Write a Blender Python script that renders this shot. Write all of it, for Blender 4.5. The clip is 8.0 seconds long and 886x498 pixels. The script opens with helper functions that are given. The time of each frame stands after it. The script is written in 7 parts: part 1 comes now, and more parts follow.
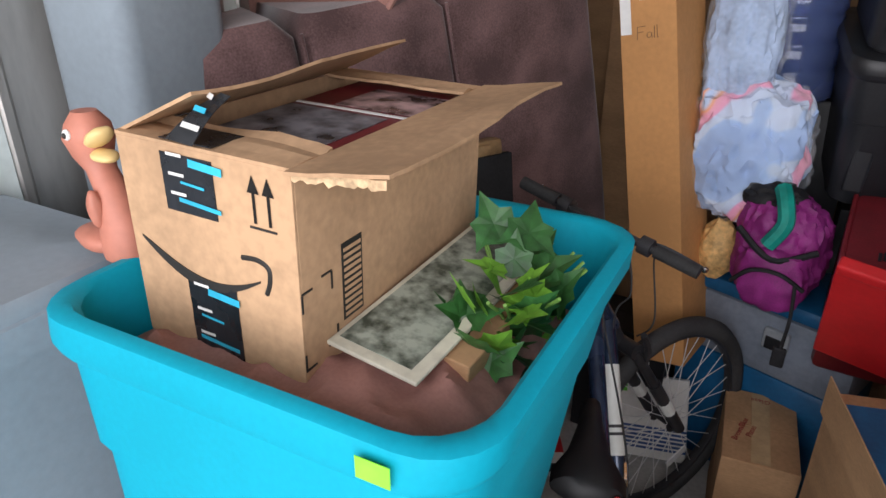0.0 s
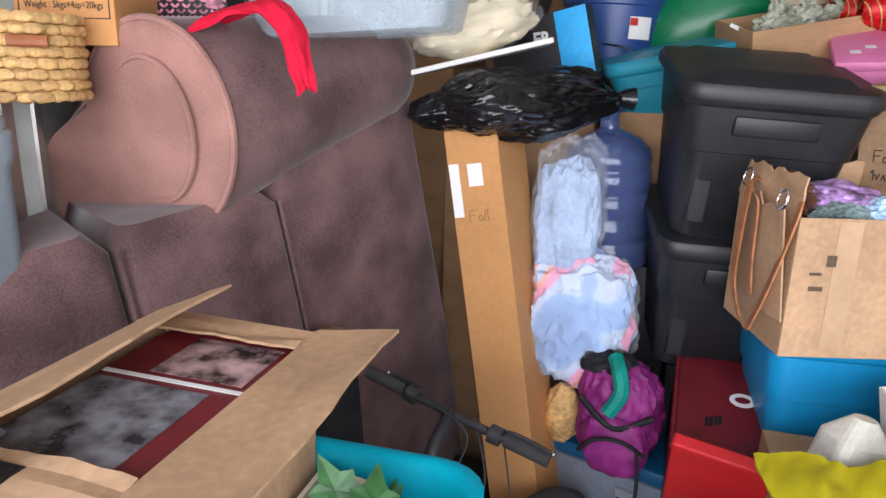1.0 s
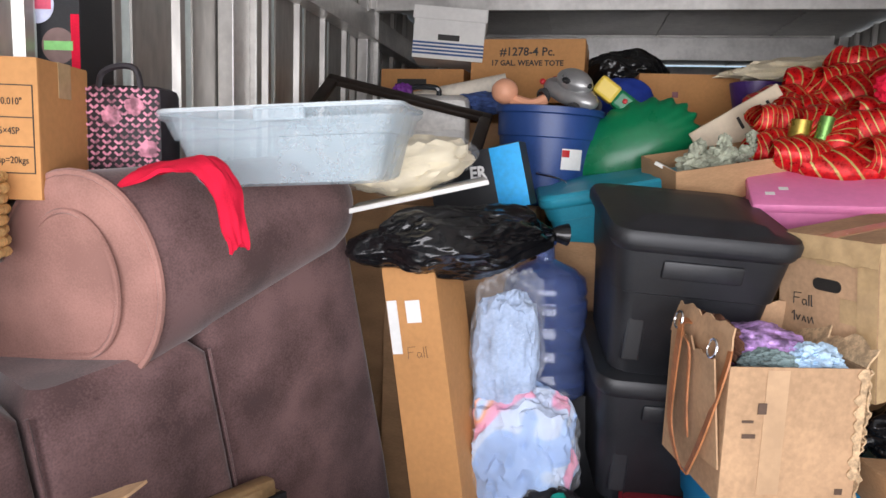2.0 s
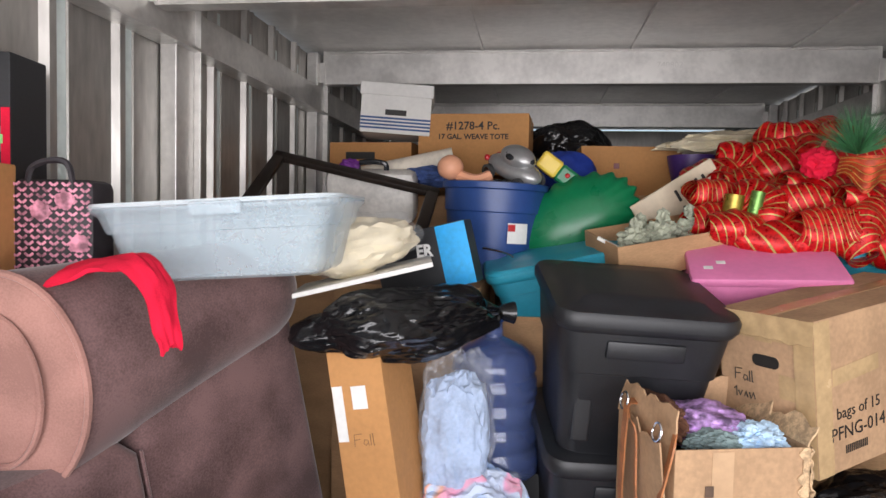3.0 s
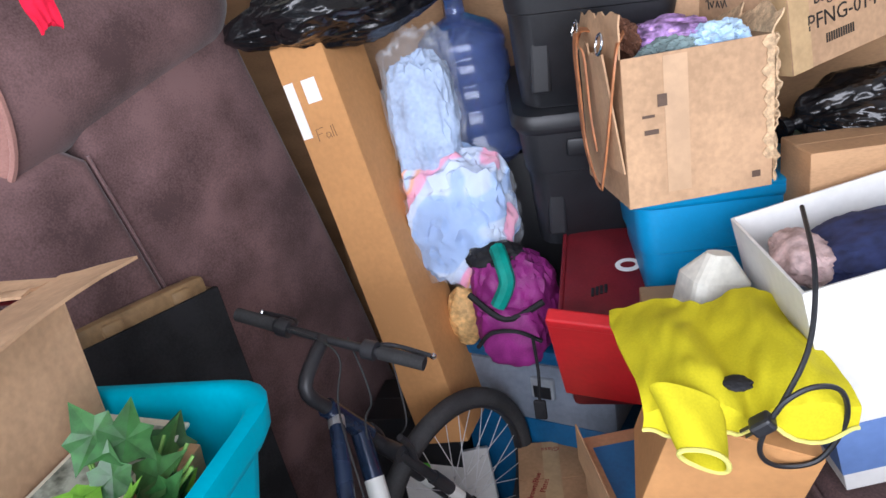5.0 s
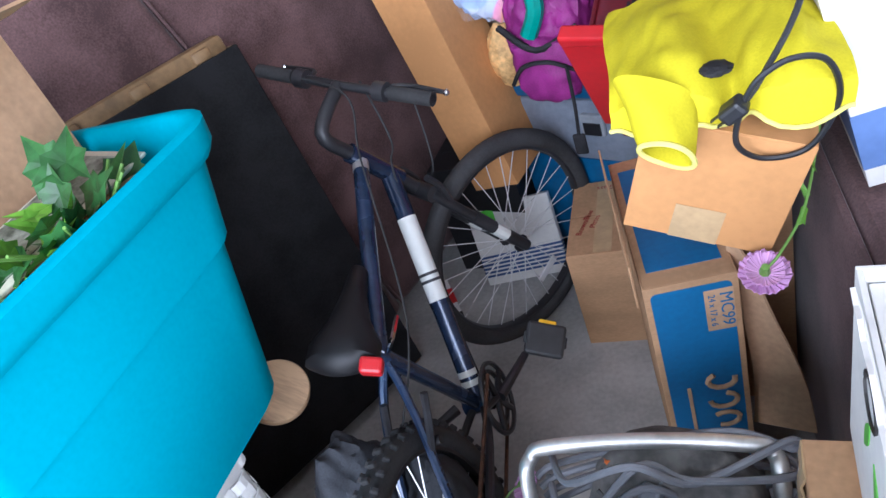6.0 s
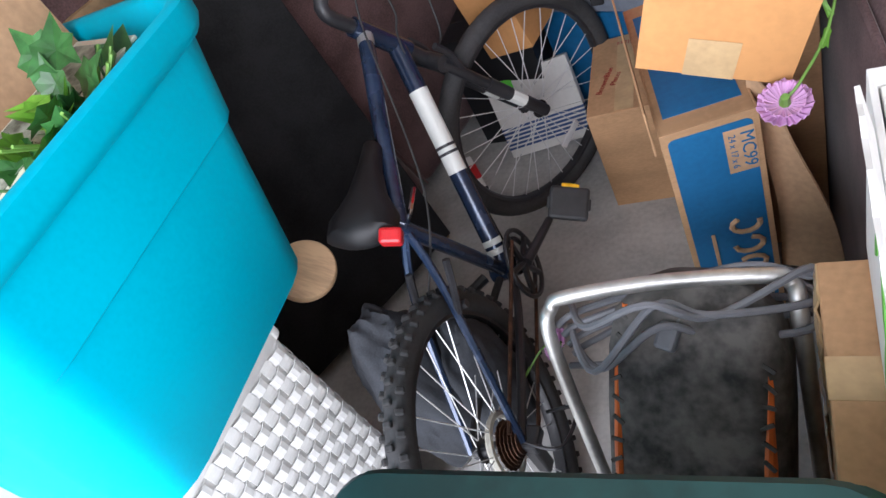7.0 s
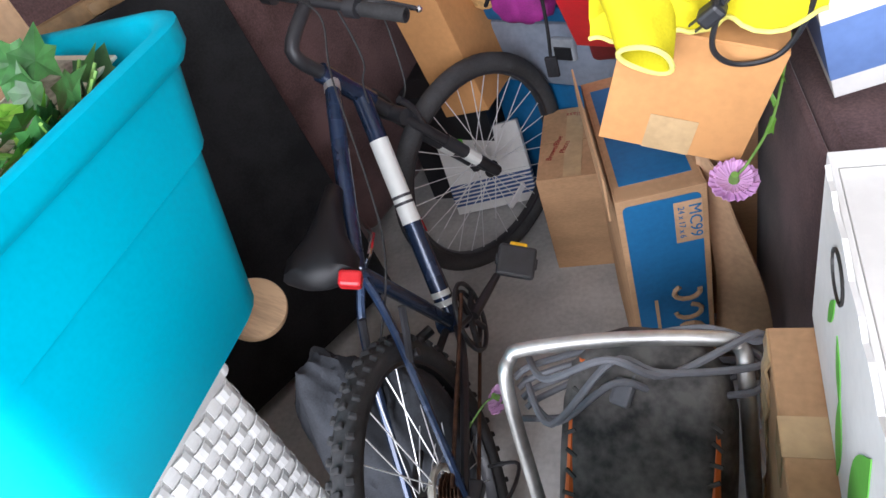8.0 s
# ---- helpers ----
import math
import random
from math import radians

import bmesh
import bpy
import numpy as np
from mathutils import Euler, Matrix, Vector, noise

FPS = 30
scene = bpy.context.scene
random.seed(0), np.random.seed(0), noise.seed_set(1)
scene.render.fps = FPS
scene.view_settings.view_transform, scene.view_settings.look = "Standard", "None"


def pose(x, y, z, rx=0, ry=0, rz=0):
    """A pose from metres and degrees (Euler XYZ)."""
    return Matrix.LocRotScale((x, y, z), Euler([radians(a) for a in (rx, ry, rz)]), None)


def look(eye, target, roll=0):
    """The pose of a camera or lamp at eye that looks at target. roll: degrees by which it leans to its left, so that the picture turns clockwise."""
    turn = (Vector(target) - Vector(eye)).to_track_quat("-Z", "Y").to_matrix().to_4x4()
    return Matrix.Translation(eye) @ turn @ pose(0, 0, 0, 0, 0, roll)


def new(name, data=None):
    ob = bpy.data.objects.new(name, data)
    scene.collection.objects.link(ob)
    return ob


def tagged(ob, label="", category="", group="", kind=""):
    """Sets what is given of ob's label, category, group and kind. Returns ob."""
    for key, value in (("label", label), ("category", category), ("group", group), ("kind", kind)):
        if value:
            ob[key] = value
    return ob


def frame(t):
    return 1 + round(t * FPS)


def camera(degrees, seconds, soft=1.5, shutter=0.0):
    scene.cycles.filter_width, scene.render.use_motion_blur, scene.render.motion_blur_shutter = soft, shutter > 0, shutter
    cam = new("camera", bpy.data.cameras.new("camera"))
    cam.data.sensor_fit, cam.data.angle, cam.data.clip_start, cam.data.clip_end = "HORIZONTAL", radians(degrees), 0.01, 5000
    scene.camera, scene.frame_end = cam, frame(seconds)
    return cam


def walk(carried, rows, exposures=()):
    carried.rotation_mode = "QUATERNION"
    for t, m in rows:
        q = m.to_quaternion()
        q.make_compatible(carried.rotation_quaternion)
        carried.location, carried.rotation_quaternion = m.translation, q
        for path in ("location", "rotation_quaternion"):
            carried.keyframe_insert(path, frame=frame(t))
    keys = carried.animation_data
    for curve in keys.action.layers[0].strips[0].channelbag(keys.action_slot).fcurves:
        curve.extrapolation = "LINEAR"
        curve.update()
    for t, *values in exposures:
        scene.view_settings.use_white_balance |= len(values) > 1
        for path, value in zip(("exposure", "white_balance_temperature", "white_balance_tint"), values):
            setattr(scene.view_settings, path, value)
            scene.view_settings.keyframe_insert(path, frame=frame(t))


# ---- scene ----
cam = camera(66.5, 8.0)
PATH = [
    (0, (0.468, 0.336, 1.659), (-0.408, 1.92, 0.809), 0.1),
    (0.5, (0.446, 0.378, 1.746), (-0.257, 2.132, 1.092), 0.9),
    (1, (0.438, 0.441, 1.822), (-0.082, 2.298, 1.294), 1.5),
    (1.5, (0.447, 0.467, 1.898), (0.009, 2.379, 1.507), 1.6),
    (2, (0.438, 0.482, 1.953), (0.06, 2.428, 1.682), 2.2),
    (3.3, (0.49, 0.507, 2.028), (0.261, 2.492, 1.948), 0.9),
    (3.5, (0.506, 0.512, 2.026), (0.3, 2.5, 1.95), 0.7),
    (4, (0.535, 0.534, 1.989), (0.384, 2.522, 1.83), -0.7),
    (4.5, (0.574, 0.543, 1.855), (0.367, 2.486, 1.431), -4.5),
    (4.7, (0.622, 0.546, 1.796), (0.328, 2.446, 1.244), -6.7),
    (5.8, (0.965, 0.608, 1.565), (0.107, 2.082, 0.522), -20.2),
    (6, (0.972, 0.609, 1.546), (0.078, 1.98, 0.397), -23.5),
    (6.5, (0.988, 0.605, 1.496), (0.024, 1.766, 0.184), -31.0),
    (7, (1.003, 0.593, 1.5), (-0.001, 1.696, 0.168), -34.1),
    (7.5, (0.998, 0.571, 1.496), (0.038, 1.696, 0.149), -31.2),
    (8, (0.95, 0.555, 1.522), (0.153, 1.847, 0.219), -23.0),
]
walk(cam, [(t, look(eye, target, roll)) for t, eye, target, roll in PATH],
     [(0, -0.8, 6500, 10), (0.5, -0.35, 6500, 10), (1.0, -0.15, 6200, 10), (2.2, -0.15, 6450, 10), (3.3, -0.15, 6550, 10), (4.7, -0.1, 6200, 10), (5.8, 0.27, 5300, 10), (6.5, 0.40, 6050, 10), (8.0, 0.40, 6100, 10)])

# ---- world and light ----
world = bpy.data.worlds.new("sky")
scene.world = world
world.use_nodes = True
wn = world.node_tree
sky = wn.nodes.new("ShaderNodeTexSky")
sky.sky_type = 'NISHITA'
sky.sun_disc = False
sky.sun_elevation = radians(68)
sky.sun_rotation = radians(40)
wn.links.new(sky.outputs[0], wn.nodes["Background"].inputs[0])
wn.nodes["Background"].inputs[1].default_value = 0.15
sun_data = bpy.data.lights.new("sun", 'SUN')
sun_data.energy, sun_data.angle, sun_data.color = 5.0, radians(0.6), (1.0, 0.96, 0.90)
sun = new("sun", sun_data)
sun.matrix_world = look((2.5, 3.2, 10), (0, 0, 0))
door_light = bpy.data.lights.new("doorway_daylight", 'AREA')
door_light.shape, door_light.size, door_light.size_y = 'RECTANGLE', 6.5, 3.4
door_light.energy, door_light.color = 560, (1.0, 0.962, 0.995)
dl = new("doorway_daylight", door_light)
dl.matrix_world = look((1.5, -2.2, 2.2), (0.7, 2.6, 1.4))

# ---- materials ----


def mat(name, color, rough=0.6, metal=0.0, var=0.18, scale=6.0, fine=60.0, bump=0.1, color2=None, spec=0.5, stretch=(1, 1, 1),
        trans=0.0, sheen=0.0, coat=0.0, rand=0.0, alpha=1.0, dist=0.004):
    """A procedural surface: base colour with stains at a large scale, grain at a fine one, and a little relief."""
    m = bpy.data.materials.new(name)
    m.use_nodes = True
    t = m.node_tree
    n, l = t.nodes, t.links
    b = n["Principled BSDF"]
    co = n.new("ShaderNodeTexCoord")
    mp = n.new("ShaderNodeMapping")
    mp.inputs["Scale"].default_value = stretch
    l.new(co.outputs["Object"], mp.inputs[0])
    big = n.new("ShaderNodeTexNoise")
    big.inputs["Scale"].default_value, big.inputs["Detail"].default_value = scale, 5
    l.new(mp.outputs[0], big.inputs["Vector"])
    fin = n.new("ShaderNodeTexNoise")
    fin.inputs["Scale"].default_value, fin.inputs["Detail"].default_value = fine, 4
    l.new(mp.outputs[0], fin.inputs["Vector"])
    add = n.new("ShaderNodeMath")
    add.operation = 'MULTIPLY_ADD'
    l.new(fin.outputs[0], add.inputs[0])
    add.inputs[1].default_value = 0.45
    l.new(big.outputs[0], add.inputs[2])
    ramp = n.new("ShaderNodeValToRGB")
    c2 = color2 or tuple(min(1, c * (1 + var)) for c in color)
    c1 = tuple(c * (1 - var) for c in color)
    e = ramp.color_ramp.elements
    e[0].position, e[0].color = 0.57, (*c1, 1)
    e[1].position, e[1].color = 0.88, (*c2, 1)
    l.new(add.outputs[0], ramp.inputs[0])
    out = ramp.outputs[0]
    if rand:
        oi = n.new("ShaderNodeObjectInfo")
        hs = n.new("ShaderNodeHueSaturation")
        mr = n.new("ShaderNodeMapRange")
        mr.inputs[3].default_value, mr.inputs[4].default_value = 1 - rand, 1 + rand
        l.new(oi.outputs["Random"], mr.inputs[0])
        l.new(mr.outputs[0], hs.inputs["Value"])
        l.new(out, hs.inputs["Color"])
        out = hs.outputs[0]
    l.new(out, b.inputs["Base Color"])
    rr = n.new("ShaderNodeMapRange")
    rr.inputs[3].default_value, rr.inputs[4].default_value = max(0.02, rough - 0.12), min(1, rough + 0.12)
    l.new(big.outputs[0], rr.inputs[0])
    l.new(rr.outputs[0], b.inputs["Roughness"])
    b.inputs["Metallic"].default_value = metal
    b.inputs["Specular IOR Level"].default_value = spec
    b.inputs["Transmission Weight"].default_value = trans
    b.inputs["Alpha"].default_value = alpha
    b.inputs["Coat Weight"].default_value = coat
    b.inputs["Sheen Weight"].default_value = sheen
    b.inputs["Sheen Roughness"].default_value = 0.4
    if bump:
        bp = n.new("ShaderNodeBump")
        bp.inputs["Strength"].default_value, bp.inputs["Distance"].default_value = bump, dist
        l.new(add.outputs[0], bp.inputs["Height"])
        l.new(bp.outputs[0], b.inputs["Normal"])
    return m


CARD = mat("cardboard", (0.46, 0.275, 0.145), 0.85, var=0.15, scale=4, fine=90, bump=0.08, spec=0.25, stretch=(1, 1, 3))
CARD_PALE = mat("pale cardboard", (0.48, 0.305, 0.178), 0.85, var=0.16, scale=5, fine=80, bump=0.1, spec=0.25)
CARD_WARM = mat("orange cardboard", (0.53, 0.265, 0.10), 0.8, var=0.1, scale=3, fine=70, bump=0.06, spec=0.3)
CARD_EDGE = mat("torn cardboard edge", (0.56, 0.39, 0.23), 0.95, var=0.3, scale=60, fine=200, bump=0.5)
TAPE = mat("clear packing tape", (0.52, 0.36, 0.19), 0.22, var=0.1, scale=20, fine=90, bump=0.05)
INK = mat("black ink", (0.02, 0.018, 0.016), 0.6, var=0.1, bump=0)
RED_INK = mat("red marker", (0.30, 0.04, 0.03), 0.7, var=0.1, bump=0)
NAVY_TAPE = mat("black printed tape", (0.016, 0.018, 0.022), 0.28, var=0.2, scale=30, bump=0.03)
BLUE_INK = mat("sky blue print", (0.03, 0.42, 0.62), 0.5, bump=0)
CHEWY = mat("blue printed cardboard", (0.012, 0.13, 0.30), 0.6, var=0.15, scale=6, fine=90, bump=0.05)
WHITE_CARD = mat("white cardboard", (0.74, 0.73, 0.70), 0.75, var=0.06, scale=5, fine=60, bump=0.05)
STRIPE = mat("navy print", (0.04, 0.09, 0.24), 0.65, var=0.15, bump=0)
GREENPRINT = mat("leaf green print", (0.12, 0.42, 0.05), 0.6, var=0.1, bump=0)
PAPER = mat("white paper", (0.80, 0.80, 0.78), 0.7, var=0.05, bump=0.02)
TURQ = mat("turquoise plastic", (0.002, 0.36, 0.50), 0.6, var=0.06, scale=3, fine=120, bump=0.04, spec=0.22)
TEAL = mat("teal plastic", (0.03, 0.33, 0.46), 0.42, var=0.1, scale=4, fine=100, bump=0.04)
BLUETUB = mat("blue plastic", (0.012, 0.27, 0.55), 0.4, var=0.08, scale=4, fine=100, bump=0.04)
NAVY = mat("navy plastic", (0.022, 0.065, 0.235), 0.38, var=0.12, scale=4, fine=100, bump=0.05)
BLACKP = mat("black plastic", (0.016, 0.017, 0.02), 0.45, var=0.25, scale=5, fine=150, bump=0.08)
GREYBIN = mat("grey plastic", (0.29, 0.345, 0.39), 0.5, var=0.08, scale=3, fine=70, bump=0.05)
GREEN = mat("green plastic", (0.004, 0.17, 0.065), 0.3, var=0.1, scale=6, bump=0.04)
PINK = mat("pink plastic", (0.76, 0.22, 0.44), 0.45, var=0.06, scale=6, bump=0.03)
PURPLE = mat("purple plastic", (0.07, 0.03, 0.16), 0.4, bump=0.03)
SOFA = mat("brown suede", (0.142, 0.085, 0.083), 0.95, var=0.40, scale=5.5, fine=220, bump=0.18, spec=0.1, sheen=0.35)
SOFA_WORN = mat("worn brown corduroy", (0.34, 0.182, 0.152), 0.95, var=0.18, scale=7, fine=260, bump=0.25, spec=0.1, sheen=0.3)
BLACKCLOTH = mat("black dust cover", (0.02, 0.02, 0.021), 0.95, var=0.3, scale=8, fine=200, bump=0.1, spec=0.1)
GALV = mat("galvanised steel", (0.68, 0.665, 0.64), 0.42, 0.7, var=0.14, scale=5, fine=35, bump=0.05)
STEEL = mat("ribbed steel wall", (0.46, 0.445, 0.42), 0.38, 0.75, var=0.22, scale=4, fine=40, bump=0.05, stretch=(1, 1, 0.25))
# opaque pale colour stands in for light through translucent wall strips
BRIGHT_STRIP = mat("pale strip with brightness in its colour", (0.75, 0.84, 0.82), 0.45, 0.0, var=0.08, scale=6, bump=0.02)
CEIL = mat("silver ceiling panel", (0.80, 0.785, 0.76), 0.42, 0.2, var=0.12, scale=3, fine=25, bump=0.1)
CONCRETE = mat("grey concrete", (0.47, 0.465, 0.445), 0.85, var=0.18, scale=5, fine=70, bump=0.12)
ASPHALT = mat("pale concrete apron", (0.42, 0.41, 0.385), 0.9, var=0.2, scale=1, fine=40, bump=0.3)
BAGBLACK = mat("black bin bag film", (0.006, 0.006, 0.007), 0.2, var=0.2, scale=9, fine=30, bump=0.35, dist=0.02, spec=0.6)
CLEARFILM = mat("clear plastic film", (0.85, 0.88, 0.92), 0.14, var=0.03, scale=20, fine=40, bump=0.5, dist=0.015, trans=0.0, alpha=0.09)
FROST = mat("frosted clear plastic", (0.60, 0.72, 0.79), 0.26, var=0.05, scale=4, bump=0.03, alpha=0.31)
JUG = mat("blue polycarbonate", (0.22, 0.31, 0.66), 0.1, var=0.05, scale=4, bump=0.02, trans=0.75)
RED = mat("red plastic", (0.52, 0.015, 0.02), 0.35, var=0.1, scale=8, bump=0.03)
MAROON = mat("maroon vinyl", (0.16, 0.012, 0.018), 0.4, var=0.2, scale=10, fine=150, bump=0.15)
REDCLOTH = mat("red cotton", (0.66, 0.012, 0.045), 0.9, var=0.12, scale=12, fine=300, bump=0.2, spec=0.2)
YELLOW = mat("yellow fabric", (0.54, 0.47, 0.012), 0.85, var=0.12, scale=8, fine=250, bump=0.2, spec=0.2)
MAGENTA = mat("magenta nylon", (0.24, 0.018, 0.17), 0.6, var=0.25, scale=14, fine=240, bump=0.25)
TEALCLOTH = mat("green nylon", (0.0, 0.24, 0.19), 0.6, var=0.2, scale=14, bump=0.2)
BLACKNYLON = mat("black nylon", (0.018, 0.018, 0.02), 0.7, var=0.3, scale=20, fine=200, bump=0.2, spec=0.25)
MAUVE = mat("dusty pink fabric", (0.36, 0.185, 0.155), 0.95, var=0.14, scale=6, fine=200, bump=0.2, spec=0.1)
CREAM = mat("cream fabric", (0.74, 0.66, 0.48), 0.9, var=0.12, scale=9, fine=200, bump=0.3)
DENIM = mat("dark denim", (0.040, 0.044, 0.052), 0.9, var=0.3, scale=10, fine=250, bump=0.2)
RUBBER = mat("tyre rubber", (0.036, 0.036, 0.037), 0.8, var=0.3, scale=12, fine=150, bump=0.2)
SPOKE = mat("bright steel wire", (0.78, 0.78, 0.78), 0.3, 0.35, var=0.05, bump=0)
CHROME = mat("chrome", (0.75, 0.75, 0.76), 0.15, 1.0, var=0.05, bump=0)
ALU = mat("dull aluminium tube", (0.62, 0.61, 0.58), 0.48, 0.9, var=0.15, scale=14, fine=80, bump=0.05)
BIKE = mat("navy bicycle paint", (0.022, 0.04, 0.085), 0.25, 0.3, var=0.3, scale=8, bump=0.02, coat=0.5)
BIKE_BLACK = mat("matt black paint", (0.026, 0.026, 0.029), 0.42, var=0.3, scale=8, bump=0.03)
WHITEP = mat("white paint", (0.76, 0.78, 0.74), 0.4, var=0.05, bump=0.01)
RUST = mat("rusty steel", (0.10, 0.05, 0.03), 0.6, 0.6, var=0.4, scale=30, bump=0.2)
WICKER = mat("white painted wicker", (0.70, 0.70, 0.68), 0.55, var=0.06, scale=20, fine=90, bump=0.1, rand=0.06)
STRAW = mat("natural straw", (0.58, 0.36, 0.14), 0.7, var=0.3, scale=20, fine=80, bump=0.3, rand=0.2)
WOOD = mat("pale wood", (0.46, 0.30, 0.17), 0.6, var=0.2, scale=5, fine=40, bump=0.1, stretch=(1, 6, 6))
DARKWOOD = mat("dark wood", (0.022, 0.016, 0.013), 0.35, var=0.3, scale=5, fine=40, bump=0.05)
GOLDWOOD = mat("brown gilt wood", (0.24, 0.15, 0.07), 0.5, var=0.3, scale=9, bump=0.2)
LEAF = mat("ivy leaf", (0.032, 0.125, 0.03), 0.45, var=0.4, scale=18, fine=80, bump=0.2, rand=0.25)
LEAF_PALE = mat("young ivy leaf", (0.16, 0.38, 0.04), 0.45, var=0.25, scale=18, fine=80, bump=0.2, rand=0.2)
PINE = mat("pine needle", (0.03, 0.15, 0.05), 0.6, var=0.4, scale=30, bump=0)
LEATHER = mat("tan leather", (0.42, 0.165, 0.065), 0.5, var=0.25, scale=20, fine=120, bump=0.2)
BROWNHIDE = mat("brown suede leather", (0.13, 0.055, 0.03), 0.8, var=0.25, scale=16, fine=150, bump=0.2)
ORANGE = mat("orange print", (0.72, 0.16, 0.03), 0.5, var=0.15, bump=0.02)
DUSTYBLACK = mat("dusty black plastic", (0.040, 0.038, 0.036), 0.75, var=0.4, scale=15, fine=70, bump=0.12, color2=(0.14, 0.13, 0.12))
CORD = mat("grey rubber cord", (0.15, 0.155, 0.17), 0.55, var=0.15, bump=0.02)
TOYSKIN = mat("terracotta vinyl", (0.50, 0.19, 0.13), 0.55, var=0.1, scale=10, bump=0.05)
DOLLSKIN = mat("peach vinyl", (0.74, 0.36, 0.22), 0.5, var=0.06, bump=0.02)
YELLOWP = mat("yellow plastic", (0.80, 0.58, 0.08), 0.4, var=0.06, bump=0.02)
SILVER = mat("silver toy paint", (0.36, 0.36, 0.36), 0.3, 0.5, var=0.1, bump=0.01)
GLASSDARK = mat("dark toy glass", (0.02, 0.022, 0.025), 0.12, var=0.1, bump=0)
BEIGE = mat("beige plastic", (0.62, 0.52, 0.38), 0.5, var=0.08, bump=0.03)
STONE = mat("grey green resin", (0.36, 0.38, 0.29), 0.7, var=0.25, scale=30, fine=120, bump=0.4)
ROYAL = mat("royal blue fabric", (0.012, 0.045, 0.36), 0.8, var=0.15, bump=0.15)
LILAC = mat("lilac petal", (0.64, 0.36, 0.62), 0.7, var=0.15, scale=20, bump=0.1)
STEM = mat("green stem", (0.16, 0.32, 0.06), 0.6, bump=0.02)


def ribbon_material():
    """Red mesh ribbon with gold bands that follow the strip's length."""
    m = mat("red gold mesh ribbon", (0.56, 0.006, 0.008), 0.3, 0.25, var=0.35, scale=60, fine=500, bump=0.5)
    t = m.node_tree
    n, l = t.nodes, t.links
    at = n.new("ShaderNodeUVMap")
    sep = n.new("ShaderNodeSeparateXYZ")
    l.new(at.outputs[0], sep.inputs[0])
    w = n.new("ShaderNodeMath")
    w.operation = 'PINGPONG'
    w.inputs[1].default_value = 0.5
    mul = n.new("ShaderNodeMath")
    mul.operation = 'MULTIPLY'
    mul.inputs[1].default_value = 5.0
    l.new(sep.outputs[1], mul.inputs[0])
    l.new(mul.outputs[0], w.inputs[0])
    gt = n.new("ShaderNodeMath")
    gt.operation = 'GREATER_THAN'
    gt.inputs[1].default_value = 0.425
    l.new(w.outputs[0], gt.inputs[0])
    mix = n.new("ShaderNodeMix")
    mix.data_type = 'RGBA'
    b = n["Principled BSDF"]
    old = b.inputs["Base Color"].links[0].from_socket
    l.new(gt.outputs[0], mix.inputs[0])
    l.new(old, mix.inputs[6])
    mix.inputs[7].default_value = (0.50, 0.42, 0.13, 1)
    l.new(mix.outputs[2], b.inputs["Base Color"])
    return m


RIBBON = ribbon_material()

# ---- building helpers ----


def part(name, bm, material, parent=None, label="", smooth=False, at=None):
    """Links a bmesh as one mesh object under a thing or a part."""
    me = bpy.data.meshes.new(name)
    bmesh.ops.recalc_face_normals(bm, faces=bm.faces)
    if smooth:
        for f in bm.faces:
            f.smooth = True
    bm.to_mesh(me)
    bm.free()
    me.materials.append(material)
    if smooth:
        me.set_sharp_from_angle(angle=radians(42))
    ob = new(name, me)
    ob.parent = parent
    if at is not None:
        ob.matrix_basis = at
    if label:
        tagged(ob, label)
    return ob


def thing(name, m, label, category, group="", kind=""):
    ob = new(name)
    ob.empty_display_size = 0.05
    ob.matrix_basis = m
    return tagged(ob, label, category, group, kind)


def box(w, d, h, x=0.0, y=0.0, z=0.0, bev=0.003, m=None):
    """A bevelled box: centre x, y, base z."""
    bm = bmesh.new()
    bmesh.ops.create_cube(bm, size=1)
    bmesh.ops.scale(bm, vec=(w, d, h), verts=bm.verts)
    if bev:
        bmesh.ops.bevel(bm, geom=bm.edges, offset=min(bev, 0.45 * min(w, d, h)), segments=2, affect='EDGES', profile=0.5)
    bmesh.ops.translate(bm, vec=(x, y, z + h / 2), verts=bm.verts)
    if m is not None:
        bmesh.ops.transform(bm, matrix=m, verts=bm.verts)
    return bm


def join(*bms):
    out = bms[0]
    for b in bms[1:]:
        me = bpy.data.meshes.new("tmp")
        b.to_mesh(me)
        b.free()
        out.from_mesh(me)
        bpy.data.meshes.remove(me)
    return out


def moved(bm, m):
    bmesh.ops.transform(bm, matrix=m, verts=bm.verts)
    return bm


def rrect(w, d, r, n=5):
    pts = []
    for cx, cy, a0 in ((w / 2 - r, d / 2 - r, 0), (-w / 2 + r, d / 2 - r, 90), (-w / 2 + r, -d / 2 + r, 180), (w / 2 - r, -d / 2 + r, 270)):
        for k in range(n + 1):
            a = radians(a0 + 90 * k / n)
            pts.append((cx + r * math.cos(a), cy + r * math.sin(a)))
    return pts


def loft(rings, cap0=True, cap1=True, closed=True, ring_closed=True):
    """A skin over rings of points."""
    bm = bmesh.new()
    vs = [[bm.verts.new(p) for p in r] for r in rings]
    n = len(rings[0])
    for a, b in zip(vs, vs[1:]):
        for k in range(n if ring_closed else n - 1):
            bm.faces.new((a[k], a[(k + 1) % n], b[(k + 1) % n], b[k]))
    if cap0:
        bm.faces.new(vs[0][::-1])
    if cap1:
        bm.faces.new(vs[-1])
    return bm


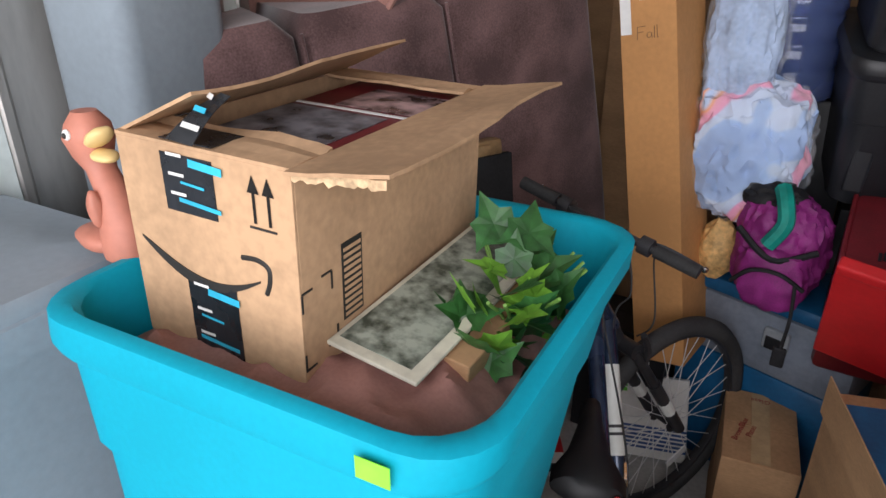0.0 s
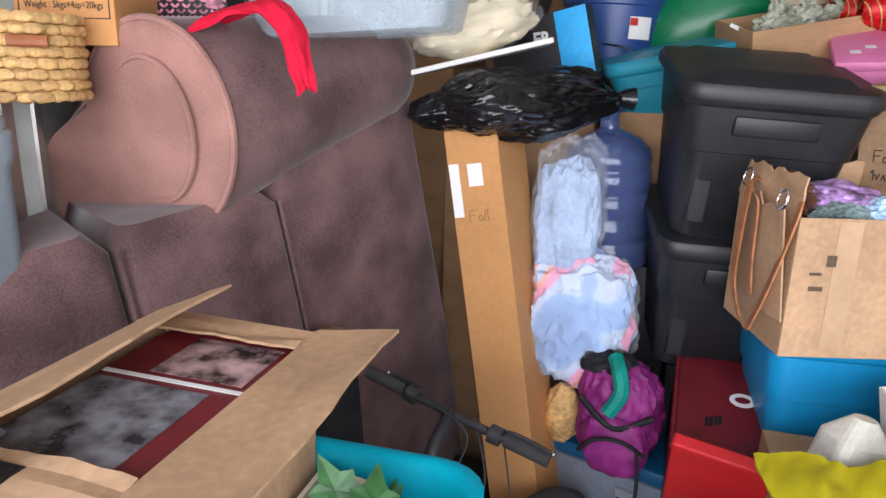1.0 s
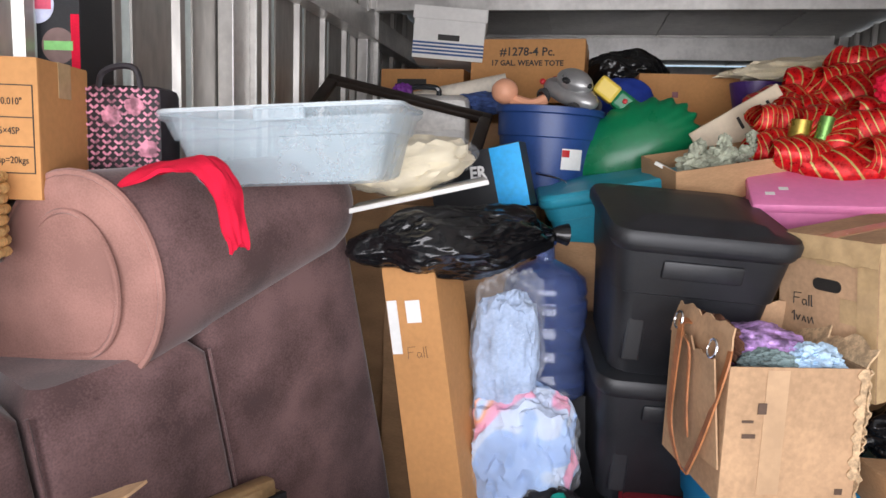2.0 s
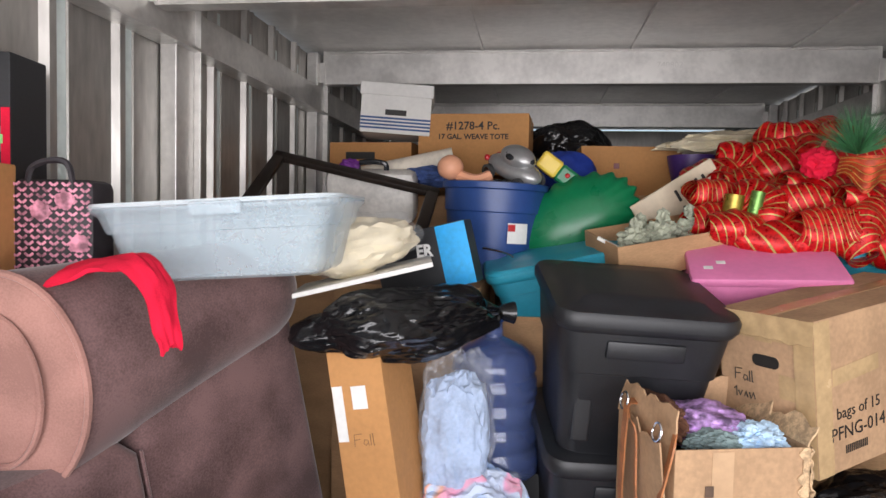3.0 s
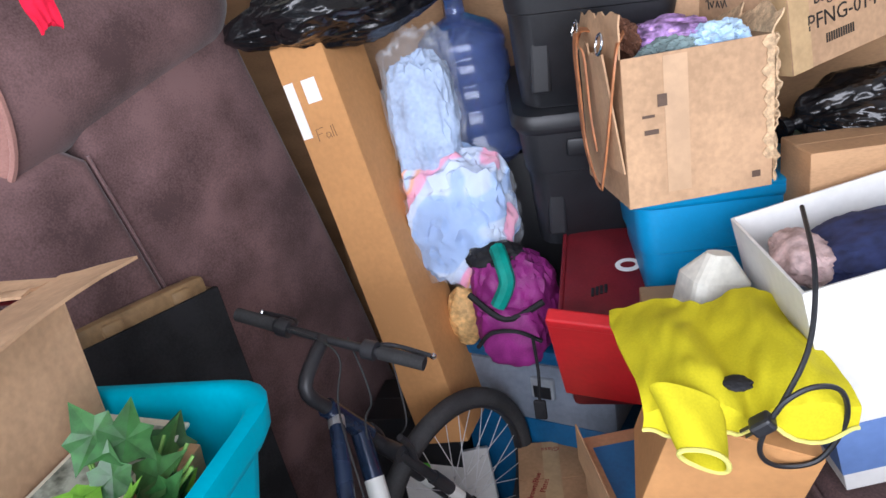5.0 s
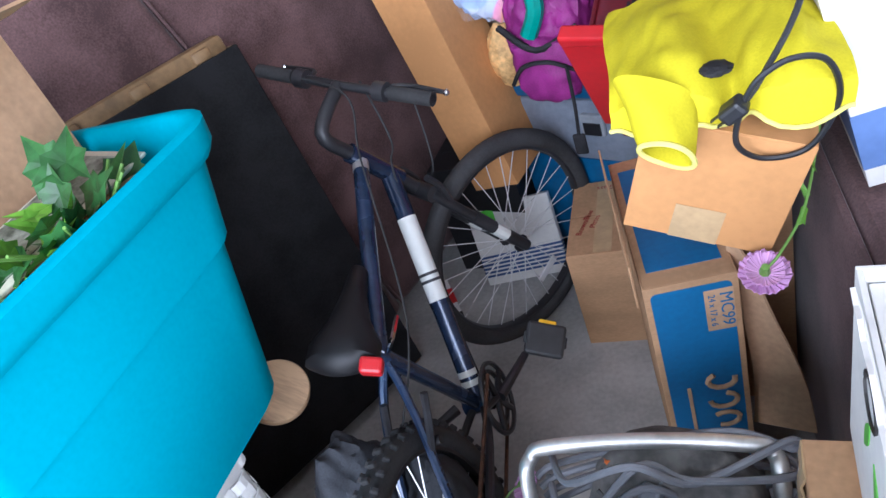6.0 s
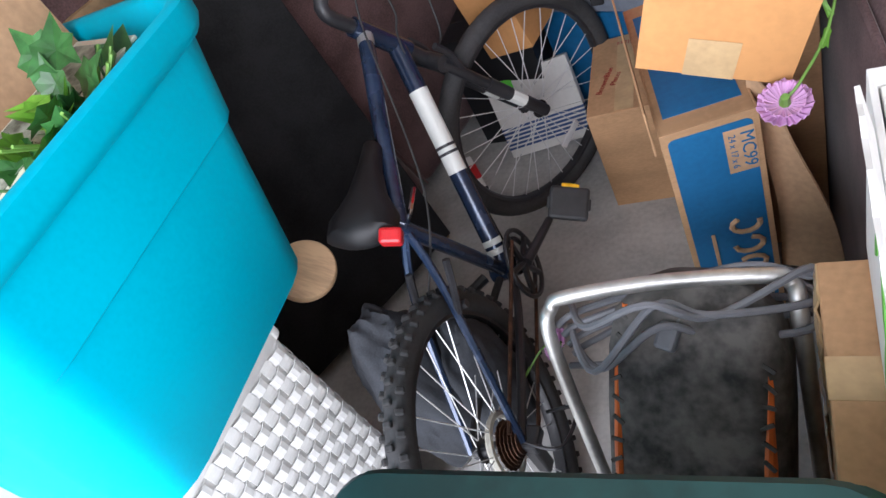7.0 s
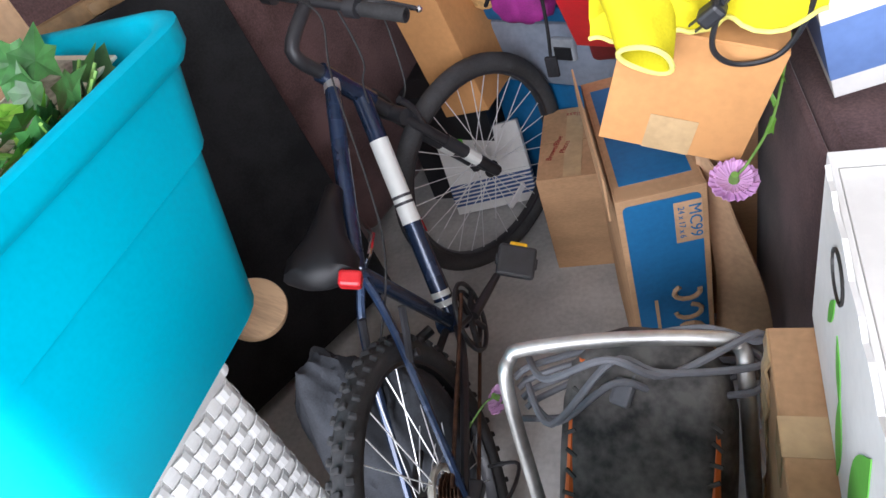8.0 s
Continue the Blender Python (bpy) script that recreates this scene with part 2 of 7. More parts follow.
def tube(pts, r, n=8, ring=False):
    """A round bar along points."""
    pts = [Vector(p) for p in pts]
    rings, up = [], None
    for k, p in enumerate(pts):
        if ring:
            d = (pts[(k + 1) % len(pts)] - pts[k - 1]).normalized()
        else:
            d = (pts[min(k + 1, len(pts) - 1)] - pts[max(k - 1, 0)]).normalized()
        if up is None:
            up = d.orthogonal().normalized()
        up = (up - d * up.dot(d)).normalized()
        side = d.cross(up)
        rr = r[k] if isinstance(r, (list, tuple)) else r
        rings.append([p + rr * (math.cos(2 * math.pi * a / n) * up + math.sin(2 * math.pi * a / n) * side) for a in range(n)])
    if ring:
        rings.append(rings[0])
        bm = loft(rings, False, False)
        bmesh.ops.remove_doubles(bm, verts=bm.verts, dist=1e-5)
        return bm
    return loft(rings)


def spline(pts, n=8):
    """Points of a smooth line through the given ones."""
    p = [Vector(q) for q in pts]
    out = []
    for k in range(len(p) - 1):
        a, b, c, d = p[max(k - 1, 0)], p[k], p[k + 1], p[min(k + 2, len(p) - 1)]
        for s in range(n):
            t = s / n
            out.append(0.5 * (2 * b + (c - a) * t + (2 * a - 5 * b + 4 * c - d) * t * t + (3 * b - 3 * c + d - a) * t ** 3))
    return out + [p[-1]]


def blob(sx, sy, sz, seed=0, amp=0.12, freq=3.0, sub=4, crease=0.0, flat=0.0, square=0.0):
    """A soft lump: an uneven, creased body of half sizes sx, sy, sz, resting on z = 0."""
    bm = bmesh.new()
    bmesh.ops.create_icosphere(bm, subdivisions=sub, radius=1)
    o = Vector((seed * 7.3, seed * 3.1, seed * 1.7))
    for v in bm.verts:
        d = v.co.normalized()
        if square:
            q = max(abs(d.x), abs(d.y), abs(d.z))
            d = d * (1 - square) + d / q * square
        k = 1 + amp * noise.noise(d * freq + o)
        if crease:
            k -= crease * abs(noise.noise(d * freq * 2.2 + 2 * o)) + 0.5 * crease * abs(noise.noise(d * freq * 5 + o))
        p = d * k
        z = p.z
        if flat and z < -1 + flat:
            z = -1 + flat
        v.co = (p.x * sx, p.y * sy, z * sz)
    low = min(v.co.z for v in bm.verts)
    bmesh.ops.translate(bm, vec=(0, 0, -low), verts=bm.verts)
    return bm


def sheet(fn, nu, nv, thick=0.004):
    """A thin cloth or board: fn(u, v) gives a point for u, v in 0..1."""
    bm = bmesh.new()
    g = [[bm.verts.new(fn(i / nu, j / nv)) for j in range(nv + 1)] for i in range(nu + 1)]
    for i in range(nu):
        for j in range(nv):
            bm.faces.new((g[i][j], g[i + 1][j], g[i + 1][j + 1], g[i][j + 1]))
    bmesh.ops.recalc_face_normals(bm, faces=bm.faces)
    bmesh.ops.solidify(bm, geom=bm.faces[:], thickness=thick)
    return bm


def lettering(text, size, material, parent, m, name="lettering", bold=0.0, squeeze=1.0):
    """Letters as a thin mesh, standing in the x-z plane of m and facing -y."""
    cu = bpy.data.curves.new(name, 'FONT')
    cu.body, cu.size, cu.extrude, cu.offset = text, size, 0.0004, bold
    cu.align_x, cu.align_y = 'CENTER', 'CENTER'
    cu.resolution_u = 2
    ob = bpy.data.objects.new(name, cu)
    scene.collection.objects.link(ob)
    me = bpy.data.meshes.new_from_object(ob.evaluated_get(bpy.context.evaluated_depsgraph_get()))
    bpy.data.objects.remove(ob)
    me.transform(pose(0, 0, 0, 90) @ Matrix.Diagonal((squeeze, 1, 1, 1)))
    me.materials.clear()
    me.materials.append(material)
    o = new(name, me)
    o.parent = parent
    o.matrix_basis = m
    return o


def stroke(pts, r, material, parent, m, name="handwriting"):
    """Marker strokes: pts is a list of lines of (x, z), drawn on the plane y = 0 of m."""
    bms = []
    for line in pts:
        bms.append(tube([(x, 0, z) for x, z in line], r, 5))
    return part(name, join(*bms), material, parent, at=m)


def panels(w, d, h, t=0.004):
    """The five walls of an open box, as named bmeshes."""
    return [("front_panel", box(w, t, h, 0, -d / 2 + t / 2, 0, 0.001)), ("back_panel", box(w, t, h, 0, d / 2 - t / 2, 0, 0.001)),
            ("side_panel", box(t, d - 2 * t, h, -w / 2 + t / 2, 0, 0, 0.001)), ("side_panel", box(t, d - 2 * t, h, w / 2 - t / 2, 0, 0, 0.001)),
            ("bottom_panel", box(w - 2 * t, d - 2 * t, t, 0, 0, 0.0, 0.001))]


def flap(length, width, angle, side, w, d, h, material, parent, ragged=0.0, seed=1, label=""):
    """A lid flap hinged on one top edge; angle 0 lies closed, 90 stands up, 180 hangs outside."""
    nu = 14

    def fn(u, v):
        x = (u - 0.5) * length
        y = v * width
        if v == 1 and ragged:
            y += ragged * noise.noise(Vector((u * 9, seed, 0))) + 0.5 * ragged * noise.noise(Vector((u * 31, seed, 3)))
        return Vector((x, y, 0.012 * noise.noise(Vector((u * 2, v * 2, seed))) * v))
    bm = sheet(fn, nu, 4, 0.004)
    bmesh.ops.rotate(bm, matrix=Matrix.Rotation(radians(angle), 3, 'X'), verts=bm.verts)
    turn, off = {"front": (0, d / 2), "right": (90, w / 2), "back": (180, d / 2), "left": (270, w / 2)}[side]
    bmesh.ops.translate(bm, vec=(0, -off, h), verts=bm.verts)
    bmesh.ops.rotate(bm, matrix=Matrix.Rotation(radians(turn), 3, 'Z'), verts=bm.verts)
    return part("flap", bm, material, parent, label)


def carton(name, m, w, d, h, material, label, category="cardboard box", closed=True, group="", tape=True):
    """A cardboard box; its origin is the middle of its base, the front faces -y."""
    e = thing(name, m, label, category, group)
    for n, bm in panels(w, d, h):
        part(n, bm, material, e)
    if closed:
        part("flap", box(w - 0.002, d / 2 - 0.002, 0.004, 0, -d / 4, h - 0.001, 0.001), material, e)
        part("flap", box(w - 0.002, d / 2 - 0.002, 0.004, 0, d / 4, h - 0.001, 0.001), material, e)
        if tape:
            part("tape", box(w + 0.002, 0.05, 0.001, 0, 0, h + 0.003, 0), TAPE, e, "shiny clear packing tape")
            for s in (-1, 1):
                part("tape", box(0.001, 0.05, 0.07, s * (w / 2 + 0.001), 0, h - 0.066, 0), TAPE, e, "shiny clear packing tape")
    return e


def tub_skin(w, d, h, taper, r, wall=0.004, lip=0.018, lip_h=0.03, floor_t=0.006):
    """An open plastic tub with a turned-over lip, as one skin."""
    rings = []

    def ring(k, z, grow=0.0):
        ww, dd = w * (taper + (1 - taper) * k) + 2 * grow, d * (taper + (1 - taper) * k) + 2 * grow
        rings.append([(x, y, z) for x, y in rrect(ww, dd, r)])
    ring(0, 0, -0.012)
    ring(0, 0.012)
    ring(0.6, h * 0.62)
    ring(0.62, h * 0.63, 0.006)
    ring(0.93, h - lip_h - 0.004, 0.006)
    ring(0.95, h - lip_h, lip * 0.7)
    ring(0.97, h - lip_h * 0.7, lip)
    ring(1, h - 0.004, lip)
    ring(1, h, lip - 0.006)
    ring(1, h, 0.002)
    ring(0.97, h - 0.008, -wall)
    ring(0.0, floor_t, -wall)
    return loft(rings)


def lid_skin(w, d, r, t=0.035, dome=0.02):
    rings = []
    for g, z in ((0.0, 0), (0.012, 0.0), (0.014, t * 0.6), (0.006, t), (-0.05, t + dome * 0.2), (-0.07, t + dome), (-0.12, t + dome)):
        rings.append([(x, y, z) for x, y in rrect(w + 2 * g, d + 2 * g, max(0.01, r + g * 0.8))])
    return loft(rings)


def weave(w, h, nx, nz, parent, materials, at, bulge=0.004, name="strand", joined=True):
    """Basket weave on a wall in the x-z plane of at: short bulging strips, over and under by turns."""
    bms = []
    sx, sz = w / nx, h / nz
    for i in range(nx):
        for j in range(nz):
            if (i + j) % 2 == 0:
                bm = sheet(lambda u, v: Vector(((i + u * 1.25 - 0.12) * sx - w / 2, -bulge * math.sin(math.pi * u) - 0.001, (j + 0.08 + 0.84 * v) * sz)), 4, 1, 0.0018)
            else:
                bm = sheet(lambda u, v: Vector(((i + 0.12 + 0.76 * u) * sx - w / 2, -bulge * 0.5 * math.sin(math.pi * v) - 0.0005, (j + v * 1.25 - 0.12) * sz)), 1, 4, 0.0018)
            bms.append(bm)
    return bms


# strokes of the marker words on the boxes, in metres
HAND = {"fall": [[(0, 0), (0.002, 0.04), (0.03, 0.042)], [(0.001, 0.022), (0.022, 0.024)], [(0.048, 0.02), (0.038, 0.022), (0.034, 0.01), (0.04, 0.002), (0.05, 0.01), (0.05, 0.02), (0.052, 0.002)],
                 [(0.06, 0.04), (0.06, 0.002)], [(0.069, 0.042), (0.07, 0.002), (0.074, 0.004)]],
        "glass": [[(0.03, 0.034), (0.012, 0.036), (0, 0.018), (0.01, 0.0), (0.03, 0.006), (0.03, 0.018), (0.018, 0.018)], [(0.042, 0.036), (0.043, 0.002)],
                  [(0.066, 0.018), (0.056, 0.02), (0.052, 0.008), (0.058, 0.001), (0.066, 0.008), (0.067, 0.02), (0.07, 0.001)]],
        "scrawl": [[(0, 0.02), (0.008, 0.03), (0.008, 0.0)], [(0.014, 0.018), (0.02, 0.004), (0.028, 0.02)], [(0.034, 0.004), (0.04, 0.02), (0.046, 0.003)], [(0.052, 0.02), (0.056, 0.002), (0.066, 0.022), (0.07, 0.004)]]}

# ---- structure ----
XL, XR, YB, ZC = -0.80, 2.26, 7.5, 2.92


def structure():
    ground = part("ground", box(4000, 4000, 0.1, 0, 0, -0.115, 0), ASPHALT)
    tagged(ground, "pale sunlit asphalt outside the storage unit", "ground", kind="structure")
    fl = part("floor", box(XR - XL + 0.2, YB + 0.3, 0.1, (XL + XR) / 2, YB / 2 - 0.05, -0.1, 0), CONCRETE)
    tagged(fl, "bare grey concrete storage unit floor", "floor", kind="structure")
    # corrugated side walls: pan, rib, pan, each rib a real step
    for nm, x, sgn in (("wall_west", XL, 1), ("wall_east", XR, -1)):
        bm = bmesh.new()
        prof, y = [], -0.1
        while y < YB:
            prof += [(0, y), (0, y + 0.10), (0.022, y + 0.112), (0.022, y + 0.138), (0, y + 0.15), (0, y + 0.19), (0.01, y + 0.2), (0.01, y + 0.215), (0, y + 0.225)]
            y += 0.30
        rows = [[(x + sgn * a, b, z) for a, b in prof] for z in (0, 1.4, 2.9)]
        bm = loft(rows, False, False, ring_closed=False)
        ext = bmesh.ops.extrude_face_region(bm, geom=bm.faces[:])
        bmesh.ops.translate(bm, vec=(-sgn * 0.06, 0, 0), verts=[v for v in ext["geom"] if isinstance(v, bmesh.types.BMVert)])
        wl = part(nm, bm, STEEL)
        tagged(wl, "ribbed galvanised steel partition wall", "wall", kind="structure")
        yy = 0.35
        while yy < YB - 0.3:
            # bright translucent strips drawn opaque, their brightness in the pale colour
            part("panel", box(0.006, 0.085, 2.78, x + sgn * 0.005, yy + 0.0, 0.02, 0.001), BRIGHT_STRIP, wl, "pale opaque strip, a translucent panel's brightness put into its colour")
            yy += 0.30
        for yy in (2.72, 4.2, 5.94):
            part("post", join(box(0.06, 0.12, ZC - 0.02, x + sgn * 0.034, yy, 0, 0.004), box(0.085, 0.012, ZC - 0.02, x + sgn * 0.046, yy + 0.066, 0, 0.002)), GALV, wl)
        part("rail", join(box(0.05, YB - 0.1, 0.14, x + sgn * 0.042, YB / 2, 2.58, 0.003), box(0.09, YB - 0.1, 0.01, x + sgn * 0.05, YB / 2, 2.575, 0.001)), GALV, wl)
    bw = part("wall_north", box(XR - XL, 0.08, 2.9, (XL + XR) / 2, YB + 0.04, 0, 0), STEEL)
    tagged(bw, "ribbed steel back wall of the unit", "wall", kind="structure")
    for k in range(38):
        # back wall strips take the same brightened colour
        part("panel", box(0.03, 0.012, 2.7, XL + 0.08 + 0.08 * k, YB - 0.006, 0.02, 0.002), BRIGHT_STRIP, bw)
    for k, s in enumerate((XL - 0.03, XR + 0.03)):
        jb = part("door_jamb", box(0.14, 0.3, 2.92, s, -0.2, 0, 0.004), GALV)
        tagged(jb, "galvanised steel jamb of the open doorway", "door jamb", kind="structure")
    hd = part("door_header", box(XR - XL + 0.2, 0.25, 0.5, (XL + XR) / 2, -0.2, 2.55, 0.004), GALV)
    tagged(hd, "steel header above the open doorway", "header", kind="structure")
    # ceiling: panels with raised seams between three beams
    bms = [box(XR - XL + 0.1, YB + 0.4, 0.05, (XL + XR) / 2, YB / 2 - 0.15, ZC, 0)]
    for x in (0.17, 0.95, 1.75):
        bms.append(box(0.012, YB, 0.012, x, YB / 2, ZC - 0.011, 0.002))
    cl = part("ceiling", join(*bms), CEIL)
    tagged(cl, "silver sheet steel ceiling with seams", "ceiling", kind="structure")
    for k, (yy, zz) in enumerate(((2.50, 2.66), (4.2, 2.74), (5.94, 2.74))):
        b = thing("ceiling_beam", pose((XL + XR) / 2, yy, zz), "galvanised steel beam across the ceiling", "beam", "ceiling beams", "structure")
        wd = XR - XL - 0.16
        part("web", box(wd, 0.008, ZC - zz - 0.002, 0, 0, 0, 0.001), GALV, b)
        part("flange", box(wd, 0.07, 0.008, 0, 0.035, -0.004, 0.001), GALV, b)
        part("top_flange", box(wd - 0.06, 0.03, 0.006, 0.0, -0.016, ZC - zz - 0.02, 0.001), GALV, b)
        for s in (-1, 1):
            part("bracket", box(0.09, 0.016, 0.11, s * (wd / 2 + 0.03), -0.006, 0.004, 0.002), GALV, b)
        if k == 1:
            lettering("740802", 0.045, GALV, b, pose(0.42, -0.0055, 0.09), "stamped_number")


structure()

# ---- things: by the doorway ----


def sofa(m, label):
    """A sofa standing on end: upholstered panels below, the rolled arm lying across the top."""
    e = thing("sofa", m, label, "sofa")
    # local x along the front, y away from the viewer, z up; the whole leans a little along x
    # the seams spread towards the floor
    lean = lambda x: 0.17 if x > 0.5 else 0.10 if x > 0.1 else 0.05 if x > -0.3 else 0.0
    for a, b, o in ((-0.62, -0.245, 0.015), (-0.24, 0.15, 0.0), (0.155, 0.70, 0.02)):
        rings = []
        top = 1.68 if b > 0.5 else 1.49
        for z, g in ((0, -0.02), (0.03, 0.0), (0.4, 0.006), (0.9, 0.014), (1.3, 0.006), (top, 0), (top + 0.04, -0.03)):
            lo, hi = a + lean(a) * (1.55 - z), b + lean(b) * (1.55 - z)
            rings.append([(x + (lo + hi) / 2, y + o + 0.28, z) for x, y in rrect(hi - lo + 2 * min(g, 0), 0.54 + 2 * g, 0.035, 4)])
        part("side_panel", loft(rings), SOFA, e, smooth=True)
    part("piping", join(*[tube([(x + lean(x) * 1.52, 0.014, 0.03), (x + lean(x) * 0.75, 0.006, 0.8), (x, 0.014, 1.5)], 0.004, 6) for x in (-0.2425, 0.1525)]), SOFA, e)
    # the rolled arm: a scroll section swept along x, thinning towards its far end
    prof = []
    for k in range(29):
        a = radians(-100 + 265 * k / 28)
        prof.append((-math.cos(a), math.sin(a)))
    stem = [(1.25, -0.06), (2.2, -0.26), (3.2, -0.42), (3.2, -1.45), (2.2, -1.3), (1.1, -1.15)]

    def section(x, r, zc, yc):
        near = max(0.0, 1 - (x + 0.045) / 0.6)
        k = 0.36 * max(0.0, 1 - (x + 0.045) / 0.4)
        ys = 1 - 0.24 * near
        yc += 0.045 * near
        tall = 1 + 0.15 * near
        zc -= 0.028 * near
        return [(x - k * y * r, yc + y * r * ys, zc + z * r * tall) for y, z in prof] + [(x - k * y * 0.19, yc + y * 0.19, zc + z * r * tall) for y, z in stem]
    rings, n = [], 22
    for i in range(n + 1):
        u = i / n
        r = 0.195 - 0.06 * u if u < 0.86 else (0.195 - 0.06 * u) * (1 - 0.45 * ((u - 0.86) / 0.14) ** 2)
        rings.append(section(-0.045 + 0.76 * u, r, 1.715 + 0.045 * u, 0.075 + 0.05 * u))
    part("arm", loft(rings), SOFA, e, smooth=True)
    bm = loft([section(-0.046, 0.192, 1.715, 0.075), section(-0.058, 0.188, 1.715, 0.075), section(-0.068, 0.17, 1.715, 0.075)])
    part("arm_front", bm, SOFA_WORN, e, "worn pinkish corduroy scroll front of the arm", smooth=True)
    part("piping", tube(section(-0.05, 0.194, 1.715, 0.075), 0.008, 6, True), SOFA_WORN, e, smooth=True)
    inner = [(0.62, 1.46), (0.42, 1.505), (0.26, 1.532)]
    inner += [(0.12 - 0.092 * math.cos(radians(a)), 1.687 + 0.150 * math.sin(radians(a))) for a in range(-80, 175, 10)]
    inner += [(0.195, 1.672), (0.175, 1.65)]
    part("piping", tube([(-0.07 - 0.36 * (y - 0.12), y, z) for y, z in inner], 0.006, 6), SOFA_WORN, e, smooth=True)
    # the sofa stops at the steel wall
    back = m.inverted()
    for ob in e.children:
        stop = XL + (0.03 if ob.name.startswith("side_panel") else -0.02)
        for v in ob.data.vertices:
            w = m @ v.co
            if w.x < stop:
                w.x = stop - 0.02 * (stop - w.x)
                v.co = back @ w
    return e


sofa(pose(-0.336, 1.809, 0.0, 0, -5.5, 70), "brown suede sofa standing on end with its worn rolled arm uppermost")


def tall_carton():
    e = carton("cardboard_box", pose(0.225, 2.30, 0.45, -1, -10.2, -9), 0.155, 0.22, 1.22, CARD_WARM, "tall narrow brown cardboard carton leaning on the sofa", tape=False)
    part("sticker", box(0.043, 0.001, 0.062, 0.002, -0.111, 1.065, 0, pose(0, 0, 0)), PAPER, e, "small white paper label")
    part("sticker", box(0.03, 0.001, 0.15, -0.06, -0.111, 0.98, 0), PAPER, e, "long white paper label")
    part("tape", box(0.05, 0.221, 0.001, 0.0, 0, 1.224, 0), TAPE, e)
    stroke(HAND["fall"], 0.0008, INK, e, pose(-0.03, -0.1105, 0.965) @ Matrix.Diagonal((0.8, 1, 0.8, 1)), "handwriting")
    return e


tall_carton()


def turquoise_tub():
    e = thing("storage_tub", pose(-0.010, 0.998, 0.802, 0, 0, 1), "open turquoise plastic storage tub, overfilled, on a white basket", "storage tub")
    bm = tub_skin(0.56, 0.55, 0.46, 0.80, 0.08, lip=0.02, lip_h=0.05)
    for v in bm.verts:
        f = 1 - v.co.z / 0.46
        v.co.y = v.co.y * (1 + 0.25 * f if v.co.y < 0 else 1) - 0.035 * f
    part("body", bm, TURQ, e, smooth=True)
    part("sticker", box(0.036, 0.001, 0.024, 0.205, -0.3065, 0.424, 0), mat("lime sticker", (0.25, 0.85, 0.05), 0.5, bump=0), e, "small lime green sticker")
    return e


turquoise_tub()


def arrow_print(x, y, z, h, material, parent):
    """An upright printed arrow with a triangular head."""
    bm = bmesh.new()
    for pts in (((-0.002, 0), (0.002, 0), (0.002, h), (-0.002, h)), ((-0.008, h), (0.008, h), (0, h + 0.02))):
        bm.faces.new([bm.verts.new((x + px, y, z + pz)) for px, pz in pts])
    bmesh.ops.solidify(bm, geom=bm.faces[:], thickness=0.0006)
    return part("print", bm, material, parent)


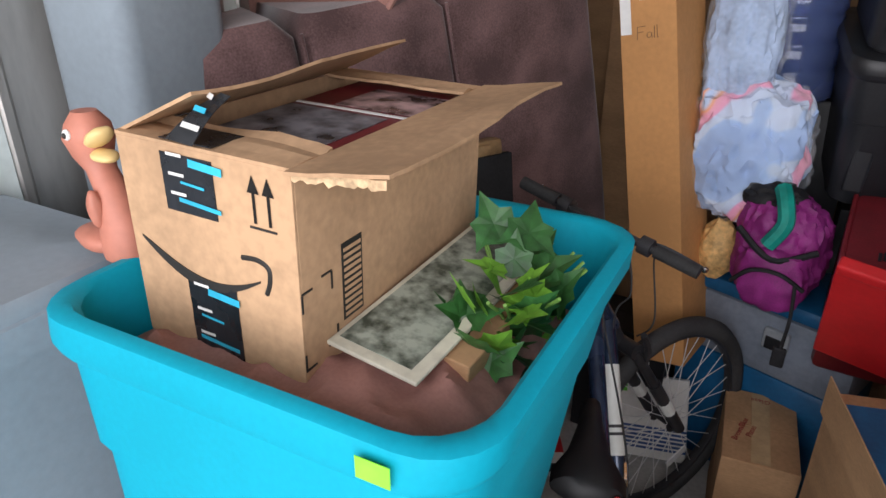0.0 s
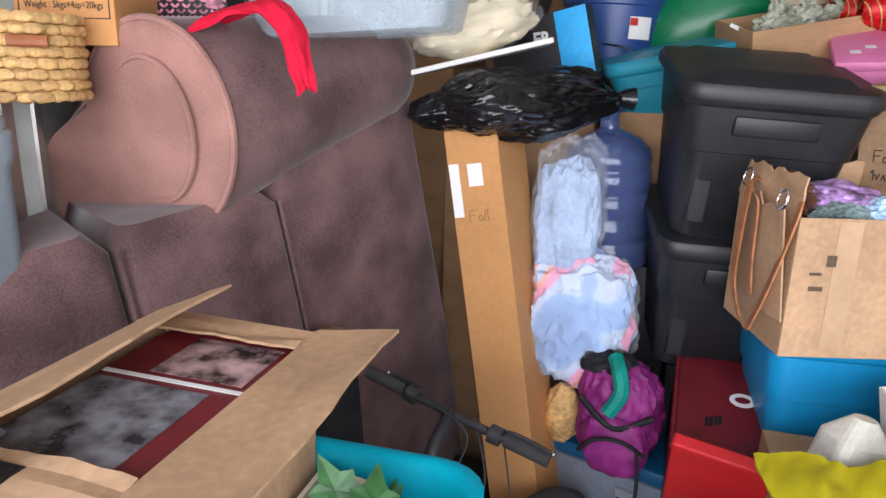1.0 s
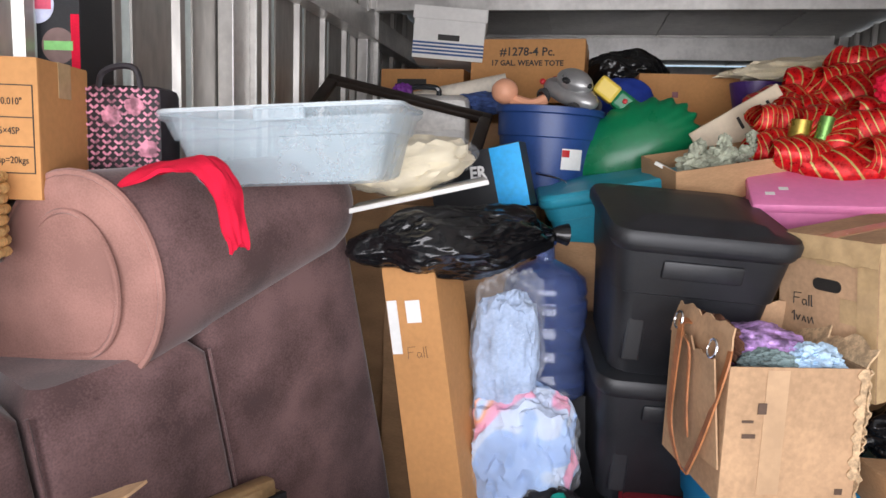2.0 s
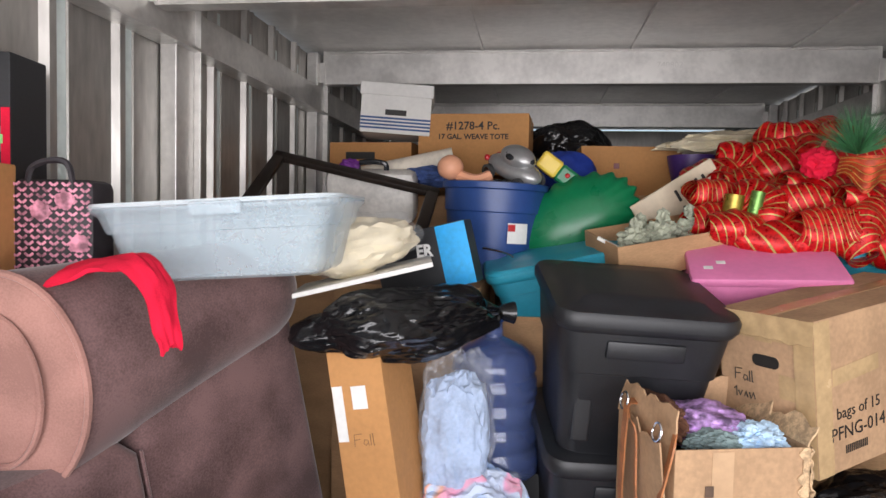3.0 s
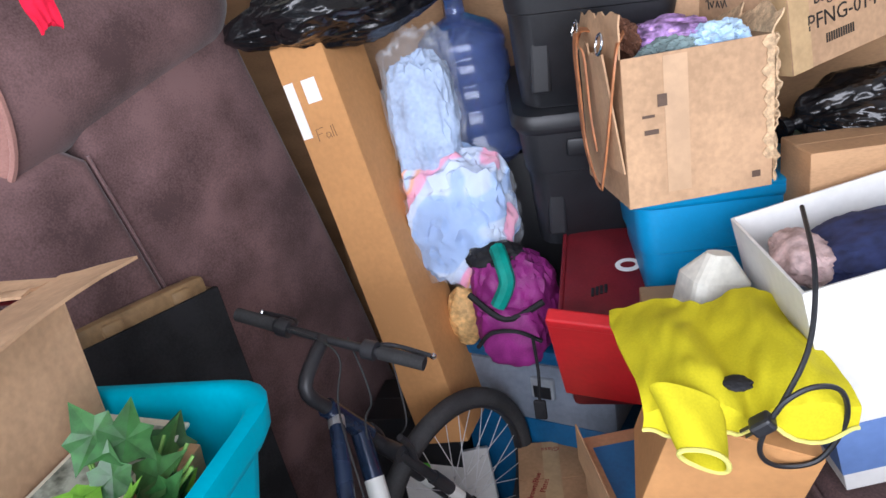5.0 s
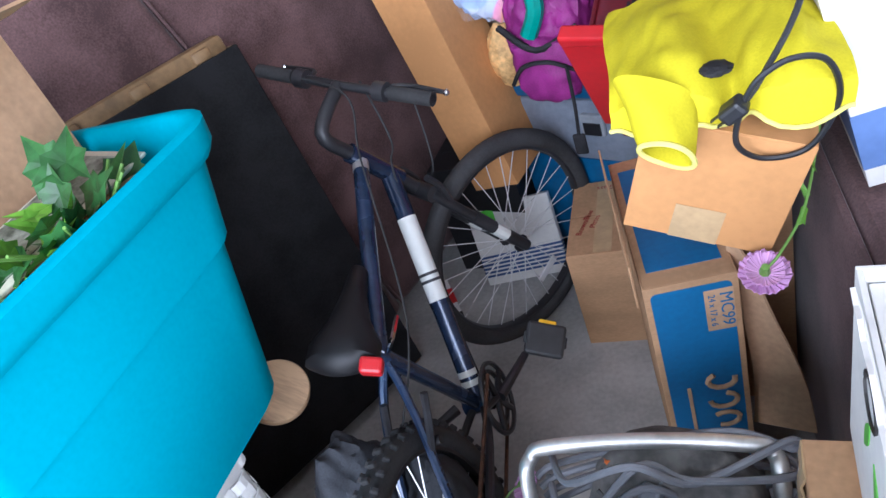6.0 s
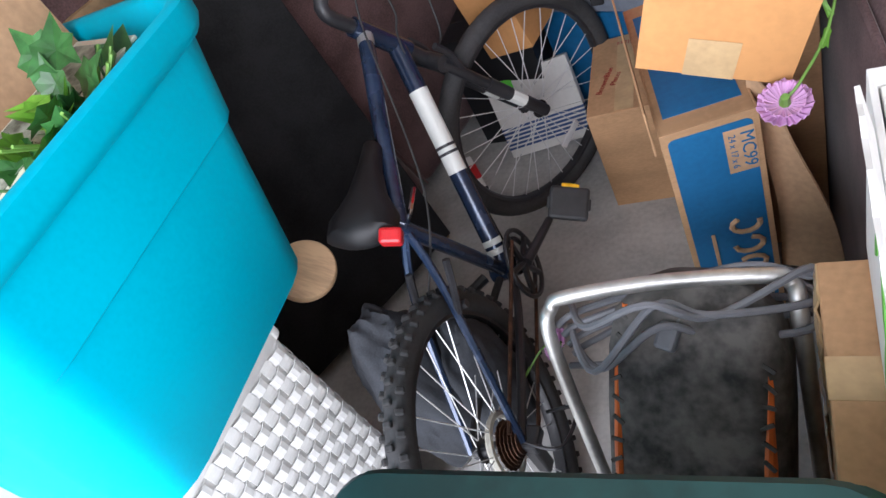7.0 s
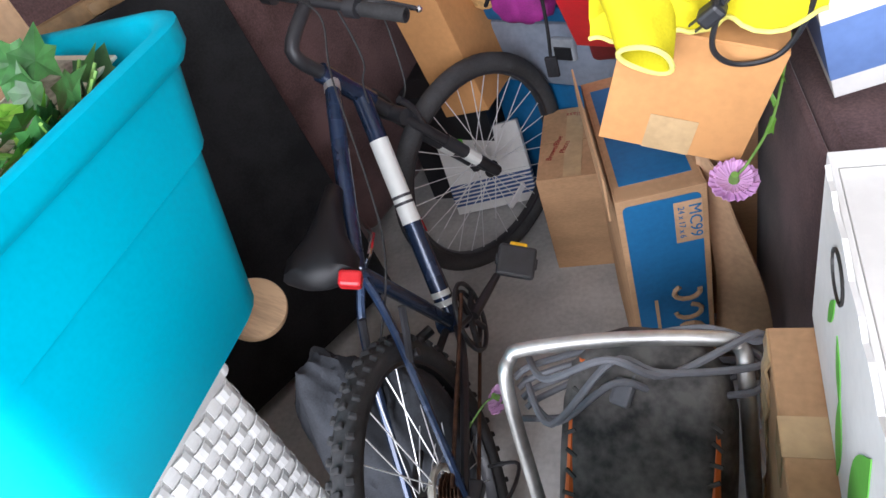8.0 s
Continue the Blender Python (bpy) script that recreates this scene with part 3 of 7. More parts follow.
def smile_box():
    """The open delivery box that stands in the turquoise tub."""
    m = pose(-0.101, 1.030, 1.192, 0, 1.5, 1)
    w, d, h = 0.25, 0.44, 0.258
    e = thing("cardboard_box", m, "open brown cardboard delivery box with books inside, in the turquoise tub", "cardboard box")
    for n, bm in panels(w, d, h):
        part(n, bm, CARD_PALE, e)
    flap(d + 0.02, 0.122, 171, "right", w, d, h, CARD_PALE, e, 0.006, 3)
    flap(d * 0.97, 0.135, 25, "left", w, d, h, CARD_PALE, e, 0.006, 5)
    flap(w, 0.07, 3, "front", w, d, h, CARD_PALE, e, 0.003, 7)
    flap(w, 0.06, 2, "back", w, d, h, CARD_PALE, e, 0.008, 9)
    # frayed paper along the front of the right flap
    part("torn_edge", sheet(lambda u, v: Vector((w / 2 + 0.002 + 0.11 * u, -d / 2 - 0.002 - 0.004 * abs(noise.noise(Vector((u * 17, 2, 1)))), h + 0.002 + 0.012 * u - (0.010 + 0.008 * noise.noise(Vector((u * 13, 4, 0)))) * v)), 22, 2, 0.003), CARD_EDGE, e, "frayed pale cardboard edge")
    # printed marks on the front: dark tapes, arrows, curved band
    y = -d / 2 - 0.001
    for x, z, ww, hh in ((-0.018, 0.182, 0.076, 0.068), (-0.004, 0.0, 0.076, 0.10)):
        t = part("tape", sheet(lambda u, v: Vector((x - ww / 2 + ww * u, y - 0.0012 * abs(noise.noise(Vector((u * 5, v * 4, z * 30)))), z + hh * v)), 10, 10, 0.0008), NAVY_TAPE, e, "black printed packing tape")
        for k in range(3):
            zz = z + hh * (0.16 + 0.33 * k)
            part("print", box(ww * (0.8, 0.45, 0.62)[k], 0.0006, (0.005, 0.003, 0.009)[k], x + ww * (0.02, -0.1, 0.16)[k], y - 0.0016, zz, 0, pose(0, 0, 0, 0, 4, 0)), BLUE_INK, t)
            part("print", box(ww * 0.3, 0.0006, 0.0035, x - ww * 0.2, y - 0.0016, zz + 0.010, 0), WHITE_CARD, t)
    part("tape", box(ww, 0.05, 0.001, -0.018, -d / 2 + 0.026, h + 0.006, 0), NAVY_TAPE, e, "black printed packing tape")
    pts = [(-0.108 + 0.180 * u, 0.146 - 0.050 * math.sin(math.pi * (0.06 + 0.78 * u))) for u in [k / 18 for k in range(19)]]
    part("print", loft([[(x, y + 0.0004 * s, z + q * (0.0012 + 0.0062 * math.sin(math.pi * (k / 18) ** 0.75))) for s, q in ((-1, -1), (-1, 1), (1, 1), (1, -1))] for k, (x, z) in enumerate(pts)]), INK, e, "black curved arrow print")
    part("print", tube([Vector((p.x, y + 0.0022, p.z)) for p in spline([(0.048, 0, 0.146), (0.070, 0, 0.148), (0.085, 0, 0.141), (0.085, 0, 0.124), (0.079, 0, 0.108)])], 0.0036, 6), INK, e)
    for x in (0.074, 0.094):
        arrow_print(x, y, 0.192, 0.034, INK, e)
    part("print", box(0.036, 0.001, 0.0025, 0.084, y, 0.186, 0), INK, e)
    x = w / 2 + 0.001
    bar = part("barcode", box(0.001, 0.040, 0.1, x, -0.125, 0.05, 0), INK, e, "printed barcode panel")
    for k in range(11):
        part("print", box(0.001, 0.034, 0.0045, x + 0.0006, -0.125, 0.054 + 0.0085 * k, 0), CARD_PALE, bar)
    for yy, zz, a, b in ((-0.218, 0.118, 1, -1), (-0.165, 0.125, -1, -1), (-0.218, 0.02, 1, 1), (-0.158, 0.03, -1, 1)):
        part("print", join(box(0.001, 0.018, 0.0025, x, yy + a * 0.009, zz, 0), box(0.001, 0.0025, 0.022, x, yy, zz + min(0, b * 0.022), 0)), INK, e)
    # loose end of tape that bridges the left flap and the front flap
    hang = part("tape", sheet(lambda u, v: Vector((-0.032 + 0.045 * u + 0.026 * v * (1 - u) - 0.01 * (1 - v) + 0.012 * v, -0.222 + 0.040 * v - 0.006 * u, h + 0.008 + 0.047 * v + 0.005 * math.sin(3.1 * v))), 6, 8, 0.001), NAVY_TAPE, e, "loose black printed packing tape")
    for k in range(3):
        part("print", sheet(lambda u, v: Vector((-0.029 + 0.037 * u + (0.022 + 0.012) * (0.2 + 0.3 * k) * (1 - u) * 0.9, -0.2245 + 0.040 * (0.2 + 0.3 * k + 0.1 * v) - 0.006 * u, h + 0.0105 + 0.047 * (0.2 + 0.3 * k + 0.1 * v) + 0.005 * math.sin(3.1 * (0.2 + 0.3 * k)))), 3, 2, 0.0006), BLUE_INK if k == 1 else WHITE_CARD, hang)
    # books inside
    bk = thing("book", m @ pose(0.015, 0.02, 0.135), "large red picture book lying in the open box", "book")
    part("cover", box(0.21, 0.40, 0.05, 0, 0, 0.06, 0.002), MAROON, bk)
    part("photograph", box(0.16, 0.19, 0.001, -0.02, -0.08, 0.1103, 0), mat("grey photo print", (0.16, 0.16, 0.18), 0.3, var=0.8, scale=18, fine=60, bump=0), bk)
    part("band", box(0.20, 0.008, 0.001, 0.0, 0.03, 0.1107, 0), PAPER, bk)
    part("photograph", box(0.13, 0.11, 0.001, 0.02, 0.10, 0.1103, 0), mat("faded photo print", (0.3, 0.2, 0.2), 0.3, var=0.9, scale=25, fine=60, bump=0), bk)
    return e


smile_box()

# cloth, framed print and ivy in the tub


def blanket_point(u, v):
    fold = abs(noise.noise(Vector((u * 4.5 + v * 2.5, v * 3.0 - u * 2, 5.2)))) ** 0.7
    fine = abs(noise.noise(Vector((u * 10 + v * 6, v * 9 - u * 3, 1.7))))
    edge = min(1.0, 6 * min(u, 1 - u) + 0.15) * min(1.0, 5 * (1 - v) + 0.3)
    z = 1.148 + edge * (0.058 - 0.034 * fold) - 0.008 * fine + 0.008 * math.exp(-((u - 0.72) / 0.2) ** 2) * (1 - v) + 0.012 * math.exp(-(u / 0.2) ** 2)
    return Vector((-0.262 + 0.50 * u, 0.760 + 0.012 * noise.noise(Vector((u * 6, 0, 3))) + 0.42 * v, z))


cl = part("blanket", sheet(blanket_point, 70, 44, 0.008), MAUVE, smooth=True)
tagged(cl, "crumpled dusty pink fabric lining the turquoise tub", "blanket")
pr = thing("framed_picture", pose(0.092, 1.045, 1.200, 3, 7, -1.5), "landscape print in a cream mount leaning on the delivery box", "picture")
part("mount", box(0.125, 0.385, 0.006, 0, 0, 0.026, 0.002), mat("cream mount", (0.66, 0.64, 0.52), 0.6, bump=0.02), pr)
part("print", box(0.100, 0.355, 0.001, -0.004, 0, 0.0325, 0), mat("tree print", (0.13, 0.17, 0.13), 0.35, var=0.6, scale=26, fine=90, bump=0, color2=(0.40, 0.45, 0.38)), pr)
part("backing", box(0.115, 0.29, 0.070, 0.035, 0.02, -0.048, 0.002), CARD, pr, "brown cardboard backing")


def leaf_mesh(size):
    bm = bmesh.new()
    pts = [(0, 0), (0.28, 0.10), (0.5, 0.02), (0.36, 0.36), (0.40, 0.55), (0.2, 0.62), (0, 1.05), (-0.2, 0.62), (-0.40, 0.55), (-0.36, 0.36), (-0.5, 0.02), (-0.28, 0.10)]
    c = bm.verts.new((0, 0.4 * size, -0.06 * size))
    vs = [bm.verts.new((x * size, y * size, 0.05 * size * (abs(x) * 2 - y * y))) for x, y in pts]
    for k in range(len(vs)):
        bm.faces.new((c, vs[k], vs[(k + 1) % len(vs)]))
    return bm


def leaf_data(size, material):
    me = bpy.data.meshes.new("leaf")
    bm = leaf_mesh(size)
    bm.to_mesh(me)
    bm.free()
    me.materials.append(material)
    return me


def ivy():
    e = thing("ivy_plant", pose(0.172, 1.065, 1.095), "trailing green artificial ivy in the turquoise tub", "plant")
    rnd = random.Random(4)
    datas = [leaf_data(0.080, LEAF), leaf_data(0.066, LEAF), leaf_data(0.06, LEAF_PALE)]
    for k in range(9):
        a = rnd.uniform(0, 6.28)
        part("stem", tube(spline([(0, 0, -0.02), (0.03 * math.cos(a), 0.03 * math.sin(a), 0.1), (0.09 * math.cos(a), 0.1 * math.sin(a), 0.17)]), 0.0025, 5), STEM, e)
    for k, (x, y, z, a, b, c) in enumerate(((0.01, -0.08, 0.115, -50, 5, 185), (0.02, -0.02, 0.15, -10, 10, 205), (-0.02, -0.05, 0.15, -30, -10, 165), (0.0, 0.03, 0.18, 40, 10, 20), (-0.045, 0.06, 0.17, 55, -20, 40))):
        o = new("leaf", datas[0] if k != 1 else datas[2])
        o.parent = e
        o.matrix_basis = pose(x, y, z, a, b, c)
    for k in range(58):
        a, r, z = rnd.uniform(0, 6.28), rnd.uniform(0.0, 0.045), rnd.uniform(0.04, 0.165)
        o = new("leaf", datas[k % 3])
        o.parent = e
        o.matrix_basis = pose(r * math.cos(a), 2.3 * r * math.sin(a), z - 0.4 * r, rnd.uniform(10, 75), rnd.uniform(-40, 40), math.degrees(a) - 90 + rnd.uniform(-50, 50))


ivy()

# white woven basket under the tub

def white_basket():
    e = thing("laundry_basket", pose(-0.135, 0.825, 0.0, 0, 0, -3), "white painted woven basket under the turquoise tub", "basket")
    w, d, h = 0.61, 0.44, 0.80
    part("body", join(*[bm for _, bm in panels(w - 0.01, d - 0.01, h - 0.03, 0.006)]), WICKER, e)
    part("rim", join(box(w + 0.02, 0.03, 0.035, 0, -d / 2 + 0.005, h - 0.035, 0.012), box(w + 0.02, 0.03, 0.035, 0, d / 2 - 0.005, h - 0.035, 0.012),
                     box(0.03, d, 0.035, -w / 2 + 0.005, 0, h - 0.035, 0.012), box(0.03, d, 0.035, w / 2 - 0.005, 0, h - 0.035, 0.012)), WICKER, e, smooth=True)
    part("lid", box(w - 0.03, d - 0.03, 0.01, 0, 0, h - 0.02, 0.002), WICKER, e)
    for turn, ww, off in ((90, d, w / 2), (180, w, d / 2), (0, w, d / 2)):
        bms = weave(ww - 0.02, h - 0.05, int(ww / 0.030), 28, e, None, None, 0.006)
        part("weave", moved(join(*bms), pose(0, 0, 0, 0, 0, turn) @ pose(0, -off + 0.002, 0.01)), WICKER, e, "white woven strips")


white_basket()

# grey bins beside the sofa, with the toy

def grey_bins():
    for nm, m, w, d, h, lb in (("storage_bin", pose(-0.565, 0.55, 0, 0, 0, 0), 0.44, 0.80, 1.215, "large grey plastic bin with a flat lid, the toy on it"),
                               ("storage_bin", pose(-0.672, 1.22, 0, 0, 0, 0), 0.24, 0.27, 1.70, "tall grey plastic bin with ribbed sides beside the sofa")):
        e = thing(nm, m, lb, "storage bin")
        part("body", tub_skin(w - 0.03, d - 0.03, h, 0.93, 0.04, lip=0.012, lip_h=0.06), GREYBIN, e, smooth=True)
        part("lid", moved(lid_skin(w - 0.04, d - 0.04, 0.035, 0.03, 0.008), pose(0, 0, h - 0.004)), GREYBIN, e, smooth=True)


grey_bins()


def toy():
    """A small rubber toy animal with a yellow beak."""
    e = thing("toy_animal", pose(-0.350, 0.87, 1.255, 0, 0, -8) @ Matrix.Diagonal((1, 1, 0.9, 1)), "small terracotta rubber toy animal on the grey bin", "toy")
    rings = []
    for x, y, z, w, d in ((0.03, 0, 0.0, 0.034, 0.032), (0.03, 0, 0.02, 0.036, 0.034), (0.028, 0, 0.06, 0.029, 0.028), (0.018, 0, 0.10, 0.021, 0.022), (0.002, 0, 0.13, 0.019, 0.020), (-0.012, 0, 0.15, 0.026, 0.026),
                          (-0.014, 0, 0.175, 0.036, 0.032), (-0.010, 0, 0.197, 0.030, 0.028), (-0.012, 0, 0.215, 0.016, 0.016)):
        rings.append([(x + w * math.cos(a), y + d * math.sin(a), z) for a in [2 * math.pi * k / 18 for k in range(18)]])
    part("body", join(loft(rings), moved(blob(0.05, 0.03, 0.02, 7, 0.1, 2, 3), pose(-0.012, -0.012, 0)), moved(blob(0.010, 0.010, 0.03, 8, 0.1, 2, 3), pose(0.02, -0.028, 0.05))), TOYSKIN, e, smooth=True)
    part("beak", join(moved(blob(0.026, 0.018, 0.011, 5, 0.1, 2, 3), pose(0.036, -0.008, 0.176, 0, -38)), moved(blob(0.022, 0.016, 0.009, 6, 0.1, 2, 3), pose(0.034, -0.008, 0.150, 0, 4))), mat("pale yellow vinyl", (0.78, 0.56, 0.24), 0.5, var=0.06, bump=0.02), e, "yellow beak", smooth=True)
    part("eye", moved(blob(0.0075, 0.005, 0.0085, 1, 0, 1, 2), pose(-0.008, -0.030, 0.178)), PAPER, e)
    part("pupil", moved(blob(0.0035, 0.003, 0.0045, 1, 0, 1, 2), pose(-0.006, -0.034, 0.182)), INK, e)


toy()

# ---- things: middle of the unit ----


def black_tote(m, label, sticker=False):
    e = thing("storage_tote", m, label, "storage tote", "black stacked totes")
    w, d, h = 0.45, 0.46, 0.40
    part("body", tub_skin(w - 0.02, d - 0.02, h, 0.82, 0.05, lip=0.014, lip_h=0.03), BLACKP, e, smooth=True)
    part("lid", moved(lid_skin(w, d, 0.055, 0.035, 0.018), pose(0, 0, h - 0.012)), BLACKP, e, smooth=True)
    part("handle", box(0.20, 0.022, 0.05, 0, -d / 2 + 0.012, h - 0.10, 0.008), BLACKP, e, smooth=True)
    for s in (-1, 1):
        part("rib", box(0.05, 0.02, h * 0.5, s * 0.13, -d / 2 + 0.035, h * 0.1, 0.008, pose(0, 0, 0, -3)), BLACKP, e)
    if sticker:
        part("sticker", box(0.07, 0.001, 0.06, 0.15, -d / 2 + 0.032, 0.02, 0), PAPER, e)
    return e


T_UP = pose(0.702, 2.505, 1.42, 12, 3, 8)
T_LO = pose(0.70, 2.60, 1.0, 10, 2, 8)
black_tote(T_UP, "black plastic lidded tote stacked on another black tote")
black_tote(T_LO, "black plastic tote with a white sticker under another tote", True)


def handbag_box():
    """The torn open carton with a handbag and clothes."""
    m = pose(0.893, 2.172, 1.215, 0, 0, 15)
    w, d, h = 0.31, 0.315, 0.315
    e = thing("cardboard_box", m, "torn open brown cardboard box holding clothes and a handbag", "cardboard box")
    for n, bm in panels(w, d, h):
        part(n, bm, CARD_PALE, e)
    flap(w * 0.9, 0.085, 84, "back", w, d, h, CARD_PALE, e, 0.022, 3, "torn upright flap")
    flap(d, 0.085, 86, "left", w, d, h, CARD_PALE, e, 0.018, 4, "torn upright flap")
    flap(d, 0.05, 118, "right", w, d, h, CARD_EDGE, e, 0.04, 6, "torn cardboard edge")
    part("torn_edge", sheet(lambda u, v: Vector((w / 2 + 0.004 + 0.022 * abs(noise.noise(Vector((u * 3, v * 14, 1)))), -d / 2 - 0.006 + 0.06 * u + 0.018 * noise.noise(Vector((u * 4, v * 10, 4))), 0.01 + (h - 0.01) * v)), 6, 40, 0.003), CARD_EDGE, e, "ragged paper torn off the corner")
    part("torn_edge", sheet(lambda u, v: Vector((w / 2 - 0.012 - 0.02 * abs(noise.noise(Vector((v * 9, 7, 1)))) * (1 - u) + 0.014 * u, -d / 2 - 0.003 - 0.004 * abs(noise.noise(Vector((u * 5, v * 18, 2)))), 0.06 + (h - 0.06) * v)), 5, 36, 0.002), CARD_EDGE, e, "ragged paper torn off the corner")
    # the loose side sheet, bent away from the corner
    part("side_sheet", sheet(lambda u, v: Vector((-w / 2 - 0.006 - 0.03 * v * (1 - u) - 0.008 * math.sin(u * 4), -d / 2 + 0.004 + (d - 0.06) * u, h * (0.25 + 0.80 * v) + 0.03 * noise.noise(Vector((u * 6, 0, 2))) * v)), 14, 10, 0.004), CARD_PALE, e, "bent brown side sheet")
    part("tape", box(0.05, 0.001, h * 0.9, -0.045, -d / 2 - 0.001, h * 0.08, 0), mat("matt tape", (0.50, 0.325, 0.19), 0.5, var=0.08, scale=14, bump=0.05), e, "strip of pale tape")
    brown = mat("brown print", (0.10, 0.06, 0.04), 0.7)
    part("print", box(0.018, 0.001, 0.014, 0.12, -d / 2 - 0.0012, 0.025, 0), brown, e)
    for x, z, ww, hh in ((-0.105, 0.19, 0.026, 0.006), (-0.075, 0.21, 0.02, 0.025), (-0.10, 0.155, 0.03, 0.010)):
        part("print", box(ww, 0.001, hh, x, -d / 2 - 0.0022, z, 0), brown, e)
    c = part("clothes", moved(blob(0.115, 0.12, 0.055, 11, 0.2, 2.4, 5, 0.16), m @ pose(0.005, 0.02, h - 0.06)), mat("lilac patterned cloth", (0.40, 0.24, 0.50), 0.5, var=0.75, scale=30, fine=80, bump=0.3), smooth=True)
    tagged(c, "crumpled lilac patterned clothes in the torn box", "clothes")
    c = part("clothes", moved(blob(0.075, 0.06, 0.045, 13, 0.3, 3, 5, 0.35), m @ pose(0.07, -0.085, h - 0.055)), mat("pale blue cloth", (0.46, 0.62, 0.78), 0.9, var=0.3, scale=24, bump=0.35), smooth=True)
    tagged(c, "pale blue folded clothes in the torn box", "clothes")
    c = part("clothes", moved(blob(0.08, 0.05, 0.035, 15, 0.25, 3, 5, 0.3), m @ pose(-0.02, -0.085, h - 0.05)), mat("grey green cloth", (0.20, 0.27, 0.27), 0.9, var=0.25, scale=20, bump=0.3), smooth=True)
    tagged(c, "grey-green folded clothes in the torn box", "clothes")
    b = thing("handbag", m @ pose(-w / 2, 0, h), "brown leather handbag with tan straps hanging over the box", "handbag")
    part("body", moved(blob(0.045, 0.13, 0.055, 17, 0.2, 3, 5, 0.2), pose(0.045, 0.03, -0.035)), BROWNHIDE, b, smooth=True)

    def strap(pts, side):
        line = spline(pts, 6)
        return part("strap", sheet(lambda u, v: line[round(u * (len(line) - 1))] + Vector(side) * (v - 0.5), len(line) - 1, 2, 0.004), LEATHER, b, "tan leather strap", smooth=True)
    strap([(0.02, 0.06, 0.045), (-0.03, 0.03, 0.055), (-0.05, 0.0, 0.02), (-0.042, 0.03, -0.08), (-0.034, 0.05, -0.20), (-0.03, 0.0, -0.28), (-0.028, -0.05, -0.29)], (0, 0.025, 0.006))
    strap([(0.03, -0.10, 0.045), (0.0, -0.155, 0.03), (-0.012, -0.168, 0.0), (-0.02, -0.15, -0.08), (-0.026, -0.11, -0.19), (-0.028, -0.06, -0.285)], (0.006, 0.025, 0.004))
    strap([(-0.02, 0.05, 0.05), (-0.046, -0.02, 0.03), (-0.044, -0.045, 0.0), (-0.042, -0.05, -0.12), (-0.036, -0.055, -0.20)], (0, 0.010, 0.003))
    for y, z in ((0.04, 0.055), (-0.14, 0.035)):
        part("ring", tube([(-0.035 + 0.004 * math.sin(a), y + 0.02 * math.cos(a), z + 0.02 * math.sin(a)) for a in [k * math.pi / 8 for k in range(16)]], 0.003, 6, True), CHROME, b)


handbag_box()


def blue_tub():
    e = thing("storage_tub", pose(0.985, 2.29, 0.80, 0, 0, 6), "blue plastic storage tub under the torn box", "storage tub")
    part("body", tub_skin(0.40, 0.34, 0.40, 0.86, 0.05), BLUETUB, e, smooth=True)
    part("lid", moved(lid_skin(0.41, 0.35, 0.05, 0.012, 0.0), pose(0, 0, 0.398)), BLUETUB, e, smooth=True)


blue_tub()


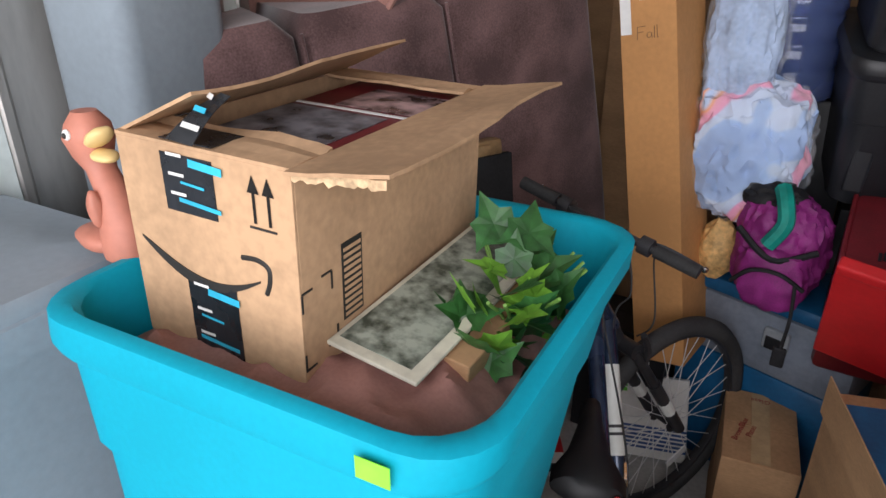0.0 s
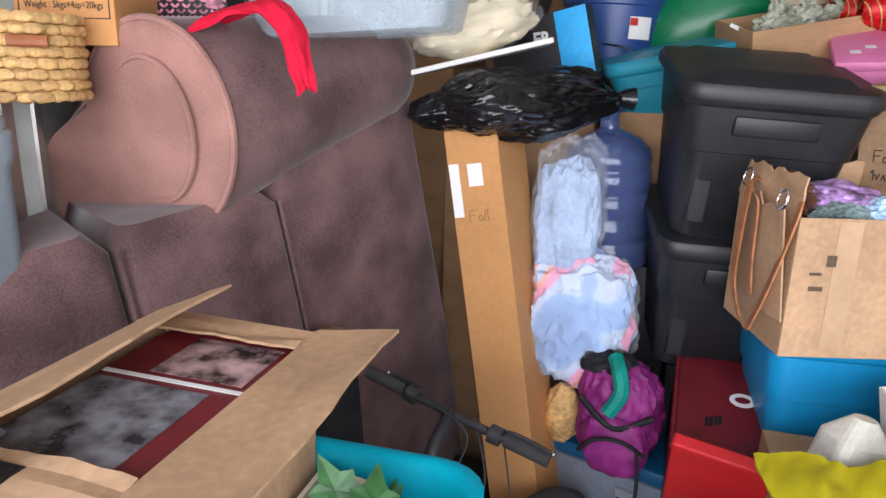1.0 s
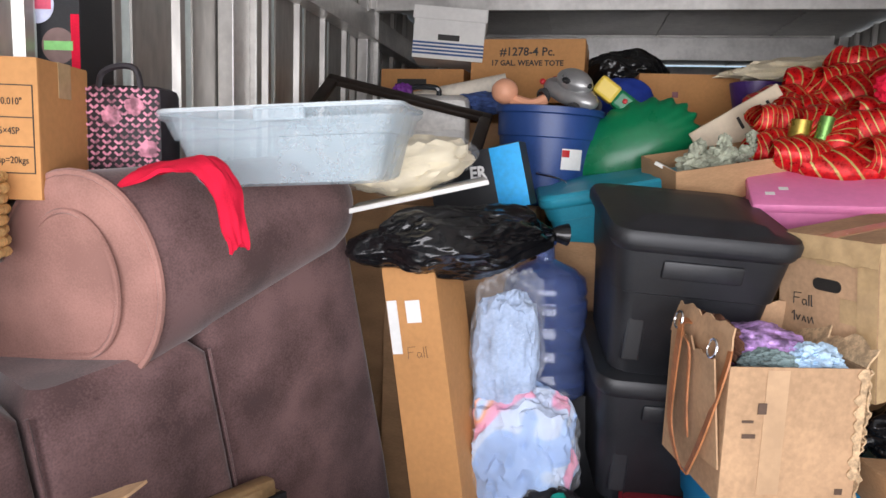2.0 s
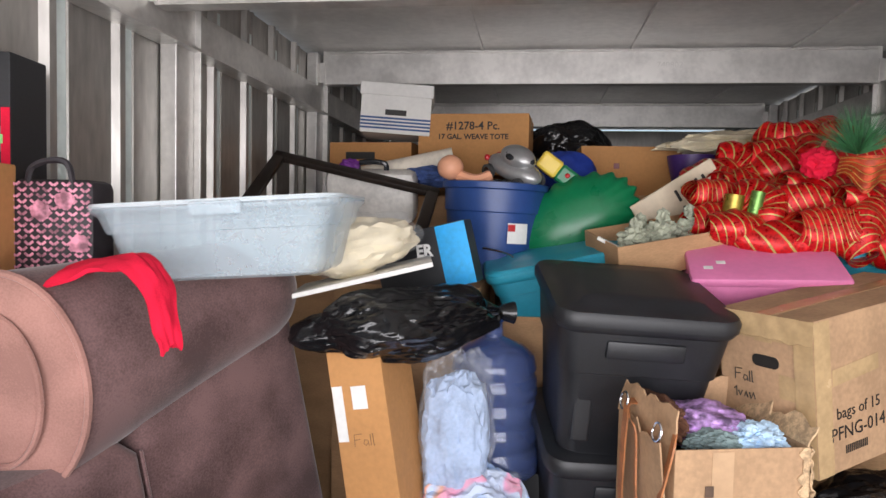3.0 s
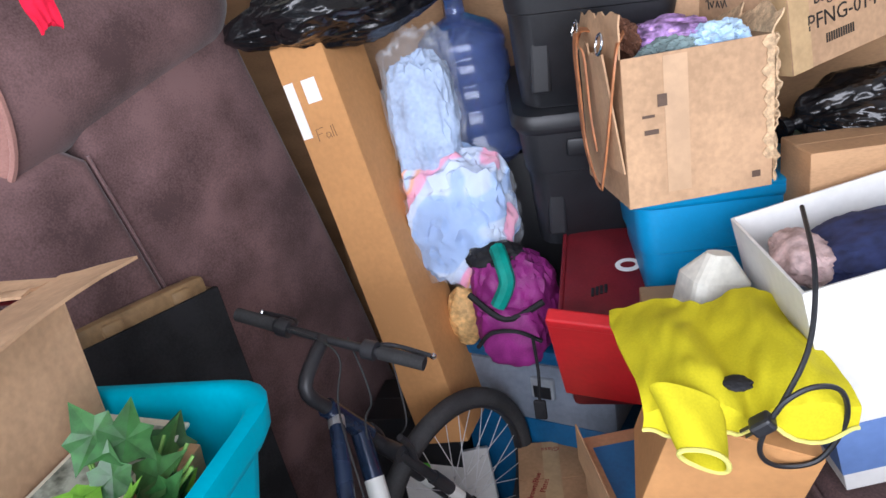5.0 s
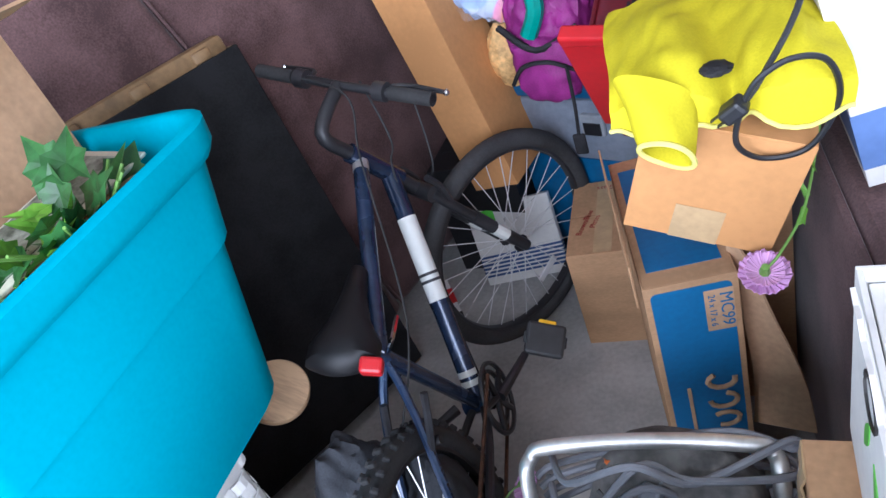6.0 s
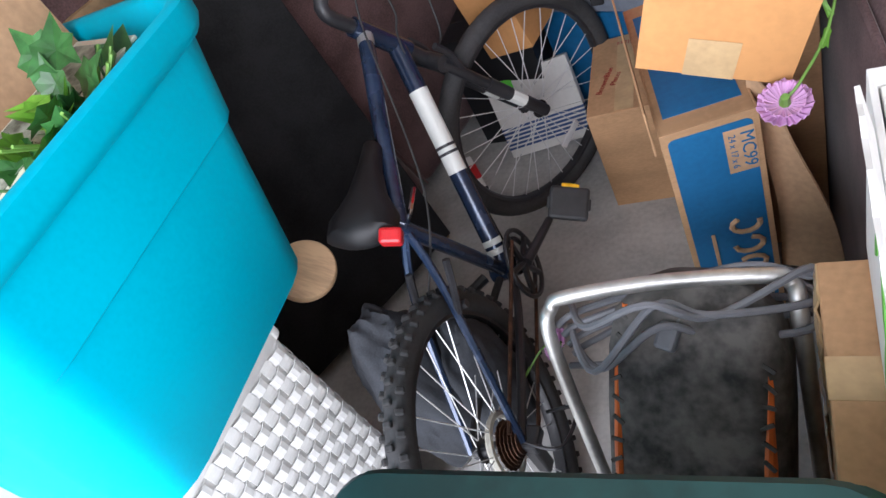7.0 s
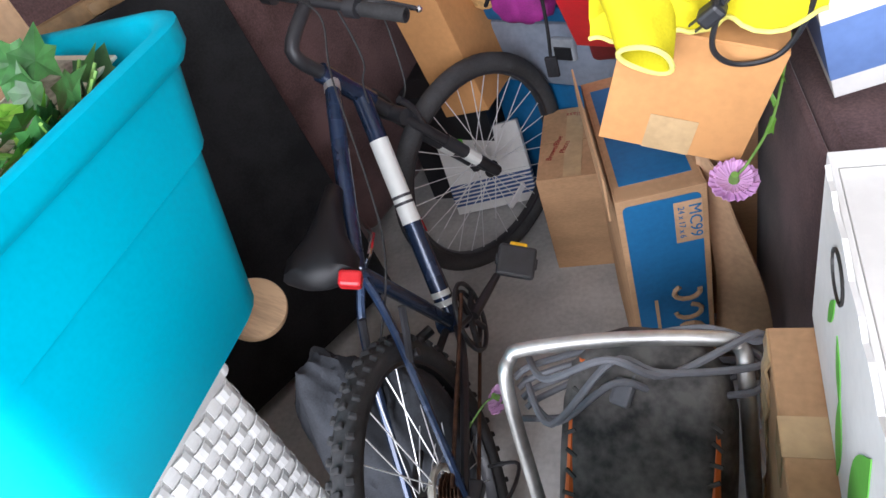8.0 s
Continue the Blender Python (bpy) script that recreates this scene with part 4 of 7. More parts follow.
def party_box():
    w, d, h = 0.60, 0.27, 0.375
    turn = pose(0, 0, 0, 0, -8, 33)
    m = Matrix.Translation(Vector((1.103, 2.125, 1.794)) - turn @ Vector((-w / 2, -d / 2, h))) @ turn
    e = carton("cardboard_box", m, w, d, h, CARD_PALE, "large taped brown cardboard box with printed letters", tape=True)
    for bm in (box(0.001, d * 0.9, 0.06, -w / 2 - 0.0015, 0, h - 0.06, 0), sheet(lambda u, v: Vector((-w / 2 + 0.055 * u, -d / 2 - 0.001 - 0.0025 * abs(noise.noise(Vector((u * 5, v * 22, 2)))), h * v)), 8, 60, 0.0006), sheet(lambda u, v: Vector((-w / 2 - 0.0025 - 0.0025 * abs(noise.noise(Vector((u * 5, v * 22, 6)))), -d / 2 + 0.05 * u, h * v)), 8, 60, 0.0006)):
        part("tape", bm, TAPE, e, "wrinkled clear packing tape", smooth=True)
    lettering("bags of 15", 0.040, INK, e, pose(-0.150, -d / 2 - 0.0015, 0.142, 0, 0, 0))
    lettering("PFNG-014", 0.047, INK, e, pose(-0.152, -d / 2 - 0.0015, 0.093, 0, 0, 0))
    stroke(HAND["fall"], 0.0016, INK, e, pose(0.02, -d / 2 - 0.0005, 0.265, 0, -6, 0) @ Matrix.Diagonal((1.2, 1, 1.3, 1)))
    stroke(HAND["scrawl"], 0.0013, INK, e, pose(0.06, -d / 2 - 0.0005, 0.225, 0, -6, 0))
    part("tape", sheet(lambda u, v: Vector((-0.24 + 0.17 * u, -d / 2 - 0.001 - 0.0015 * abs(noise.noise(Vector((u * 9, v * 4, 3)))), 0.212 + 0.04 * v + 0.01 * u)), 16, 4, 0.0006), TAPE, e, "wrinkled clear packing tape", smooth=True)
    part("barcode", join(*[box(0.004, 0.001, 0.02, -0.20 + 0.007 * k, -d / 2 - 0.001, 0.04, 0) for k in range(12)]), INK, e)
    part("hand_hole", moved(loft([[(-0.0, x, y) for x, y in rrect(0.075, 0.03, 0.014)], [(-0.003, x, y) for x, y in rrect(0.075, 0.03, 0.014)]]), pose(-w / 2, -0.005, h - 0.115)), INK, e, "dark hand hole")
    stroke(HAND["fall"], 0.0018, INK, e, pose(-w / 2 - 0.0005, 0.09, h - 0.18, 0, 0, -90) @ Matrix.Diagonal((0.75, 1, 0.75, 1)))
    stroke(HAND["scrawl"], 0.0018, INK, e, pose(-w / 2 - 0.0005, 0.095, h - 0.225, 0, 0, -90) @ Matrix.Diagonal((0.9, 1, 0.9, 1)))
    part("tape", sheet(lambda u, v: Vector((-w / 2 - 0.001 - 0.0015 * abs(noise.noise(Vector((u * 4, v * 9, 3)))), -0.09 + 0.05 * u, h - 0.20 + 0.06 * v)), 6, 8, 0.0006), TAPE, e, "wrinkled clear packing tape", smooth=True)
    part("torn_edge", sheet(lambda u, v: Vector((-w / 2 - 0.002 - 0.012 * v - 0.006 * noise.noise(Vector((u * 6, v * 3, 1))), d / 2 - (d + 0.005) * u, h + 0.004 - (0.055 + 0.012 * noise.noise(Vector((u * 7, 1, 5)))) * v)), 24, 5, 0.002), TAPE, e, "loose fringe of packing tape", smooth=True)


party_box()


def jug():
    e = thing("water_jug", pose(0.37, 2.64, 1.20, 2, -2, 0), "empty blue clear plastic water jug", "water jug")
    prof = [(0.0, 0.0), (0.115, 0.0), (0.135, 0.02)]
    for k in range(4):
        z = 0.04 + 0.075 * k
        prof += [(0.135, z), (0.135, z + 0.05), (0.129, z + 0.058), (0.129, z + 0.068)]
    prof += [(0.135, 0.345), (0.126, 0.385), (0.095, 0.415), (0.05, 0.435), (0.03, 0.445), (0.028, 0.49), (0.031, 0.495), (0.031, 0.51), (0.0, 0.51)]
    n = 28
    rings = [[(r * math.cos(2 * math.pi * a / n), r * math.sin(2 * math.pi * a / n), z) for a in range(n)] for r, z in prof if r > 0]
    part("bottle", loft(rings), JUG, e, smooth=True)
    part("cap", tube([(0, 0, 0.492), (0, 0, 0.515)], 0.033, 16), NAVY, e)


jug()


def pillow_bag():
    e = thing("plastic_bag", pose(0.325, 2.40, 0.885, 0, 0, 0), "clear plastic bag stuffed with a white, pink and grey quilt", "plastic bag")
    q = mat("pastel quilt", (0.62, 0.68, 0.80), 0.9, var=0.1, scale=5, fine=90, bump=0.2, color2=(0.80, 0.82, 0.88))
    t = q.node_tree
    vor = t.nodes.new("ShaderNodeTexNoise")
    vor.inputs["Scale"].default_value = 5.5
    vor.inputs["Detail"].default_value = 1.0
    rp = t.nodes.new("ShaderNodeValToRGB")
    rp.color_ramp.interpolation = 'LINEAR'
    el = rp.color_ramp.elements
    el[0].position, el[0].color = 0.0, (0.26, 0.36, 0.56, 1)
    el[1].position, el[1].color = 0.40, (0.30, 0.43, 0.70, 1)
    for at, col in ((0.47, (0.36, 0.50, 0.76, 1)), (0.49, (0.54, 0.63, 0.78, 1)), (0.56, (0.52, 0.60, 0.78, 1)), (0.58, (0.80, 0.34, 0.52, 1)), (0.63, (0.80, 0.36, 0.46, 1)), (0.65, (0.85, 0.40, 0.22, 1)), (0.67, (0.50, 0.62, 0.84, 1))):
        el.new(at).color = col
    co = t.nodes.new("ShaderNodeTexCoord")
    t.links.new(co.outputs["Object"], vor.inputs["Vector"])
    t.links.new(vor.outputs[0], rp.inputs[0])
    t.links.new(rp.outputs[0], t.nodes["Principled BSDF"].inputs["Base Color"])
    part("quilt", blob(0.165, 0.12, 0.205, 21, 0.16, 2.2, 5, 0.16, square=0.35), q, e, smooth=True)
    part("quilt", moved(blob(0.10, 0.085, 0.20, 23, 0.12, 2.2, 5, 0.14, square=0.4), pose(-0.062, 0.02, 0.29)), mat("grey lavender bedding", (0.34, 0.44, 0.62), 0.85, var=0.2, scale=7, fine=90, bump=0.25), e, smooth=True)
    f = part("film", join(moved(blob(0.172, 0.128, 0.212, 25, 0.14, 3, 5, 0.13, square=0.35), pose(0, 0, -0.005)), moved(blob(0.112, 0.096, 0.24, 27, 0.16, 3, 5, 0.14, square=0.4), pose(-0.06, 0.018, 0.27))), CLEARFILM, e, "shiny clear plastic film", smooth=True)
    f.visible_shadow = False


pillow_bag()



def bin_bag(m, sx, sy, sz, seed, label, tail=1):
    """A slack film bag: lumps, sharp folds that run to the tied end, and the tied end itself."""
    e = thing("bin_bag", m, label, "bin bag")
    bm = blob(sx, sy, sz, seed, 0.22, 1.7, 6, 0.05)
    for v in bm.verts:
        p = Vector((v.co.x / sx, v.co.y / sy, v.co.z / sz))
        pull = max(0.0, tail * p.x) ** 2
        around = math.atan2(p.z - 1, p.y)
        fold = abs(noise.noise(Vector((p.x * 2.2, 2.6 * around, seed)))) + 0.6 * abs(noise.noise(Vector((p.x * 5.5 + around * 2, 5 * around - p.x * 3, seed + 4))))
        k = 1 - 0.16 * fold - 0.30 * pull * (0.6 + 0.4 * math.sin(11 * around))
        v.co.y *= k
        v.co.z = sz + (v.co.z - sz) * k
    part("film", bm, BAGBLACK, e, smooth=True)
    knot = [Vector((tail * sx * q, 0.01 * math.sin(9 * q), sz * (1.0 - 0.35 * (q - 0.9)))) for q in (0.86, 0.95, 1.03, 1.10, 1.20)]
    part("tied_end", tube(knot, [0.045, 0.02, 0.014, 0.026, 0.034], 12), BAGBLACK, e, "gathered tied end of the bag", smooth=True)
    return e


bin_bag(pose(0.125, 2.345, 1.615, 0, -5, 30), 0.285, 0.17, 0.105, 31, "shiny black plastic bin bag lying on the tall carton")


def cream_pillow():
    e = thing("pillow", pose(-0.01, 2.40, 1.835, 0, -14, 10), "cream pillow in a clear bag on a white board", "pillow")
    part("board", box(0.40, 0.30, 0.014, 0, 0, 0, 0.003), WHITE_CARD, e)
    part("cushion", moved(blob(0.19, 0.14, 0.085, 37, 0.15, 2.5, 4, 0.18), pose(-0.01, 0, 0.01)), CREAM, e, smooth=True)
    f = part("film", moved(blob(0.198, 0.148, 0.093, 38, 0.18, 3, 4, 0.15), pose(-0.01, 0, 0.008)), CLEARFILM, e, smooth=True)
    f.visible_shadow = False


cream_pillow()


def clear_tub():
    e = thing("storage_tub", pose(-0.190, 1.98, 1.878, 0, -4, 5), "empty frosted clear plastic tub standing on the sofa arm", "storage tub")
    b = part("body", tub_skin(0.50, 0.36, 0.165, 0.84, 0.05, wall=0.003, lip=0.016, lip_h=0.02), FROST, e, smooth=True)
    part("handle", box(0.11, 0.016, 0.03, 0.02, -0.20, 0.133, 0.007), FROST, e, smooth=True)
    rim = mat("milky clear rim", (0.72, 0.80, 0.84), 0.3, var=0.04, scale=6, bump=0.02, alpha=0.7)
    part("rim", tube([(x, y, 0.163) for x, y in rrect(0.528, 0.388, 0.06, 6)], 0.005, 6, True), rim, e, "milky turned-over rim", smooth=True)
    part("ridge", tube([(-0.20 + 0.40 * k / 30, -0.179, 0.122 + 0.003 * math.sin(k * 0.5)) for k in range(31)], 0.0015, 5), FROST, e, "wavy moulded ridge", smooth=True)


clear_tub()


def red_shirt():
    path = spline([(-0.44, 1.71, 1.885), (-0.34, 1.695, 1.912), (-0.265, 1.68, 1.918), (-0.215, 1.665, 1.875), (-0.192, 1.655, 1.81), (-0.178, 1.65, 1.758)], 8)

    def fn(u, v):
        p = path[min(len(path) - 1, round(u * (len(path) - 1)))]
        w = 0.025 + 0.07 * (1 - u)
        q = v - 0.5
        return Vector((p.x + w * q * 0.75 * u + 0.006 * noise.noise(Vector((u * 6, v * 3, 1))), p.y + w * 1.2 * q, p.z + 0.25 * w * q + 0.016 * math.cos(q * 3.1) + 0.01 * noise.noise(Vector((u * 7, v * 6, 4)))))
    ob = part("shirt", sheet(fn, 34, 14, 0.008), REDCLOTH, smooth=True)
    tagged(ob, "bright red cloth garment draped over the sofa arm", "clothes")


red_shirt()


def spool_box():
    e = carton("cardboard_box", pose(-0.69, 1.68, 1.84, 0, 0, 14), 0.2, 0.2, 0.265, CARD_WARM, "brown cardboard box with printed lines, on the sofa")
    y = -0.1015
    for k, s in enumerate(('Dia. : 0.25HW / 0.010"', "Spool Type : P5×4SP", "Weight : 5kgs×4sp=20kgs")):
        lettering(s, 0.019, INK, e, pose(0.0, y, 0.185 - 0.055 * k), squeeze=0.8)
    part("print", join(*[box(0.18, 0.001, 0.002, 0, y + 0.0005, z, 0) for z in (0.05, 0.10, 0.155, 0.215)], *[box(0.002, 0.001, 0.167, s * 0.09, y + 0.0005, 0.05, 0) for s in (-1, 1)]), INK, e)
    return e


spool_box()

# ---- things: the bicycle and what stands round it ----


def disc_frame(c, n):
    """A pose whose z is the axle n, at c."""
    return Matrix.Translation(c) @ Vector(n).to_track_quat('Z', 'Y').to_matrix().to_4x4()


def wheel(c, n, r, parent, knobs):
    w = new("wheel")
    w.parent = parent
    w.matrix_basis = disc_frame(c, n)
    circle = lambda rad, k: [(rad * math.cos(2 * math.pi * a / k), rad * math.sin(2 * math.pi * a / k), 0) for a in range(k)]
    tyre = tube(circle(r - 0.027, 64), 0.027, 10, True)
    part("tyre", tyre, RUBBER, w, "black knobbly rubber tyre", smooth=True)
    me = bpy.data.meshes.new("tread_block")
    bm = box(0.016, 0.012, 0.011, 0, 0, 0, 0.003)
    bm.to_mesh(me)
    bm.free()
    me.materials.append(RUBBER)
    for k in range(56 if knobs else 0):
        for s in (-1, 0, 1):
            o = new("tread_block", me)
            o.parent = w
            a = 2 * math.pi * (k + 0.5 * (s == 0)) / 56
            rad = r - 0.027
            o.matrix_basis = Matrix.Rotation(a, 4, 'Z') @ Matrix.Translation((rad, 0, 0)) @ Matrix.Rotation(-s * 0.75, 4, 'Y') @ Matrix.Translation((0.023, 0, 0)) @ Matrix.Rotation(math.pi / 2, 4, 'Y')
    rings = []
    for rr, z in ((r - 0.058, -0.012), (r - 0.045, -0.013), (r - 0.045, 0.013), (r - 0.058, 0.012), (r - 0.062, 0.0)):
        rings.append([(rr * math.cos(2 * math.pi * a / 48), rr * math.sin(2 * math.pi * a / 48), z) for a in range(48)])
    part("rim", loft(rings + [rings[0]], False, False), BIKE_BLACK, w, smooth=True)
    part("hub", join(tube([(0, 0, -0.05), (0, 0, 0.05)], 0.014, 12), tube([(0, 0, -0.034), (0, 0, -0.03)], 0.026, 14), tube([(0, 0, 0.03), (0, 0, 0.034)], 0.026, 14)), BIKE_BLACK, w, smooth=True)
    for k in range(32):
        a = 2 * math.pi * k / 32
        b = a + (0.55 if (k // 2) % 2 else -0.55)
        z = 0.031 if k % 2 else -0.031
        part("spoke", tube([(0.024 * math.cos(b), 0.024 * math.sin(b), z), ((r - 0.056) * math.cos(a), (r - 0.056) * math.sin(a), 0)], 0.0014, 4), SPOKE, w)
    return w


def bicycle():
    e = thing("bicycle", pose(0, 0, 0), "dark navy mountain bicycle with white frame stripes and knobbly tyres", "bicycle")
    F, NF = Vector((0.268, 2.058, 0.352)), Vector((0.86, -0.51, 0.03)).normalized()
    R, NR = Vector((0.408, 1.050, 0.325)), Vector((0.95, 0.227, 0.20)).normalized()
    H, S, B = Vector((0.085, 1.795, 0.848)), Vector((0.268, 1.332, 0.682)), Vector((0.302, 1.51, 0.30))
    L = Vector((0.112, 1.84, 0.77))
    wf = wheel(F, NF, 0.33, e, False)
    wheel(R, NR, 0.33, e, True)
    part("reflector", box(0.09, 0.024, 0.006, 0, 0.20, -0.006, 0.002, pose(0, 0, 0, 0, 0, 205)), mat("clear reflector", (0.7, 0.7, 0.7), 0.15, var=0.1), wf, "clear wheel reflector")
    fr = part("frame", join(tube([H, S], 0.019, 12), tube([L, B], 0.024, 12), tube([S + (S - B) * 0.08, B], 0.017, 12), tube([H + (H - L) * 0.35, L + (L - H) * 0.4], 0.024, 12),
                            tube([B - NR * 0.035, B + NR * 0.035], 0.024, 12)), BIKE, e, smooth=True)
    d = B - L
    for a, b, m in ((0.20, 0.56, WHITEP), (0.86, 0.885, WHITEP), (0.90, 0.925, WHITEP)):
        part("decal", tube([L + d * a, L + d * b], 0.0247, 12), m, fr, "white painted stripe", smooth=True)
    for k in range(2):
        part("decal", tube([L + d * (0.44 + 0.03 * k), L + d * (0.452 + 0.03 * k)], 0.0252, 12), BIKE_BLACK, fr)
    part("decal", tube([H + (S - H) * 0.03, H + (S - H) * 0.085], 0.0196, 12), ALU, fr)
    for s in (-1, 1):
        hub = R + NR * 0.06 * s
        part("seat_stay", tube(spline([S - (S - B) * 0.04, S + (R - S) * 0.3 + NR * 0.035 * s, hub], 5), 0.009, 8), BIKE, e, smooth=True)
        part("chain_stay", tube(spline([B + NR * 0.01 * s, B + (R - B) * 0.3 + NR * 0.04 * s, hub], 5), 0.010, 8), BIKE_BLACK, e, smooth=True)
    # fork
    crown = L + (F - L) * 0.22
    for s in (-1, 1):
        top, low = crown + NF * 0.052 * s, F + NF * 0.055 * s
        leg = part("fork_leg", join(tube([top, top + (low - top) * 0.45], 0.014, 10), tube([top + (low - top) * 0.4, low], [0.019, 0.017], 10)), BIKE_BLACK, e, smooth=True)
        p = top + (low - top) * 0.62
        part("decal", tube([p, p + (low - top) * 0.14], 0.0188, 10), WHITEP, leg)
    part("fork_crown", join(tube([crown - NF * 0.062, crown + NF * 0.062], 0.022, 10), tube([L, crown], 0.018, 10)), BIKE_BLACK, e, smooth=True)
    # bars
    C = Vector((0.07, 1.86, 1.01))
    GL, GR = Vector((-0.16, 1.905, 1.065)), Vector((0.316, 1.815, 0.958))
    part("stem", tube(spline([H + (H - L) * 0.3, H + (H - L) * 1.1 + Vector((0, 0.0, 0.02)), C], 5), 0.017, 10), BIKE_BLACK, e, smooth=True)
    bar = part("handlebar", tube([GL, C + (GL - C) * 0.3, C, C + (GR - C) * 0.3, GR], 0.011, 10), BIKE_BLACK, e, smooth=True)
    for G in (GL, GR):
        i = (C - G).normalized()
        part("grip", tube([G, G + i * 0.11], 0.017, 12), RUBBER, bar, smooth=True)
        part("brake_lever", tube(spline([G + i * 0.15, G + i * 0.12 + Vector((0.02, 0.045, -0.01)), G + i * 0.02 + Vector((0.02, 0.055, -0.02))], 5), 0.0055, 6), BIKE_BLACK, bar)
        part("lever_tip", blob(0.008, 0.008, 0.008, 1, 0, 1, 2), CHROME, bar, at=Matrix.Translation(G + i * 0.015 + Vector((0.02, 0.055, -0.028))))
        part("shifter", tube([G + i * 0.12, G + i * 0.15], 0.023, 12), BIKE_BLACK, bar, smooth=True)
    # saddle
    rings = []
    for t, w, h in ((-0.03, 0.012, 0.008), (0, 0.042, 0.026), (0.06, 0.07, 0.04), (0.2, 0.07, 0.042), (0.42, 0.042, 0.036), (0.7, 0.026, 0.032), (0.95, 0.02, 0.026), (1.0, 0.008, 0.012)):
        rings.append([(w * math.cos(a), t * 0.27, h * (math.sin(a) if math.sin(a) > 0 else 0.7 * math.sin(a)) - 0.01 * t) for a in [2 * math.pi * k / 16 for k in range(16)]])
    sad = part("saddle", loft(rings), mat("black saddle vinyl", (0.009, 0.009, 0.010), 0.5, var=0.2, scale=20, fine=150, bump=0.06, spec=0.35), e, "black padded saddle", smooth=True, at=pose(0.262, 1.235, 0.752, 4, 10, 17))
    part("seat_post", tube([S, Vector((0.232, 1.285, 0.757))], 0.013, 10), ALU, e)
    part("rear_reflector", box(0.042, 0.03, 0.036, 0, 0, -0.018, 0.006), RED, e, "red rear reflector", at=pose(0.318, 1.250, 0.748, 30, 20, 15))
    part("quick_release", tube(spline([S + NR * 0.02, S + NR * 0.035 + Vector((0, 0.01, 0.02)), S + NR * 0.03 + Vector((-0.01, 0.07, 0.02))], 4), 0.005, 6), CHROME, e)
    # drive train
    for k, rr in enumerate((0.085, 0.066)):
        m = disc_frame(B + NR * (0.052 - 0.008 * k), NR)
        bm = tube([(rr * math.cos(2 * math.pi * a / 40), rr * math.sin(2 * math.pi * a / 40), 0) for a in range(40)], 0.006, 6, True)
        part("chainring", bm, BIKE_BLACK, e, at=m)
    part("spider", join(*[tube([(0, 0, 0), (0.08 * math.cos(a), 0.08 * math.sin(a), 0)], 0.008, 6) for a in [2 * math.pi * k / 5 for k in range(5)]]), BIKE_BLACK, e, at=disc_frame(B + NR * 0.05, NR))
    P = Vector((0.40, 1.675, 0.30))
    part("crank", tube([B + NR * 0.06, P - NR * 0.02], [0.014, 0.010], 8), BIKE_BLACK, e)
    part("crank", tube([B - NR * 0.06, B - NR * 0.075 - (P - B) * 0.9], [0.014, 0.010], 8), BIKE_BLACK, e)
    pd = part("pedal", join(box(0.10, 0.085, 0.026, 0, 0, -0.013, 0.008), box(0.11, 0.03, 0.012, 0, 0, -0.006, 0.003)), mat("grey plastic pedal", (0.04, 0.042, 0.045), 0.45, bump=0.05), e, at=pose(0.425, 1.715, 0.30, 30, 25, 10))
    part("reflector", box(0.045, 0.012, 0.018, 0, 0.045, -0.009, 0.003), mat("amber reflector", (0.9, 0.5, 0.02), 0.3), pd, "amber pedal reflector")
    for k in range(6):
        rr = 0.048 - 0.005 * k
        m = disc_frame(R + NR * (0.028 + 0.0055 * k), NR)
        bm = loft([[(rr * (1 + 0.05 * (a % 2)) * math.cos(2 * math.pi * a / 36), rr * (1 + 0.05 * (a % 2)) * math.sin(2 * math.pi * a / 36), z) for a in range(36)] for z in (0, 0.0022)])
        part("sprocket", bm, RUST, e, at=m)
    part("spoke_guard", moved(tube([(0.062 * math.cos(a), 0.062 * math.sin(a), 0) for a in [2 * math.pi * k / 32 for k in range(32)]], 0.008, 6, True), Matrix.Identity(4)), mat("clear plastic disc", (0.6, 0.58, 0.5), 0.3), e, at=disc_frame(R + NR * 0.022, NR))
    up, side = Vector((0, 0, 1)), NR * 0.052
    part("chain", join(tube([B + side + up * 0.085, R + NR * 0.045 + up * 0.04], 0.0045, 6), tube([B + side - up * 0.085, R + NR * 0.05 + Vector((0, 0.05, -0.09)), R + NR * 0.05 + Vector((0, 0.02, -0.12))], 0.0045, 6)), RUST, e)
    part("derailleur", join(box(0.03, 0.03, 0.10, 0, 0, -0.12, 0.006), box(0.04, 0.05, 0.03, 0, 0.01, -0.03, 0.006)), BIKE_BLACK, e, at=Matrix.Translation(R + NR * 0.07))
    part("derailleur_guard", tube(spline([R + NR * 0.06, R + NR * 0.14 + Vector((0, -0.02, -0.02)), R + NR * 0.14 + Vector((0, 0.08, -0.06)), R + NR * 0.07 + Vector((0, 0.09, -0.06))], 6), 0.004, 6), BIKE_BLACK, e)
    for s in (-1, 1):
        q = S + (R - S) * 0.42 + NR * 0.045 * s
        part("brake", join(tube(spline([q, q + Vector((0.0, 0.03, 0.05)), q + Vector((0, 0.055, 0.10))], 4), 0.008, 6), tube([q + Vector((0, 0.02, 0.0)) - NR * 0.012, q + Vector((0, 0.02, 0)) + NR * 0.012], 0.009, 8)), BIKE_BLACK, e)
        q = crown + NF * 0.055 * s
        part("brake", tube(spline([q + Vector((0.02, 0.04, -0.06)), q + Vector((0.03, 0.0, 0.02)), q + Vector((0.02, -0.03, 0.07))], 4), 0.009, 6), BIKE_BLACK, e)
